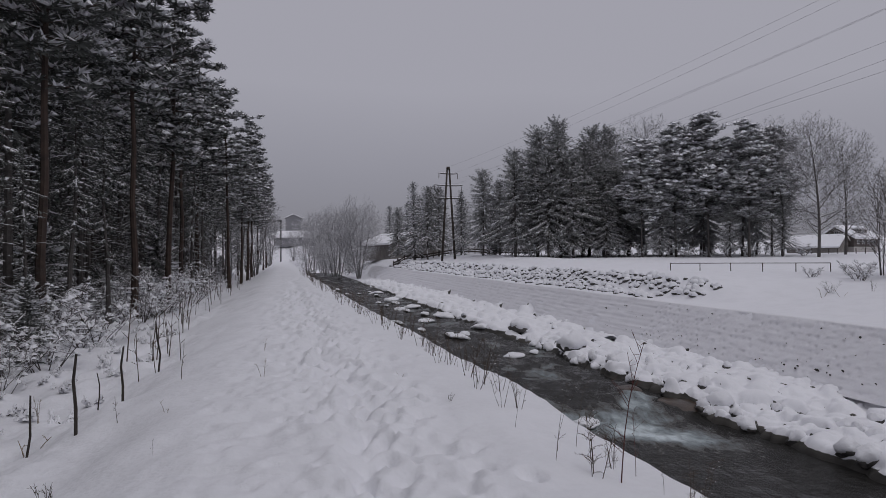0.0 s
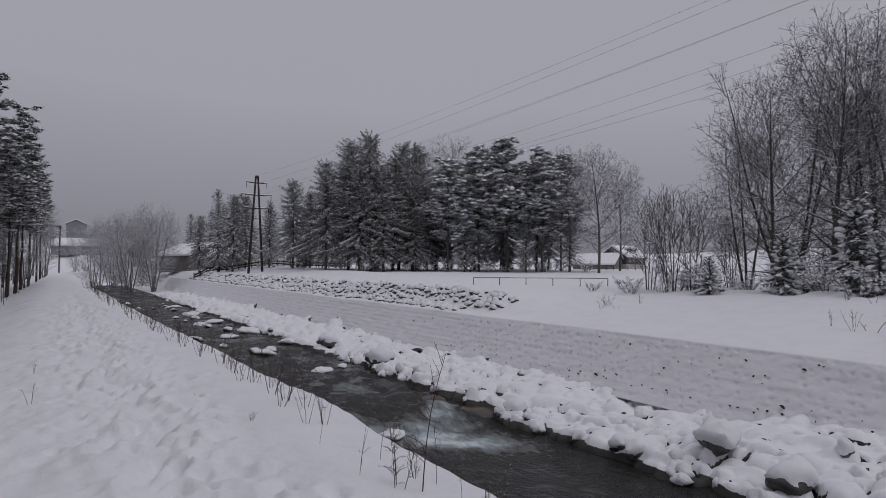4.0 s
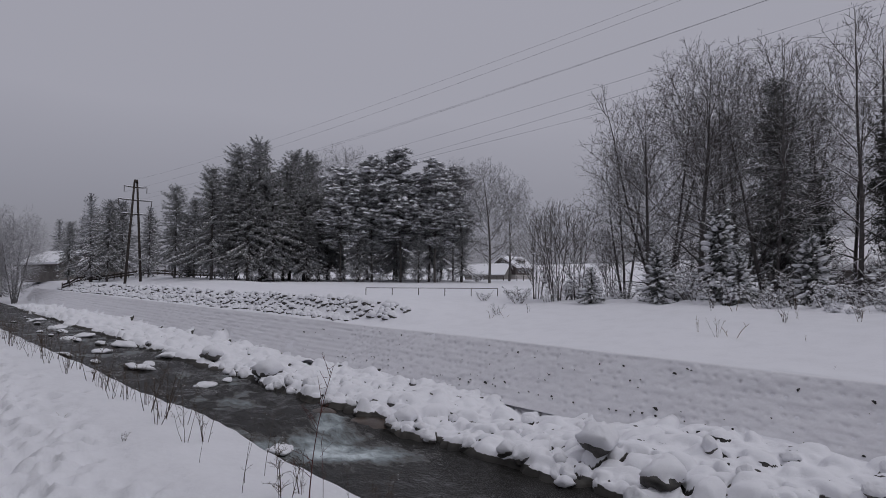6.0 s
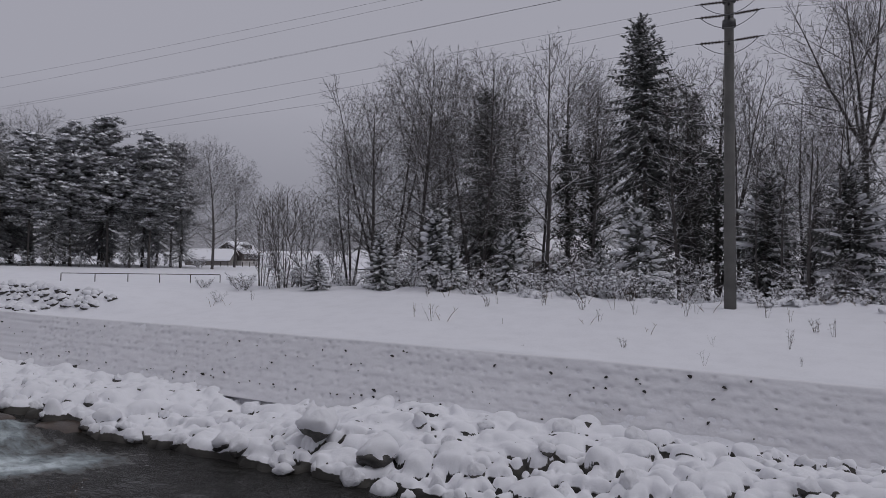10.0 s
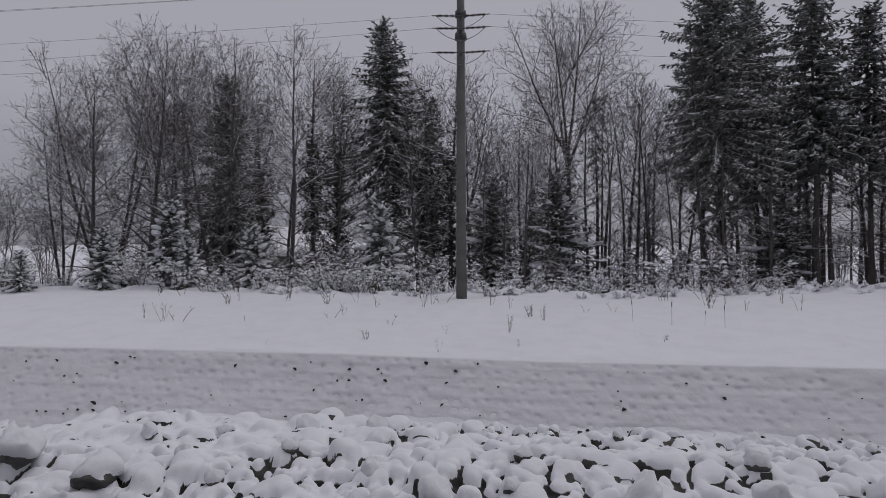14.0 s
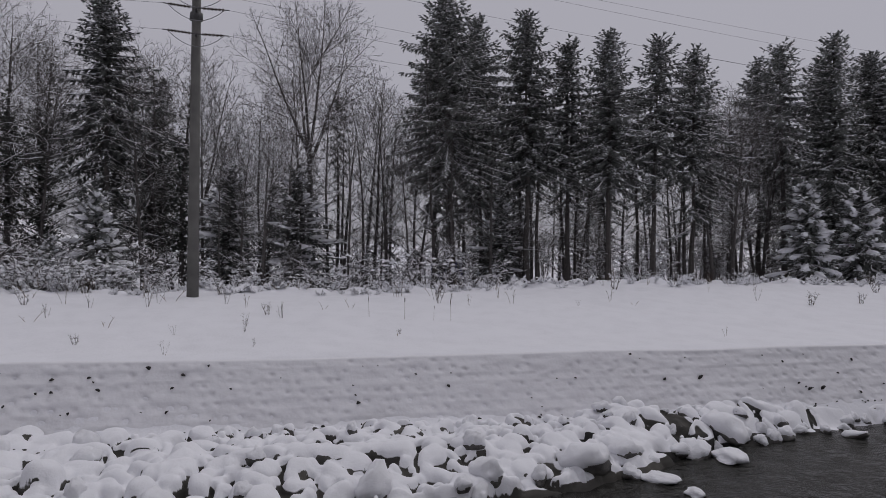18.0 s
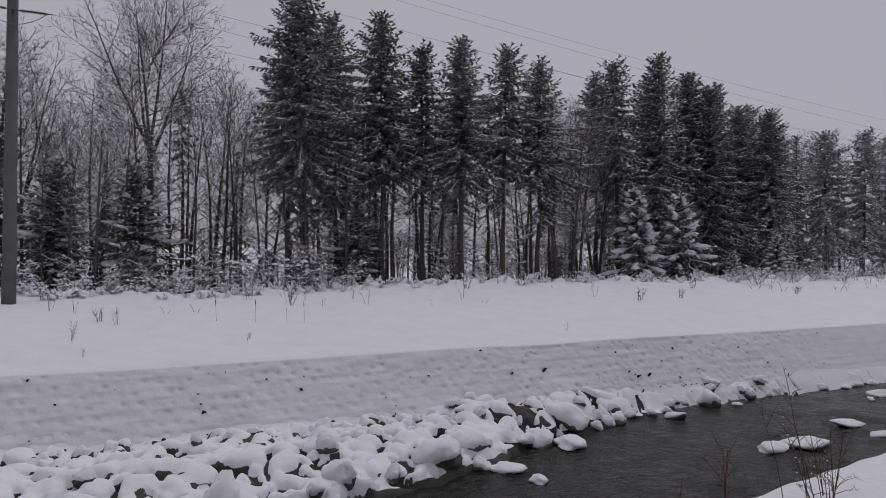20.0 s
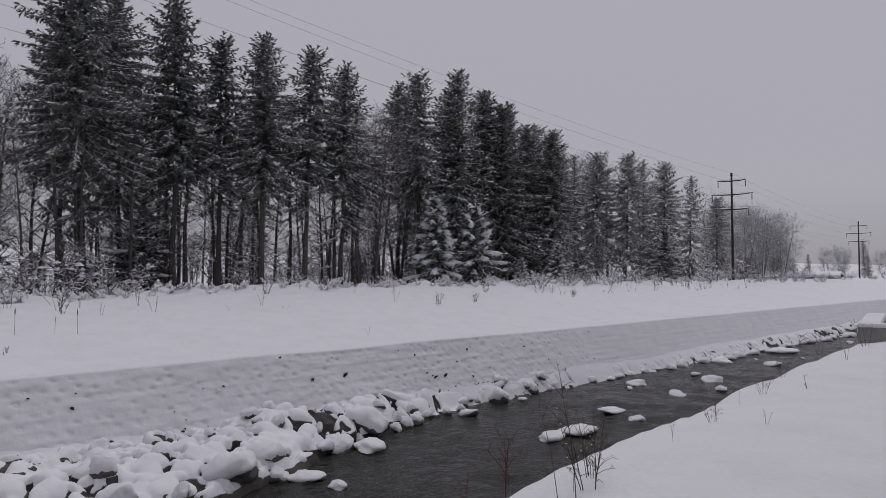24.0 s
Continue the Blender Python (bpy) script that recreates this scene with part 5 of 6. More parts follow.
def heap(name, rows, label):
    """Many small snow-topped stones joined: x, y, z, radius."""
    for which, mat, text in ((0, ROCK, label), (1, SNOW_LUMP, "snow on the " + label)):
        co, fa = [], []
        base = 0
        hrnd = random.Random(8)
        for x, y, z, r in rows:
            me = HEAP_MESHES[hrnd.randrange(len(HEAP_MESHES))][which]
            m = pose(x, y, z, hrnd.uniform(-18, 18), hrnd.uniform(-18, 18), hrnd.uniform(0, 360)) @ Matrix.Diagonal((r * hrnd.uniform(0.9, 1.3), r, r * hrnd.uniform(0.8, 1.1), 1))
            v = np.empty(len(me.vertices) * 3)
            me.vertices.foreach_get("co", v)
            v = v.reshape(-1, 3) @ np.array(m.to_3x3()).T + np.array(m.translation)
            co.append(v)
            fa += [tuple(base + i for i in p.vertices) for p in me.polygons]
            base += len(v)
        me = bpy.data.meshes.new(name)
        me.from_pydata(np.concatenate(co).tolist(), [], fa)
        me.materials.append(mat)
        me.polygons.foreach_set("use_smooth", [True] * len(me.polygons))
        tagged(new(name if which == 0 else name + "_snow", me), text, "stones" if which == 0 else "snow", kind="stuff")


HEAP_MESHES = [boulder_meshes(260 + k, 0.7, (-0.35, -0.1, 0.1, 0.3, -0.2, 0.0)[k], 0.36, sub=2) for k in range(6)]
# snow blanket of the bar: many stones under it, bare where their sides are steep
def bar_material():
    m = material("snowed_stones", (0.80, 0.80, 0.835), 0.8, vary=0.06, scale=4, fine=26, bump=0.8, depth=0.02, spec=0.2, fine_mix=0.6)
    n, l = m.node_tree.nodes, m.node_tree.links
    b = n["Principled BSDF"]
    old = b.inputs["Base Color"].links[0].from_socket
    at, mix, nz, rp = n.new("ShaderNodeAttribute"), n.new("ShaderNodeMixRGB"), n.new("ShaderNodeTexNoise"), n.new("ShaderNodeValToRGB")
    at.attribute_name = "stone"
    nz.inputs["Scale"].default_value, nz.inputs["Detail"].default_value = 6, 6
    n2, ad, st = n.new("ShaderNodeTexNoise"), n.new("ShaderNodeMath"), n.new("ShaderNodeMapRange")
    n2.inputs["Scale"].default_value, n2.inputs["Detail"].default_value = 9, 4
    ad.operation = "MULTIPLY_ADD"
    ad.inputs[1].default_value = 0.5
    st.inputs["From Min"].default_value, st.inputs["From Max"].default_value = 0.70, 0.80
    rp.color_ramp.elements[0].position, rp.color_ramp.elements[0].color = 0.35, (0.030, 0.029, 0.028, 1)
    rp.color_ramp.elements[1].position, rp.color_ramp.elements[1].color = 0.75, (0.120, 0.112, 0.100, 1)
    l.new(nz.outputs["Fac"], rp.inputs[0])
    l.new(n2.outputs["Fac"], ad.inputs[0])
    l.new(at.outputs["Fac"], ad.inputs[2])
    l.new(ad.outputs[0], st.inputs["Value"])
    l.new(st.outputs["Result"], mix.inputs[0])
    l.new(old, mix.inputs[1])
    l.new(rp.outputs[0], mix.inputs[2])
    l.new(mix.outputs[0], b.inputs["Base Color"])
    return m


def blur(a, n):
    """Repeated small averaging over a grid."""
    for _ in range(n):
        p = np.pad(a, 1, mode="edge")
        a = 0.5 * a + 0.125 * (p[:-2, 1:-1] + p[2:, 1:-1] + p[1:-1, :-2] + p[1:-1, 2:])
    return a


def bar_sheet(name, y0, y1, dy, nk, count, label, size=1.0, soft=3, wide=24):
    """A strip from under the water's edge to the wall's foot: stones under snow, with hollows coloured dark for shade
    and some bare faces.
    """
    by = np.arange(y0, y1, dy)
    yy, kk = np.meshgrid(by, np.linspace(0, 1, nk), indexing="ij")
    lo, hi = water_edge(yy) - 0.55, np.maximum(WALL_FOOT + 0.06, water_edge(yy) + 0.5)
    uu = lo + (hi - lo) * kk
    xx = uu - bend(yy)
    base = np.maximum(ground_base(xx, yy) - 0.10, water_z(yy) - 0.35)
    edge = water_edge(yy) + 0.75 * vnoise(yy / 1.2, yy * 0, 57) + 0.35 * vnoise(yy / 0.5, yy * 0 + 2, 58)
    room = sstep(WALL_FOOT - water_edge(yy), 0.4, 1.6)
    base = base + 0.24 * room * sstep(uu, edge - 0.05, edge + 0.16) * (1 - 0.7 * sstep(uu, edge + 1.0, edge + 3.0))
    zz, front = base.copy(), np.zeros_like(base)
    hr = np.random.default_rng(17)
    for k in range(count):
        cy = hr.uniform(y0, y1)
        e = float(water_edge(cy))
        s = hr.random() ** 1.15
        cu = e - 0.05 + (max(16.4, e + 0.3) - e + 0.05) * s
        r = hr.uniform(0.09, 0.20) * (1.8 if hr.random() < 0.15 else 1.0) * size
        ry, rx, ang = r * hr.uniform(0.8, 1.6), r * hr.uniform(0.7, 1.1), hr.uniform(0, 3.14)
        bare_ = hr.random() < (0.52 if cy < 2 else 0.36) + 0.40 * max(0, 1 - 3.5 * s)
        j0, j1 = np.searchsorted(by, cy - 2.2 * r), np.searchsorted(by, cy + 2.2 * r)
        if j1 - j0 < 2:
            continue
        du, dv = uu[j0:j1] - cu, yy[j0:j1] - cy
        ca, sa = math.cos(ang), math.sin(ang)
        wob = 1 + 0.5 * vnoise(du / r * 1.6 + k, dv / r * 1.6, 51)
        q = (np.abs((du * ca + dv * sa) / rx) ** 2.4 + np.abs((-du * sa + dv * ca) / ry) ** 2.4) * wob
        top = r * hr.uniform(0.7, 1.3) * min(1, (max(16.4, e + 0.3) - e + 0.25) / 2.4)
        dome = np.where(q < 1, np.clip(1 - q, 0, 1) ** hr.uniform(0.22, 0.6), 0) * (top + du * hr.uniform(-0.35, 0.35) + dv * hr.uniform(-0.35, 0.35))
        flat = base[j0:j1] + dome + hr.uniform(-0.14, 0.05)
        hit = (q < 1) & (flat > zz[j0:j1])
        zz[j0:j1] = np.where(hit, flat, zz[j0:j1])
        face = np.clip(-du / rx, 0, 1) * (dome < 0.62 * top) if bare_ else 0 * du
        front[j0:j1] = np.where(hit, face, front[j0:j1])
    zz = blur(zz, soft) + 0.055 * size * vnoise(xx / 0.34, yy / 0.30, 61)
    calm = np.maximum(sstep(vnoise(xx / 1.7, yy / 1.7, 60), 0.0, 0.22), 0.6 * sstep(uu - edge, 1.2, 2.6) * sstep(yy, -5, 5))
    zz = zz + (blur(zz, 3 * wide) + 0.02 - zz) * 0.68 * calm
    # hollows between the stones, the deepest in dark stone colour for the shadow there
    pit = blur(zz, wide) - zz
    patchy = vnoise(xx / 0.9, yy / 0.9, 53)
    hollow = sstep(pit + 0.06 * patchy + 0.008 - 0.0014 * np.clip(yy, -10, 20), 0.020 * size, 0.042 * size)
    zz = zz - 0.14 * size * blur(hollow, 1)
    zz = zz + 0.022 * vnoise(xx / 0.2, yy / 0.2, 52) + 0.09 * vnoise(xx / 0.8, yy / 0.8, 54)
    # the snow has shrunk from the wall's foot here and there
    foot = sstep(kk, 0.93, 0.955) * sstep(vnoise(yy / 0.7, yy * 0 + 3, 55) + 0.5 * vnoise(yy / 0.15, kk * 0, 56), 0.12, 0.3)
    zz = zz - 0.16 * foot
    wet = blur(1 - sstep(zz - water_z(yy) + 0.08 * vnoise(xx / 0.5, yy / 0.5, 59), 0.03 + 0.09 * room, 0.07 + 0.13 * room), 2) * (1 - sstep(uu, edge + 0.15, edge + 0.5))
    stone = np.clip(np.maximum(np.maximum(blur(hollow, 1) * 0.95, blur(front, 2) * 1.2), np.maximum(wet, foot)), 0, 1)
    me = grid_mesh(name, xx, yy, zz, BAR)
    at = me.attributes.new("stone", "FLOAT", "POINT")
    at.data.foreach_set("value", stone.ravel().astype(np.float32))
    tagged(new(name, me), label, "stones", kind="stuff")
    SHEETS.append((by, lo[:, 0], hi[:, 0], zz))


SHEETS = []
BAR = bar_material()
bar_sheet("stony_bar", -24, 30, 0.032, 150, 5600, "stones of the river bar under a lumpy blanket of snow")
bar_sheet("far_stony_bar", 30, 100, 0.14, 54, 1800, "distant stones of the river bar under snow", 1.5, 1, 6)
bar_sheet("lower_stony_bar", -75, -24, 0.07, 44, 1500, "distant stones of the river bar under snow", 0.8, 2, 6)
def bar_top(x, y):
    """Height of the snowed stones at a place on the bar."""
    for by, lo, hi, zz in SHEETS:
        if by[0] <= y <= by[-1]:
            j = min(int(np.searchsorted(by, y)), len(by) - 1)
            k = (x + float(bend(y)) - lo[j]) / (hi[j] - lo[j]) * (zz.shape[1] - 1)
            return max(float(zz[j, int(min(max(k, 0), zz.shape[1] - 1))]), float(water_z(y)))
    return float(water_z(y))


# the stony bar at the foot of the far bank: large ones that stand out first
for x_, y_, r_ in ((12.2, 10.9, 0.50), (12.9, 11.6, 0.42), (12.0, 8.9, 0.52), (12.9, 14.9, 0.36), (11.0, 17.6, 0.42), (9.9, 26.5, 0.6), (9.3, 33.0, 0.6), (13.2, -6.2, 0.46), (14.3, -9.6, 0.42), (15.0, -10.9, 0.5), (16.0, -17.3, 0.45), (12.3, 2.2, 0.42), (12.7, -1.6, 0.44), (14.6, 3.9, 0.33), (15.4, 5.9, 0.3)):
    spots.append((x_, y_, r_))
    lay(brnd.choice(BOULDERS), x_, y_, bar_top(x_, y_) + r_ * 0.06, r_, "boulders of the stony bar", squash=0.82)
tries = 0
while len(spots) < 95 and tries < 9000:
    tries += 1
    x_, y_, k_ = bar_spot(tries % 4 == 0)
    r_ = brnd.uniform(0.13, 0.22) * (1.25 if k_ < 0.25 else 1.0) * (1.3 if brnd.random() < 0.1 else 1.0)
    if free(x_, y_, r_):
        lay(brnd.choice(BOULDERS), x_, y_, bar_top(x_, y_) - r_ * 0.05, r_, "boulders of the stony bar")
# boulders along the water's edge, their feet bare
for k in range(64):
    y_ = -19 + 52 * (k + brnd.random()) / 64
    r_ = brnd.uniform(0.12, 0.25)
    lay(brnd.choice(BOULDERS[2:4] + BOULDERS[5:6] + BOULDERS[:1]), float(water_edge(y_)) + brnd.uniform(-0.25, 0.35) - float(bend(y_)), y_, float(water_z(y_)) + r_ * 0.3, r_, "boulders of the stony bar")
for k in range(64):
    y_ = -62 + 42 * (k + brnd.random()) / 64
    r_ = brnd.uniform(0.13, 0.30)
    lay(brnd.choice(SNOWED), float(water_edge(y_)) + brnd.uniform(-0.35, 0.45) - float(bend(y_)), y_, float(water_z(y_)) + r_ * 0.15, r_, "boulders of the stony bar", squash=0.8)
# single stones in the river
for x_, y_, r_ in ((6.75, 17.1, 0.36), (7.35, 26.6, 0.42), (6.0, 52.0, 0.6), (4.6, 72.0, 0.55), (13.98, -10.3, 0.42), (12.84, -7.7, 0.36), (11.94, -7.96, 0.22), (11.4, -14.5, 0.36), (11.3, -15.6, 0.46), (12.2, -18.7, 0.36), (14.5, -24.0, 0.36), (12.8, -27.1, 0.45), (11.0, -18.2, 0.3), (14.7, -40.0, 0.6), (15.2, -33.2, 0.5), (13.0, -34.0, 0.4), (12.2, -23.0, 0.3), (4.2, -3.6, 0.2), (5.4, 8.3, 0.22), (8.3, 37.0, 0.6), (6.2, 33.0, 0.5), (7.4, 44.0, 0.7), (5.6, 41.0, 0.5), (5.0, 60.0, 0.7), (6.4, 64.0, 0.8)):
    z_ = float(water_z(y_))
    lay(brnd.choice(SNOWED), x_, y_, z_ + r_ * 0.06, r_, "snow-capped stones in the river", tilt=6, squash=0.42)
for k in range(26):
    y_ = brnd.uniform(22, 85)
    u_ = brnd.uniform(float(lip(y_)) + 2.2, float(water_edge(y_)))
    r_ = brnd.uniform(0.16, 0.42)
    lay(brnd.choice(SMALL_BOULDERS), u_ - float(bend(y_)), y_, float(water_z(y_)) + 0.05, r_, "snow-capped stones in the river", squash=0.55)
for k in range(12):
    y_ = brnd.uniform(-50, -14)
    r_ = brnd.uniform(0.14, 0.32)
    lay(brnd.choice(SMALL_BOULDERS), brnd.uniform(float(lip(y_)) + 3.5, 15.4), y_, float(water_z(y_)) + 0.03, r_, "snow-capped stones in the river", squash=0.55)
# bare brown shelf stones over which the rapid falls
for x_, y_, r_, s_ in ((10.1, 18.0, 0.95, 0.42), (9.1, 19.9, 0.8, 0.4), (7.3, 19.3, 0.6, 0.4), (10.7, 16.9, 0.6, 0.4)):
    rock, cap = boulder_meshes(300 + int(x_ * 10), 0.8, 0.9, 0.0)
    rock.materials[0] = ROCK_BROWN
    bpy.data.meshes.remove(cap)
    ob = tagged(new("shelf_stone", rock), "bare wet brown stone at the lip of the rapid", "boulder", "shelf stones of the rapid")
    ob.matrix_basis = pose(x_, y_, float(water_z(y_)) - 0.17, 4, 3, 30 * x_)
    ob.scale = (r_, r_ * 0.8, r_ * s_)
# riprap below the meadow
rows = []
for k in range(900):
    y_ = 29 + 84 * brnd.random() ** 1.35
    v_ = brnd.random()
    r_ = brnd.uniform(0.09, 0.20) * (1 + 0.004 * y_)
    x_ = 18.05 + 2.0 * v_ - float(bend(y_))
    if y_ > 31.5 or v_ > 0.4:
        rows.append((x_, y_, float(ground_z(x_, y_)) + r_ * 0.12, r_))
heap("riprap", rows, "riprap stones below the meadow")

# bare corners of masonry that show through the snow of the bank
CORNERS = [(14.75, 0.82), (13.84, 0.84), (13.43, 0.65), (12.26, 0.34), (12.07, 0.83), (11.74, 0.91), (8.63, 0.83), (6.91, 0.81), (5.4, 0.83), (5.67, 0.69), (5.36, 0.7), (4.62, 0.84), (4.37, 0.71), (4.92, 0.48), (3.85, 0.28), (3.33, 0.93), (2.75, 0.71), (2.53, 0.85), (2.82, 0.46), (1.96, 0.94), (6.27, 0.57), (25.73, 0.88), (30.63, 0.63), (34.39, 0.66), (20.01, 0.89), (18.41, 0.84), (18.99, 0.36), (18.38, 0.33), (19.31, 0.27), (16.58, 0.56), (-9.56, 0.96), (-10.39, 0.63), (-11.54, 0.64), (-14.51, 0.81), (-14.74, 0.52), (-15.03, 0.44), (-15.5, 0.45), (-17.01, 0.81), (-16.76, 0.37), (-16.27, 0.63), (-20.13, 0.75), (-4.08, 0.64), (-1.68, 0.49)]
stones = []
for sd in range(4):
    bm = bmesh.new()
    bmesh.ops.create_icosphere(bm, subdivisions=1, radius=1)
    r2 = random.Random(sd)
    for v in bm.verts:
        v.co = (v.co.x * r2.uniform(0.8, 1.1), v.co.y * (0.75 + 0.5 * (v.co.z < 0)) * r2.uniform(0.8, 1.15), v.co.z * r2.uniform(0.7, 1.1) - 0.25 * abs(v.co.y))
    me = bpy.data.meshes.new("masonry_corner")
    bm.to_mesh(me)
    bm.free()
    me.materials.append(STONE_DARK)
    stones.append(me)
srnd = random.Random(4)
for k in range(230):
    if k < len(CORNERS):
        y_, k_, r_ = *CORNERS[k], srnd.uniform(0.05, 0.085)
    elif k < 150:
        y_, k_, r_ = srnd.uniform(-26, 34), (int(srnd.uniform(1, 9)) + 0.35) / 9.3, srnd.uniform(0.022, 0.045)
    else:
        y_, k_, r_ = srnd.uniform(-22, 30), srnd.uniform(0.20, 0.27), srnd.uniform(0.03, 0.06)
    u_ = WALL_HEAD - (WALL_HEAD - WALL_FOOT + 0.26) * (1 - k_)
    z_ = float(grade(y_)) - 2.75 + 2.03 * k_
    ob = part("stone", stones[k % 4], wall_bank)
    ob.matrix_basis = pose(u_ - float(bend(y_)) - 0.035, y_, z_ + 0.015, srnd.uniform(-70, 70), -32, srnd.uniform(-15, 15))
    ob.scale = (r_ * 0.6, r_ * srnd.uniform(0.6, 1.2), r_ * srnd.uniform(0.45, 0.8))

# ---- power line ----
def bar(name, parent, mat, pts, r, sides=6, label=""):
    g = Geo()
    g.tube(pts, [r] * len(pts) if isinstance(r, (int, float)) else r, sides)
    return part(name, g.mesh(name, mat, sides > 6), parent, label)


def insulator(parent, p, q, label="brown ceramic insulator"):
    """A string of sheds from p to q."""
    g, p, q = Geo(), Vector(p), Vector(q)
    n = max(int((q - p).length / 0.05), 3)
    pts, rad = [], []
    for k in range(n):
        for s, r in ((0.1, 0.022), (0.45, 0.068), (0.6, 0.068), (0.9, 0.022)):
            pts.append(tuple(p.lerp(q, (k + s) / n)))
            rad.append(r)
    g.tube(pts, rad, 8)
    return part("insulator", g.mesh("insulator", CERAMIC, True), parent, label)


LINE_END = Vector((15.6, 90.4))
POLE = Vector((28.23, 3.88))
NEXT = Vector((30.7, -70.6))
THIRD = Vector((38.6, -145.0))
pole_z = float(ground_z(POLE.x, POLE.y)) - 0.25
power_pole = tagged(new("power_pole"), "tall grey concrete power pole with tension insulators", "power pole")
power_pole.matrix_basis = pose(POLE.x, POLE.y, pole_z)
PZ = -pole_z
bar("pole", power_pole, POLE_GREY, [(0, 0, 0), (0, 0, 6), (0, 0, 12), (0, 0, 16.4 + PZ)], [0.235, 0.205, 0.175, 0.15], 16)
bar("collar", power_pole, STEEL, [(0, 0, 11.70 + PZ), (0, 0, 11.74 + PZ), (0, 0, 12.02 + PZ), (0, 0, 12.05 + PZ)], [0.19, 0.27, 0.25, 0.19], 14, "dark steel clamp")
bar("collar", power_pole, STEEL, [(0, 0, 12.72 + PZ), (0, 0, 12.75 + PZ), (0, 0, 13.0 + PZ), (0, 0, 13.03 + PZ)], [0.18, 0.25, 0.24, 0.18], 14, "dark steel clamp")
to_up = (LINE_END - POLE).normalized()
to_down = (NEXT - POLE).normalized()
across = Vector((-to_up.y, to_up.x)).normalized()
HEIGHTS = [(12.62, 0.45), (12.02, 0.6), (11.02, 0.45), (14.0, 0.5), (14.45, -0.5), (15.4, 0.5), (16.1, -0.3)]
ends_up, ends_down = [], []
for h_, o_ in HEIGHTS:
    c = Vector((across.x * o_, across.y * o_, h_ + PZ))
    u3, d3 = Vector((to_up.x, to_up.y, 0.02)), Vector((to_down.x, to_down.y, 0.02))
    bar("bracket", power_pole, STEEL, [(0, 0, h_ + PZ), tuple(c)], 0.05, 6, "steel bracket arm")
    insulator(power_pole, c + u3 * 0.22, c + u3 * 1.05)
    insulator(power_pole, c + d3 * 0.22, c + d3 * 1.05)
    bar("link", power_pole, STEEL, [tuple(c + u3 * 1.25), tuple(c + u3 * 1.0), tuple(c), tuple(c + d3 * 1.0), tuple(c + d3 * 1.25)], 0.022, 5)
    loop = [c + u3 * 1.08 * (1 - 2 * s) if s <= 0.5 else c + d3 * 1.08 * (2 * s - 1) for s in np.linspace(0, 1, 9)]
    bar("jumper", power_pole, WIRE, [tuple(v + Vector((0, 0, -0.52 * (1 - (2 * s - 1) ** 2)))) for v, s in zip(loop, np.linspace(0, 1, 9))], 0.014, 4, "hanging jumper wire")
    ends_up.append(Vector((POLE.x, POLE.y, pole_z)) + c + u3 * 1.25)
    ends_down.append(Vector((POLE.x, POLE.y, pole_z)) + c + d3 * 1.25)


def pylon(x, y, h, turn, label, frame_legs=True):
    """A timber A-frame with three arms; returns the thing and its seven wire places."""
    z = float(ground_z(x, y)) - 0.2
    root = tagged(new("pylon"), label, "pylon", "power line pylons")
    m = pose(x, y, z, 0, 0, turn)
    root.matrix_basis = m
    if not frame_legs:
        bar("pole", root, POST_WOOD, [(0, 0, 0), (0, 0, h * 0.5), (0, 0, h)], [0.15, 0.125, 0.09], 10)
    for sg in (-1, 1) if frame_legs else ():
        bar("leg", root, POST_WOOD, [(sg * 0.95, 0, 0), (sg * 0.55, 0, h * 0.5), (sg * 0.16, 0, h - 0.25)], [0.17, 0.15, 0.12], 9)
    bar("cap", root, POST_WOOD, [(0, 0, h - 0.35), (0, 0, h)], [0.30, 0.24] if frame_legs else [0.13, 0.11], 8)
    hooks = [(0, 0, h)]
    for f, w in ((0.925, 1.45), (0.80, 2.1), (0.665, 1.75)):
        zz = h * f
        bar("crossarm", root, POST_WOOD, [(-w, 0, zz + 0.10), (-w * 0.6, 0, zz + 0.02), (0, 0, zz), (w * 0.6, 0, zz + 0.02), (w, 0, zz + 0.10)], [0.04, 0.06, 0.075, 0.06, 0.04], 6)
        g = Geo()
        g.ridge((-w, 0, zz + 0.13), (w, 0, zz + 0.13), 0.09, 0.06)
        part("snow", g.mesh("arm_snow", SNOW_LUMP), root, "line of snow on the crossarm")
        for sg in (-1, 1):
            insulator(root, (sg * w * 0.95, 0, zz), (sg * w * 0.95, 0, zz - 0.65))
            hooks.append((sg * w * 0.95, 0, zz - 0.7))
    return [m @ Vector(p) for p in hooks]


A = pylon(LINE_END.x, LINE_END.y, 13.3, 8, "dark timber A-frame pylon standing on the snowy meadow")
B = pylon(NEXT.x, NEXT.y, 11.9, 12, "dark single-pole pylon at the edge of the wood", False)
C = pylon(THIRD.x, THIRD.y, 11.6, 10, "distant single-pole pylon in the snowfall", False)


def wire(p, q, sag, r=0.0068):
    g, p, q = Geo(), Vector(p), Vector(q)
    pts = []
    for s in np.linspace(0, 1, 29):
        v = p.lerp(q, float(s))
        pts.append((v.x, v.y, v.z - sag * 4 * s * (1 - s)))
    g.tube(pts, [r] * 29, 4, False)
    tagged(new("overhead_wire", g.mesh("overhead_wire", WIRE)), "thin aluminium overhead wire strung between the pylons", "wire", "overhead wires")


ORDER = (4, 6, 5, 3, 2, 1, 0)
for k in range(7):
    wire(ends_up[k], A[ORDER[k]], 0.9)
    wire(ends_down[k], B[ORDER[k]], 0.8)
    wire(B[k], C[k], 0.8)

# ---- buildings ----
def slab(name, parent, mat, x0, x1, y0, y1, z0, z1, label="", bevel=0.02):
    g = Geo()
    g.box(x0, x1, y0, y1, z0, z1, bevel)
    return part(name, g.mesh(name, mat), parent, label)


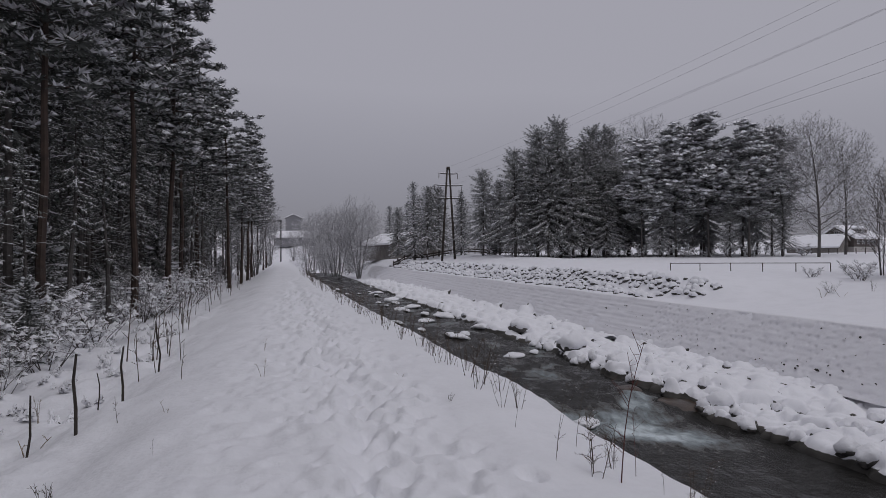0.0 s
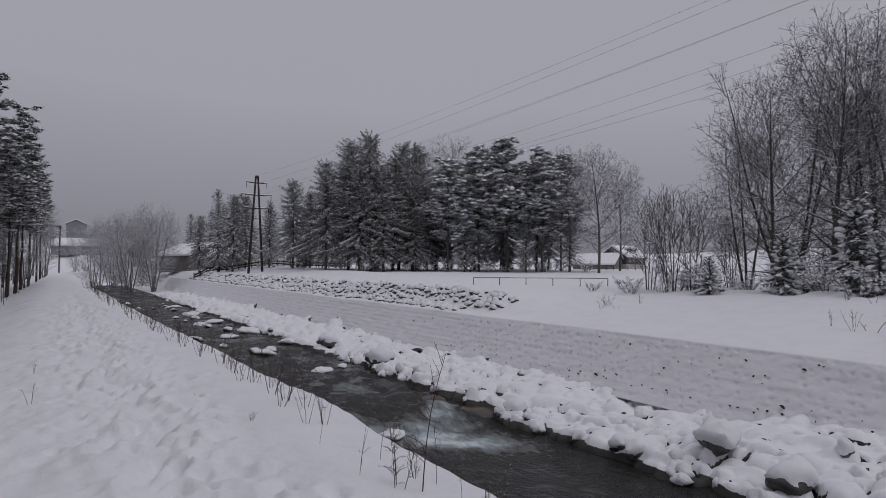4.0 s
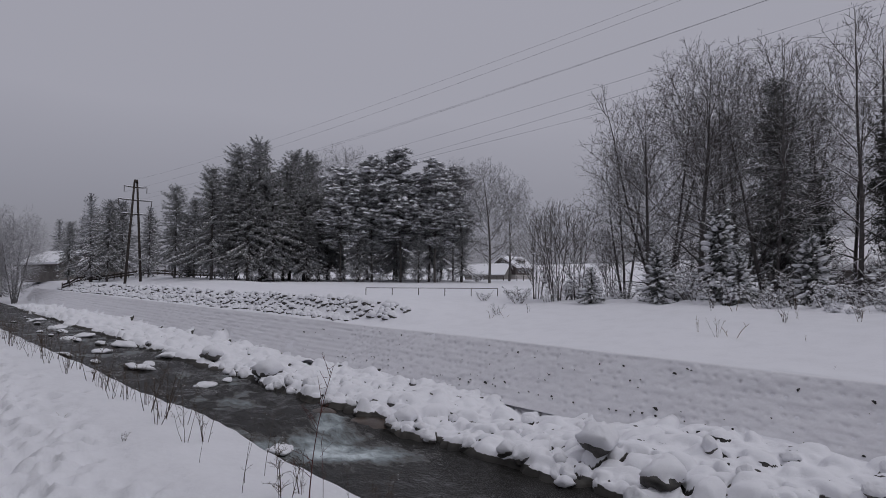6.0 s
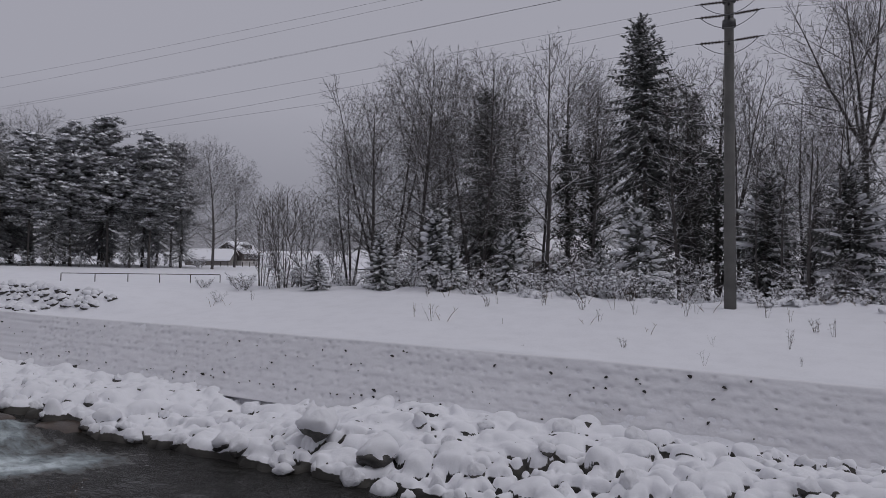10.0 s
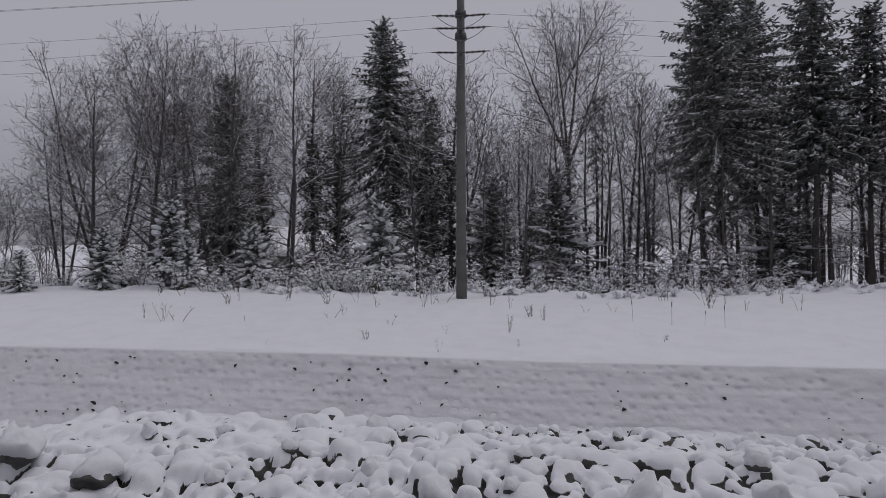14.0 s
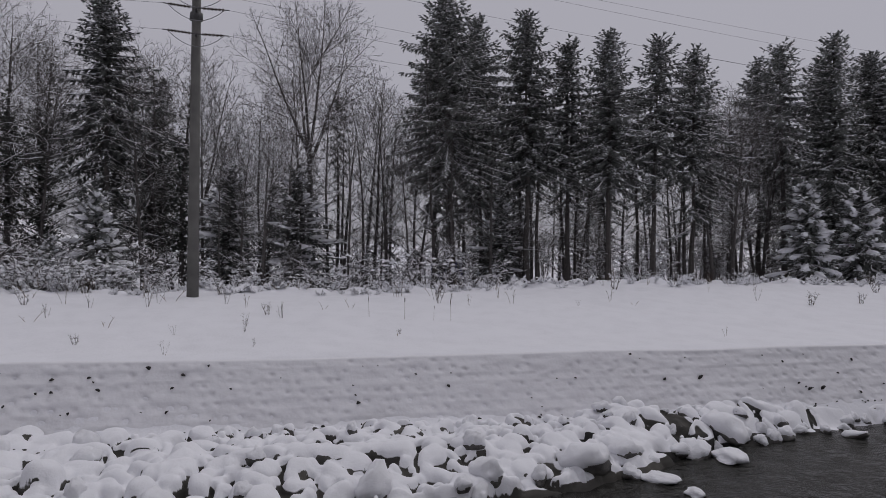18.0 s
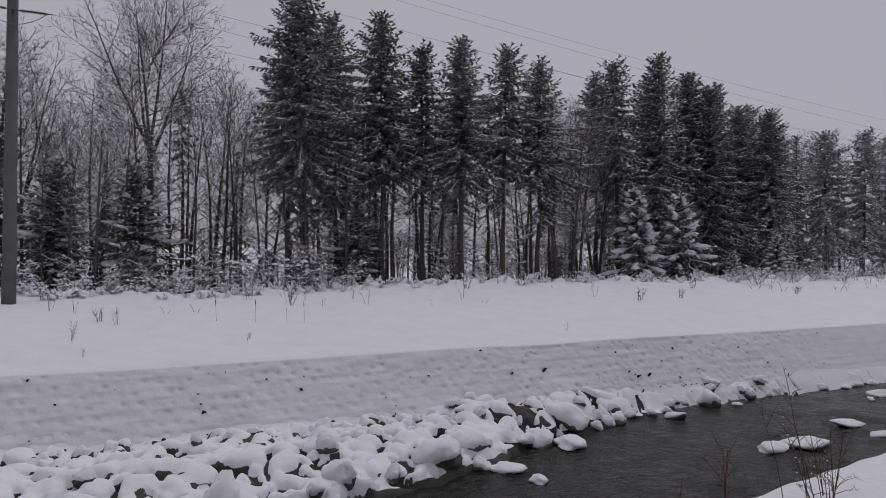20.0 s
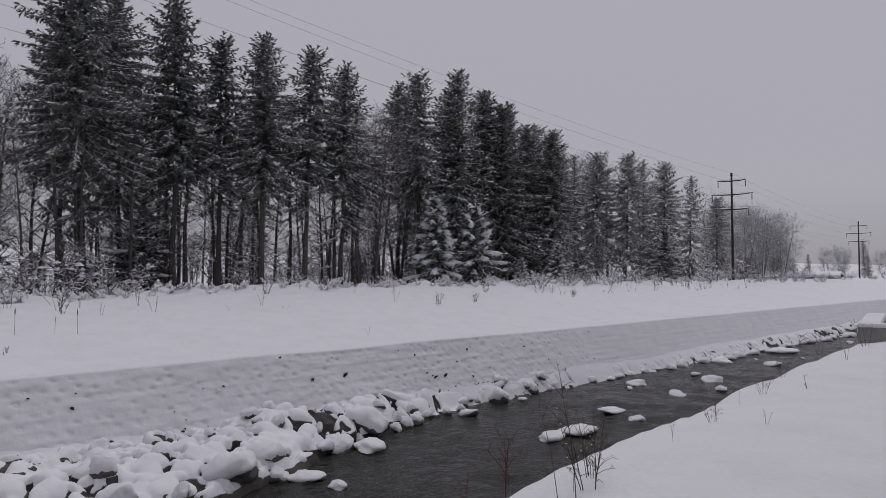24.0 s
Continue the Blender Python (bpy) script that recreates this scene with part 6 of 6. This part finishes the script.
def gable(name, parent, mat, w, l, z0, rise, over, thick, label=""):
    """Two roof slopes with thickness, the ridge along y."""
    g = Geo()
    for sg in (-1, 1):
        i = len(g.v)
        e = rise / (w / 2)
        xo = w / 2 + over
        for y in (-l / 2 - over, l / 2 + over):
            g.v += [(0, y, z0 + rise), (sg * xo, y, z0 - over * e), (sg * xo, y, z0 - over * e + thick), (0, y, z0 + rise + thick)]
        g.f += [(i, i + 1, i + 2, i + 3), (i + 7, i + 6, i + 5, i + 4), (i, i + 4, i + 5, i + 1), (i + 1, i + 5, i + 6, i + 2), (i + 2, i + 6, i + 7, i + 3)]
    return part(name, g.mesh(name, mat), parent, label)


def window_part(parent, x, z, w, h, y, panes=2):
    """A framed window on the wall that faces -y."""
    win = slab("window", parent, FRAME_WHITE, x - w / 2 - 0.08, x + w / 2 + 0.08, y - 0.07, y + 0.02, z - h / 2 - 0.08, z + h / 2 + 0.08, "white-framed window")
    for k in range(panes):
        pw = w / panes
        slab("pane", win, GLASS, x - w / 2 + k * pw + 0.03, x - w / 2 + (k + 1) * pw - 0.03, y - 0.085, y - 0.05, z - h / 2, z + h / 2)
    return win


def house(name, x, y, turn, w, l, eave, rise, mat, label, windows=(), low=None, snow=0.35, over=0.7, sink=0.6, lift=0.0):
    """Walls with a gable, a boarded roof and the snow on it; windows as (x, z, w, h) on the gable wall."""
    z = float(ground_z(x, y)) + lift
    root = tagged(new(name), label, "house")
    root.matrix_basis = pose(x, y, z, 0, 0, turn)
    g = Geo()
    i = 0
    for yy in (-l / 2, l / 2):
        g.v += [(-w / 2, yy, -sink), (w / 2, yy, -sink), (w / 2, yy, eave), (0, yy, eave + rise), (-w / 2, yy, eave)]
    g.f += [(0, 1, 2, 3, 4), (9, 8, 7, 6, 5), (1, 6, 7, 2), (5, 0, 4, 9), (2, 7, 8, 3), (3, 8, 9, 4)]
    part("wall", g.mesh("house_wall", mat), root)
    if low:
        slab("plinth", root, low, -w / 2 - 0.06, w / 2 + 0.06, -l / 2 - 0.06, l / 2 + 0.06, -sink, eave * 0.42, "pale rendered ground floor")
    roof = gable("roof", root, TIMBER, w, l, eave + 0.03, rise, over, 0.16, "dark boarded roof")
    gable("roof_snow", roof, SNOW_LUMP, w, l, eave + 0.20, rise, over - 0.03, snow, "thick even snow on the roof")
    for wx, wz_, ww, wh in windows:
        window_part(root, wx, wz_, ww, wh, -l / 2 - (0.06 if low and wz_ < eave * 0.42 else 0.0))
    return root


chalet = house("chalet", 12.6, 138.0, 25, 9.6, 12, 2.7, 2.0, TIMBER_GREY, "low grey timber chalet with a broad snowy roof", ((-2.4, 1.3, 1.0, 1.0), (2.2, 1.3, 1.0, 1.0)), over=1.0)
annex = house("shed", 16.5, 121.0, 60, 4.0, 6, 1.7, 1.0, TIMBER_GREY, "small grey shed with snow on its roof", over=0.4)
farmhouse = house("farmhouse", 121.0, 138.5, -72, 8.0, 9.5, 3.5, 2.5, TIMBER, "dark brown wooden farmhouse with a snowy gable roof", ((-2.2, 2.7, 0.8, 1.0), (0, 2.7, 0.8, 1.0), (2.2, 2.7, 0.8, 1.0), (-2.2, 0.8, 0.8, 0.9), (2.2, 0.8, 0.8, 0.9), (0, 4.6, 0.9, 0.9)), RENDER_WALL, snow=0.5)
dormer = slab("dormer", farmhouse, TIMBER, 0.8, 3.3, -1.6, 1.6, 4.4, 5.7, "wooden dormer", 0.04)
slab("dormer_snow", dormer, SNOW_LUMP, 0.5, 3.7, -1.9, 1.9, 5.7, 6.05, "snow on the dormer", 0.12)
for wy_, wz_, wx_ in ((-3.0, 2.6, 4.0), (-1.0, 2.6, 4.0), (1.0, 2.6, 4.0), (3.0, 2.6, 4.0), (0.0, 5.0, 3.3)):
    win = slab("window", farmhouse, FRAME_WHITE, wx_ - 0.02, wx_ + 0.06, wy_ - 0.55, wy_ + 0.55, wz_ - 0.5, wz_ + 0.5, "white-framed window")
    for sg in (-1, 1):
        slab("pane", win, GLASS, wx_ + 0.03, wx_ + 0.08, wy_ + sg * 0.25 - 0.2, wy_ + sg * 0.25 + 0.2, wz_ - 0.4, wz_ + 0.4)
house("cart_shed", 112.5, 138.0, 30, 8.0, 11, 1.6, 2.6, TIMBER_GREY, "low shed with a steep snowy roof beside the farmhouse", over=0.5)
house("barn", 54.5, 22.5, 66, 7.0, 12, 2.6, 2.0, TIMBER_GREY, "weathered barn with a snow-laden roof behind the trees", ((-1.6, 1.4, 1.0, 1.0), (1.6, 1.4, 1.0, 1.0)), over=0.6)
house("low_shed", 44.0, -128.0, 100, 6.0, 13, 0.7, 0.5, TIMBER_GREY, "long low shed with a flat snowy roof", over=0.5)
far_house = house("tower_house", -20.5, 330.0, 0, 7.5, 9, 6.5, 1.8, HAZE_WALL, "grey tower-like building dim in the snowfall", over=0.4)
far_barn = house("far_barn", -14.0, 250.0, 70, 7, 16, 2.4, 2.2, HAZE_WALL, "far barn with a white roof, dim in the snowfall", over=0.5)

# blue container deep in the wood
container = tagged(new("container"), "small blue metal container standing in the wood", "container")
container.matrix_basis = pose(60.0, -14.3, float(ground_z(60.0, -14.3)) - 0.1, 0, 0, 100)
slab("body", container, BLUE, -1.3, 1.3, -1.1, 1.1, 0, 1.9, bevel=0.04)
slab("roof_snow", container, SNOW_LUMP, -1.34, 1.34, -1.14, 1.14, 1.9, 2.1, "flat layer of snow", 0.08)

# gantry over the path upstream
gx_, gy_ = -12.6, 132.0
gantry = tagged(new("gantry"), "dark steel portal frame upstream of the wood", "gantry")
gantry.matrix_basis = pose(gx_, gy_, float(ground_z(gx_, gy_)) - 0.3, 0, 0, 6)
GH = 1.65 + 132.6 * math.tan(radians(3.5)) - float(ground_z(gx_, gy_)) + 0.3
for sg in (-1, 1):
    slab("post", gantry, STEEL, sg * 1.9 - 0.13, sg * 1.9 + 0.13, -0.13, 0.13, 0, GH, bevel=0.02)
slab("beam", gantry, STEEL, -2.1, 2.1, -0.16, 0.16, GH - 0.25, GH + 0.1)
slab("beam", gantry, STEEL, -1.8, 1.8, -0.08, 0.08, GH - 1.9, GH - 1.72)

# board fence at the far side of the meadow
fence = tagged(new("fence"), "low dark board fence along the far side of the meadow", "fence")
fx0, fy0, fx1, fy1 = 9.5, 109.5, 31.0, 98.0
for k in range(25):
    s = k / 24
    x_, y_ = fx0 + (fx1 - fx0) * s, fy0 + (fy1 - fy0) * s
    z_ = float(ground_z(x_, y_))
    slab("post", fence, POST_WOOD, x_ - 0.07, x_ + 0.07, y_ - 0.07, y_ + 0.07, z_ - 0.3, z_ + 1.05)
    if k < 24:
        x2, y2 = fx0 + (fx1 - fx0) * (s + 1 / 24), fy0 + (fy1 - fy0) * (s + 1 / 24)
        z2 = float(ground_z(x2, y2))
        for hh in (0.35, 0.72):
            bar("rail", fence, POST_WOOD, [(x_, y_ - 0.09, z_ + hh), (x2, y2 - 0.09, z2 + hh)], 0.11, 4)
# paling by the farmhouse
for k in range(14):
    s = k / 13
    x_, y_ = 60.0 + 9.0 * s, 76.5 - 9.0 * s
    post = Geo()
    post.box(x_ - 0.04, x_ + 0.04, y_ - 0.04, y_ + 0.04, float(ground_z(x_, y_)) - 0.2, float(ground_z(x_, y_)) + 0.75, 0.01)
    tagged(new("fence_post", post.mesh("fence_post", POST_WOOD)), "thin dark wooden fence post in the snow", "post", "fence posts by the farmhouse")

# pipe railing at the meadow's edge
railing = tagged(new("railing"), "thin rusty pipe railing at the edge of the snowy meadow", "railing")
r0, r1 = Vector((21.6, 39.9)), Vector((28.9, 34.6))
tops = []
for k in range(6):
    q = r0.lerp(r1, k / 5)
    z_ = float(ground_z(q.x, q.y))
    top = 1.65 - 45.4 * math.tan(radians(0.27))
    tops.append((q.x, q.y, top))
    bar("post", railing, RUST, [(q.x, q.y, z_ - 0.25), (q.x, q.y, top)], 0.028, 7)
bar("rail", railing, RUST, tops, 0.026, 7)
g = Geo()
for k in range(5):
    g.ridge(tuple(Vector(tops[k]) + Vector((0, 0, 0.02))), tuple(Vector(tops[k + 1]) + Vector((0, 0, 0.02))), 0.024, 0.02)
part("snow", g.mesh("rail_snow", SNOW_LUMP), railing, "thread of snow on the rail")

# concrete abutment downstream on the near bank
abut = tagged(new("abutment"), "weathered concrete bridge abutment with snow on top", "abutment")
az_ = float(ground_z(5.0, -20.5))
abut.matrix_basis = pose(5.55, -20.2, 0, 0, 0, 12)
slab("block", abut, CONCRETE, -4.2, 0.0, -0.55, 0.0, -2.2, 0.17, bevel=0.03)
slab("block", abut, CONCRETE, -0.5, 0.0, -5.5, -0.55, -2.2, 0.17, "side wall of weathered concrete", 0.03)
slab("snow", abut, SNOW_LUMP, -4.2, 0.02, -0.57, 0.02, 0.165, 0.26, "layer of snow on the concrete", 0.05)
slab("snow", abut, SNOW_LUMP, -0.52, 0.02, -5.5, -0.57, 0.165, 0.26, "layer of snow on the concrete", 0.05)

# ---- dry stems, stakes and weeds ----
def stalk(seed, h, twigs, mat=DRY, thick=0.006, spread=0.5, stems=1, snow=0.3, label="dry brown weed stem standing in the snow", droop=0.0):
    rnd = random.Random(seed)
    g, sn = Geo(), Geo()
    for k in range(stems):
        a = rnd.random() * 6.283
        sp = 0.0 if stems == 1 else rnd.uniform(0.08, 0.35)
        d = Vector((math.cos(a) * sp, math.sin(a) * sp, 1)).normalized()
        p, L, pts = Vector((math.cos(a), math.sin(a), 0)) * 0.03 * (stems > 1) + Vector((0, 0, -0.08)), h * (1 if k == 0 else rnd.uniform(0.55, 0.95)), []
        pts.append(p)
        for j in range(5):
            d = (d + Vector((rnd.uniform(-1, 1), rnd.uniform(-1, 1), -droop)) * 0.09).normalized()
            pts.append(pts[-1] + d * L / 5)
        g.tube([tuple(q) for q in pts], [thick * (1 - 0.13 * j) for j in range(6)], 5, False)
        for j in range(twigs):
            s = rnd.uniform(1.2, 4.95)
            q = pts[int(s)].lerp(pts[int(s) + 1], s % 1)
            b = rnd.random() * 6.283
            e = Vector((math.cos(b) * spread, math.sin(b) * spread, rnd.uniform(0.2, 0.9))).normalized() * h * rnd.uniform(0.08, 0.24)
            m = q + e * 0.5 + Vector((0, 0, 0.01))
            g.tube([tuple(q), tuple(m), tuple(q + e)], [thick * 0.55, thick * 0.42, thick * 0.25], 3, False)
            for f in range(2):
                v = Vector((rnd.uniform(-1, 1), rnd.uniform(-1, 1), rnd.uniform(0, 1))).normalized() * h * rnd.uniform(0.03, 0.08)
                c = q + e * rnd.uniform(0.4, 1)
                g.tube([tuple(c), tuple(c + v)], [thick * 0.35, thick * 0.2], 3, False)
            if rnd.random() < snow:
                sn.dome(tuple(q + e * 0.6), thick * 1.8, thick * 1.2, rnd, 5)
    root = new("dry_weed")
    part("stem", g.mesh("weed_stem", mat), root)
    if sn.v:
        tagged(part("snow", sn.mesh("weed_snow", SNOW_LUMP), root, "specks of snow on the twigs"), kind="stuff")
    return tagged(root, label, "weed")


def cattail(seed, h):
    rnd = random.Random(seed)
    g, hd = Geo(), Geo()
    lean = rnd.uniform(-0.05, 0.12)
    g.tube([(0, 0, -0.1), (lean * 0.4, 0, h * 0.5), (lean, 0, h)], [0.007, 0.006, 0.004], 5, False)
    hd.tube([(lean * 0.80, 0, h * 0.74), (lean * 0.82, 0, h * 0.76), (lean * 0.92, 0, h * 0.93), (lean * 0.94, 0, h * 0.95)], [0.006, 0.016, 0.016, 0.006], 7)
    root = new("cattail")
    part("stem", g.mesh("cattail_stem", STRAW), root)
    part("seed_head", hd.mesh("cattail_head", DRY, True), root, "dark brown seed head")
    return tagged(root, "withered reed mace standing on the snowy bank", "reed")


def stake(seed, h):
    rnd = random.Random(seed)
    g, sn = Geo(), Geo()
    pts = [(rnd.uniform(-0.012, 0.012) * k, rnd.uniform(-0.012, 0.012) * k, -0.25 + (h + 0.25) * k / 4) for k in range(5)]
    g.tube(pts, [0.0155, 0.015, 0.014, 0.013, 0.010], 7)
    sn.dome((pts[4][0], pts[4][1], h - 0.004), 0.016, 0.014, rnd, 6, 0.2)
    root = new("stake")
    part("stick", g.mesh("stake_stick", POST_WOOD), root)
    part("snow_cap", sn.mesh("stake_snow", SNOW_LUMP), root)
    return tagged(root, "crooked dark wooden stake pushed into the snow", "stake")


STEMS = [(stalk(401, 0.8, 5, thick=0.0038), 0.8), (stalk(402, 0.6, 3, stems=6, thick=0.0032), 0.6), (stalk(403, 0.9, 2, thick=0.0038), 0.9), (stalk(404, 0.5, 12, stems=4, spread=0.9, thick=0.0032), 0.5)]
FAR_STEMS = [(stalk(405, 0.8, 4, stems=3, thick=0.006), 0.8), (stalk(406, 0.7, 3, stems=5, thick=0.0055), 0.7)]
STRAWS = [(stalk(411, 0.55, 2, STRAW, 0.006, stems=3), 0.55), (stalk(412, 0.45, 6, DRY, 0.006, stems=6), 0.45), (stalk(413, 0.3, 1, STRAW, 0.006, stems=2, droop=1.5), 0.3)]
SPIKES = [(stalk(421, 1.0, 3, DRY, 0.011, label="straight bare shoot standing in the snow"), 1.0), (stalk(422, 1.1, 6, DRY, 0.012, label="straight bare shoot with a few twigs"), 1.1)]
STAKES = [(stake(431, 0.75), 0.75), (stake(432, 0.68), 0.68), (stake(433, 0.8), 0.8)]
REDS = [(stalk(441, 1.15, 12, RED_STEM, 0.0055, 0.45, snow=0.1, label="tall red-brown weed stem on the bank's lip"), 1.15), (stalk(442, 0.85, 6, RED_STEM, 0.0045, 0.45, snow=0.1, label="slim red-brown weed stem on the bank's lip"), 0.85)]
TAILS = [(cattail(451, 1.0), 1.0), (cattail(452, 0.85), 0.85)]

# lip of the near bank: x, y, height
plant_all([(2.20, 4.95, 1.18), (2.42, 5.15, 0.55)], REDS, "red stems on the lip")
plant_all([(1.80, 5.3, 0.52), (2.02, 5.0, 0.6), (1.92, 5.6, 0.62), (1.74, 6.3, 0.42), (2.3, 5.3, 0.45), (2.2, 5.9, 0.6), (2.45, 4.75, 0.4), (2.5, 4.4, 0.45), (1.95, 9.6, 0.55), (1.85, 9.9, 0.45), (1.62, 11.6, 0.5), (1.75, 11.2, 0.6), (1.9, 10.6, 0.5), (1.7, 12.6, 0.55)], STEMS, "dry weeds on the lip")
lipw = []
for k in range(96):
    yy = 7.5 + 48 * (k / 96) ** 1.25 + trnd.uniform(-0.4, 0.4)
    lipw.append((float(lip(yy)) - float(bend(yy)) - trnd.uniform(0.25, 0.8), yy, trnd.uniform(0.35, 0.75)))
plant_all(lipw, FAR_STEMS, "dry weeds on the lip")
plant_all([(2.75, -3.0, 0.85), (2.95, -3.25, 0.75), (3.0, -2.9, 0.6)], REDS[1:], "red stems on the lip")
plant_all([(3.1, -4.2, 1.0), (3.25, -4.6, 0.8), (3.35, -4.5, 0.55), (3.2, -4.1, 0.9), (3.45, -4.9, 0.7), (3.45, -6.3, 0.42), (3.62, -6.6, 0.35), (3.73, -7.8, 0.5), (3.9, -8.1, 0.42), (4.11, -9.4, 0.55), (4.06, -10.1, 0.5), (4.25, -10.6, 0.45), (4.4, -11.4, 0.5), (4.6, -12.3, 0.45), (4.7, -13.2, 0.5), (4.9, -14.2, 0.45), (5.0, -15.5, 0.5), (5.15, -16.6, 0.6), (5.2, -17.6, 0.7), (4.9, -18.4, 0.8), (4.5, -18.8, 0.7)], STEMS, "dry weeds on the lip")
# stakes and shoots on the shoulder towards the wood
plant_all([(-3.45, 8.4, 0.72), (-3.0, 8.6, 0.96), (-3.6, 11.1, 0.58), (-3.2, 11.0, 0.90), (-3.25, 13.2, 0.96)], STAKES, "stakes beside the path")
plant_all([(-3.05, 14.1, 0.95), (-3.3, 13.2, 0.8), (-3.49, 12.8, 0.85), (-4.1, 14.8, 1.0), (-2.55, 8.6, 0.35), (-2.25, 10.5, 0.55), (-1.6, 6.5, 0.14), (-3.6, 15.4, 1.1), (-4.0, 17.0, 1.15)], SPIKES, "bare shoots beside the path")
shoots = []
for k in range(46):
    yy = 15 + 48 * (k / 46) ** 1.15 + trnd.uniform(-0.5, 0.5)
    shoots.append((-3.7 - trnd.uniform(0, 1.3) - 0.075 * (yy - 14), yy, trnd.uniform(0.6, 1.5)))
plant_all(shoots, SPIKES, "bare shoots beside the path")
plant_all([(-0.95, 9.4, 0.3), (-2.3, 6.0, 0.25), (-1.9, 8.2, 0.2), (1.3, 7.4, 0.12), (0.9, 9.0, 0.12), (-1.2, 12.0, 0.25), (-3.7, 9.0, 0.5), (-4.4, 11.0, 0.5)], STRAWS, "grass tufts in the snow")
plant_all([(3.0, -7.5, 0.2), (3.6, -10.5, 0.3), (4.2, -14.5, 0.35)], STRAWS[:1] + STRAWS[2:], "grass tufts in the snow")
# brush along the brow downstream
brow = []
for k in range(90):
    yy = -34 - 92 * (k + trnd.random()) / 90
    brow.append((trnd.uniform(27.5, 32.5) - float(bend(yy)), yy, trnd.uniform(0.5, 1.5)))
plant_all(brow, SHRUBS + FAR_STEMS, "snowy shrubs along the brow")
plant_all([(trnd.uniform(34, 41), -46 - 58 * (k + trnd.random()) / 34, trnd.uniform(2.0, 4.4)) for k in range(34)], BARE_LOW + SHRUBS[2:], "undergrowth of the far wood")
plant_all([(trnd.uniform(40, 48), -50 - 40 * (k + trnd.random()) / 14, trnd.uniform(11, 14.5)) for k in range(14)], BARE_SLIM + BARE_THIN, "bare trees of the far bank")
# weeds on the far slope
plant_all([(23.3, -2.7, 0.75), (22.9, -3.9, 0.8), (22.7, -4.9, 0.55), (22.6, -5.5, 0.8)], TAILS, "reed mace on the far slope")
plant_all([(21.1, 13.4, 0.75), (21.7, 14.5, 0.7), (21.4, 13.0, 0.9), (21.7, 13.7, 0.7), (22.9, 7.9, 0.6), (23.4, 7.6, 0.55), (22.0, 5.5, 0.6), (21.2, 1.4, 0.7), (24.0, 0.8, 0.6), (23.5, 0.3, 0.7), (20.9, -3.4, 0.25), (18.5, 3.2, 0.45), (19.8, 5.7, 0.4), (18.5, 8.4, 0.15), (22.0, 10.8, 0.3), (21.1, 3.4, 0.35), (25.5, -13.1, 0.7), (20.6, -3.3, 0.3), (19.6, -14.3, 0.4), (20.6, 25.2, 0.7), (22.5, 24.6, 0.6), (21.0, 24.6, 0.5), (19.2, 1.0, 0.3)], FAR_STEMS + STRAWS, "dry weeds on the far slope")
weeds = []
for k in range(130):
    yy = -62 + 80 * trnd.random()
    weeds.append((trnd.uniform(24.5, 31.0), yy, trnd.uniform(0.25, 0.9) * (1.2 if yy < -25 else 1)))
plant_all(weeds, STRAWS + FAR_STEMS, "dry weeds on the far slope")
plant_all([(24.6, 27.5, 1.1), (25.4, 28.6, 1.3), (26.2, 27.0, 1.2), (24.0, 30.0, 0.8), (21.5, 25.8, 0.6)], SHRUBS, "snowy shrubs along the brow")
# dead branches on the stony bar
plant_all([(13.6, 16.6, 0.5), (15.4, -27.5, 0.9), (15.6, -45.0, 1.4)], [(stalk(461, 0.8, 8, DRY, 0.012, 1.2, stems=3, droop=4, label="dead branch caught among the snowy stones"), 0.8)], "dead branches on the bar")
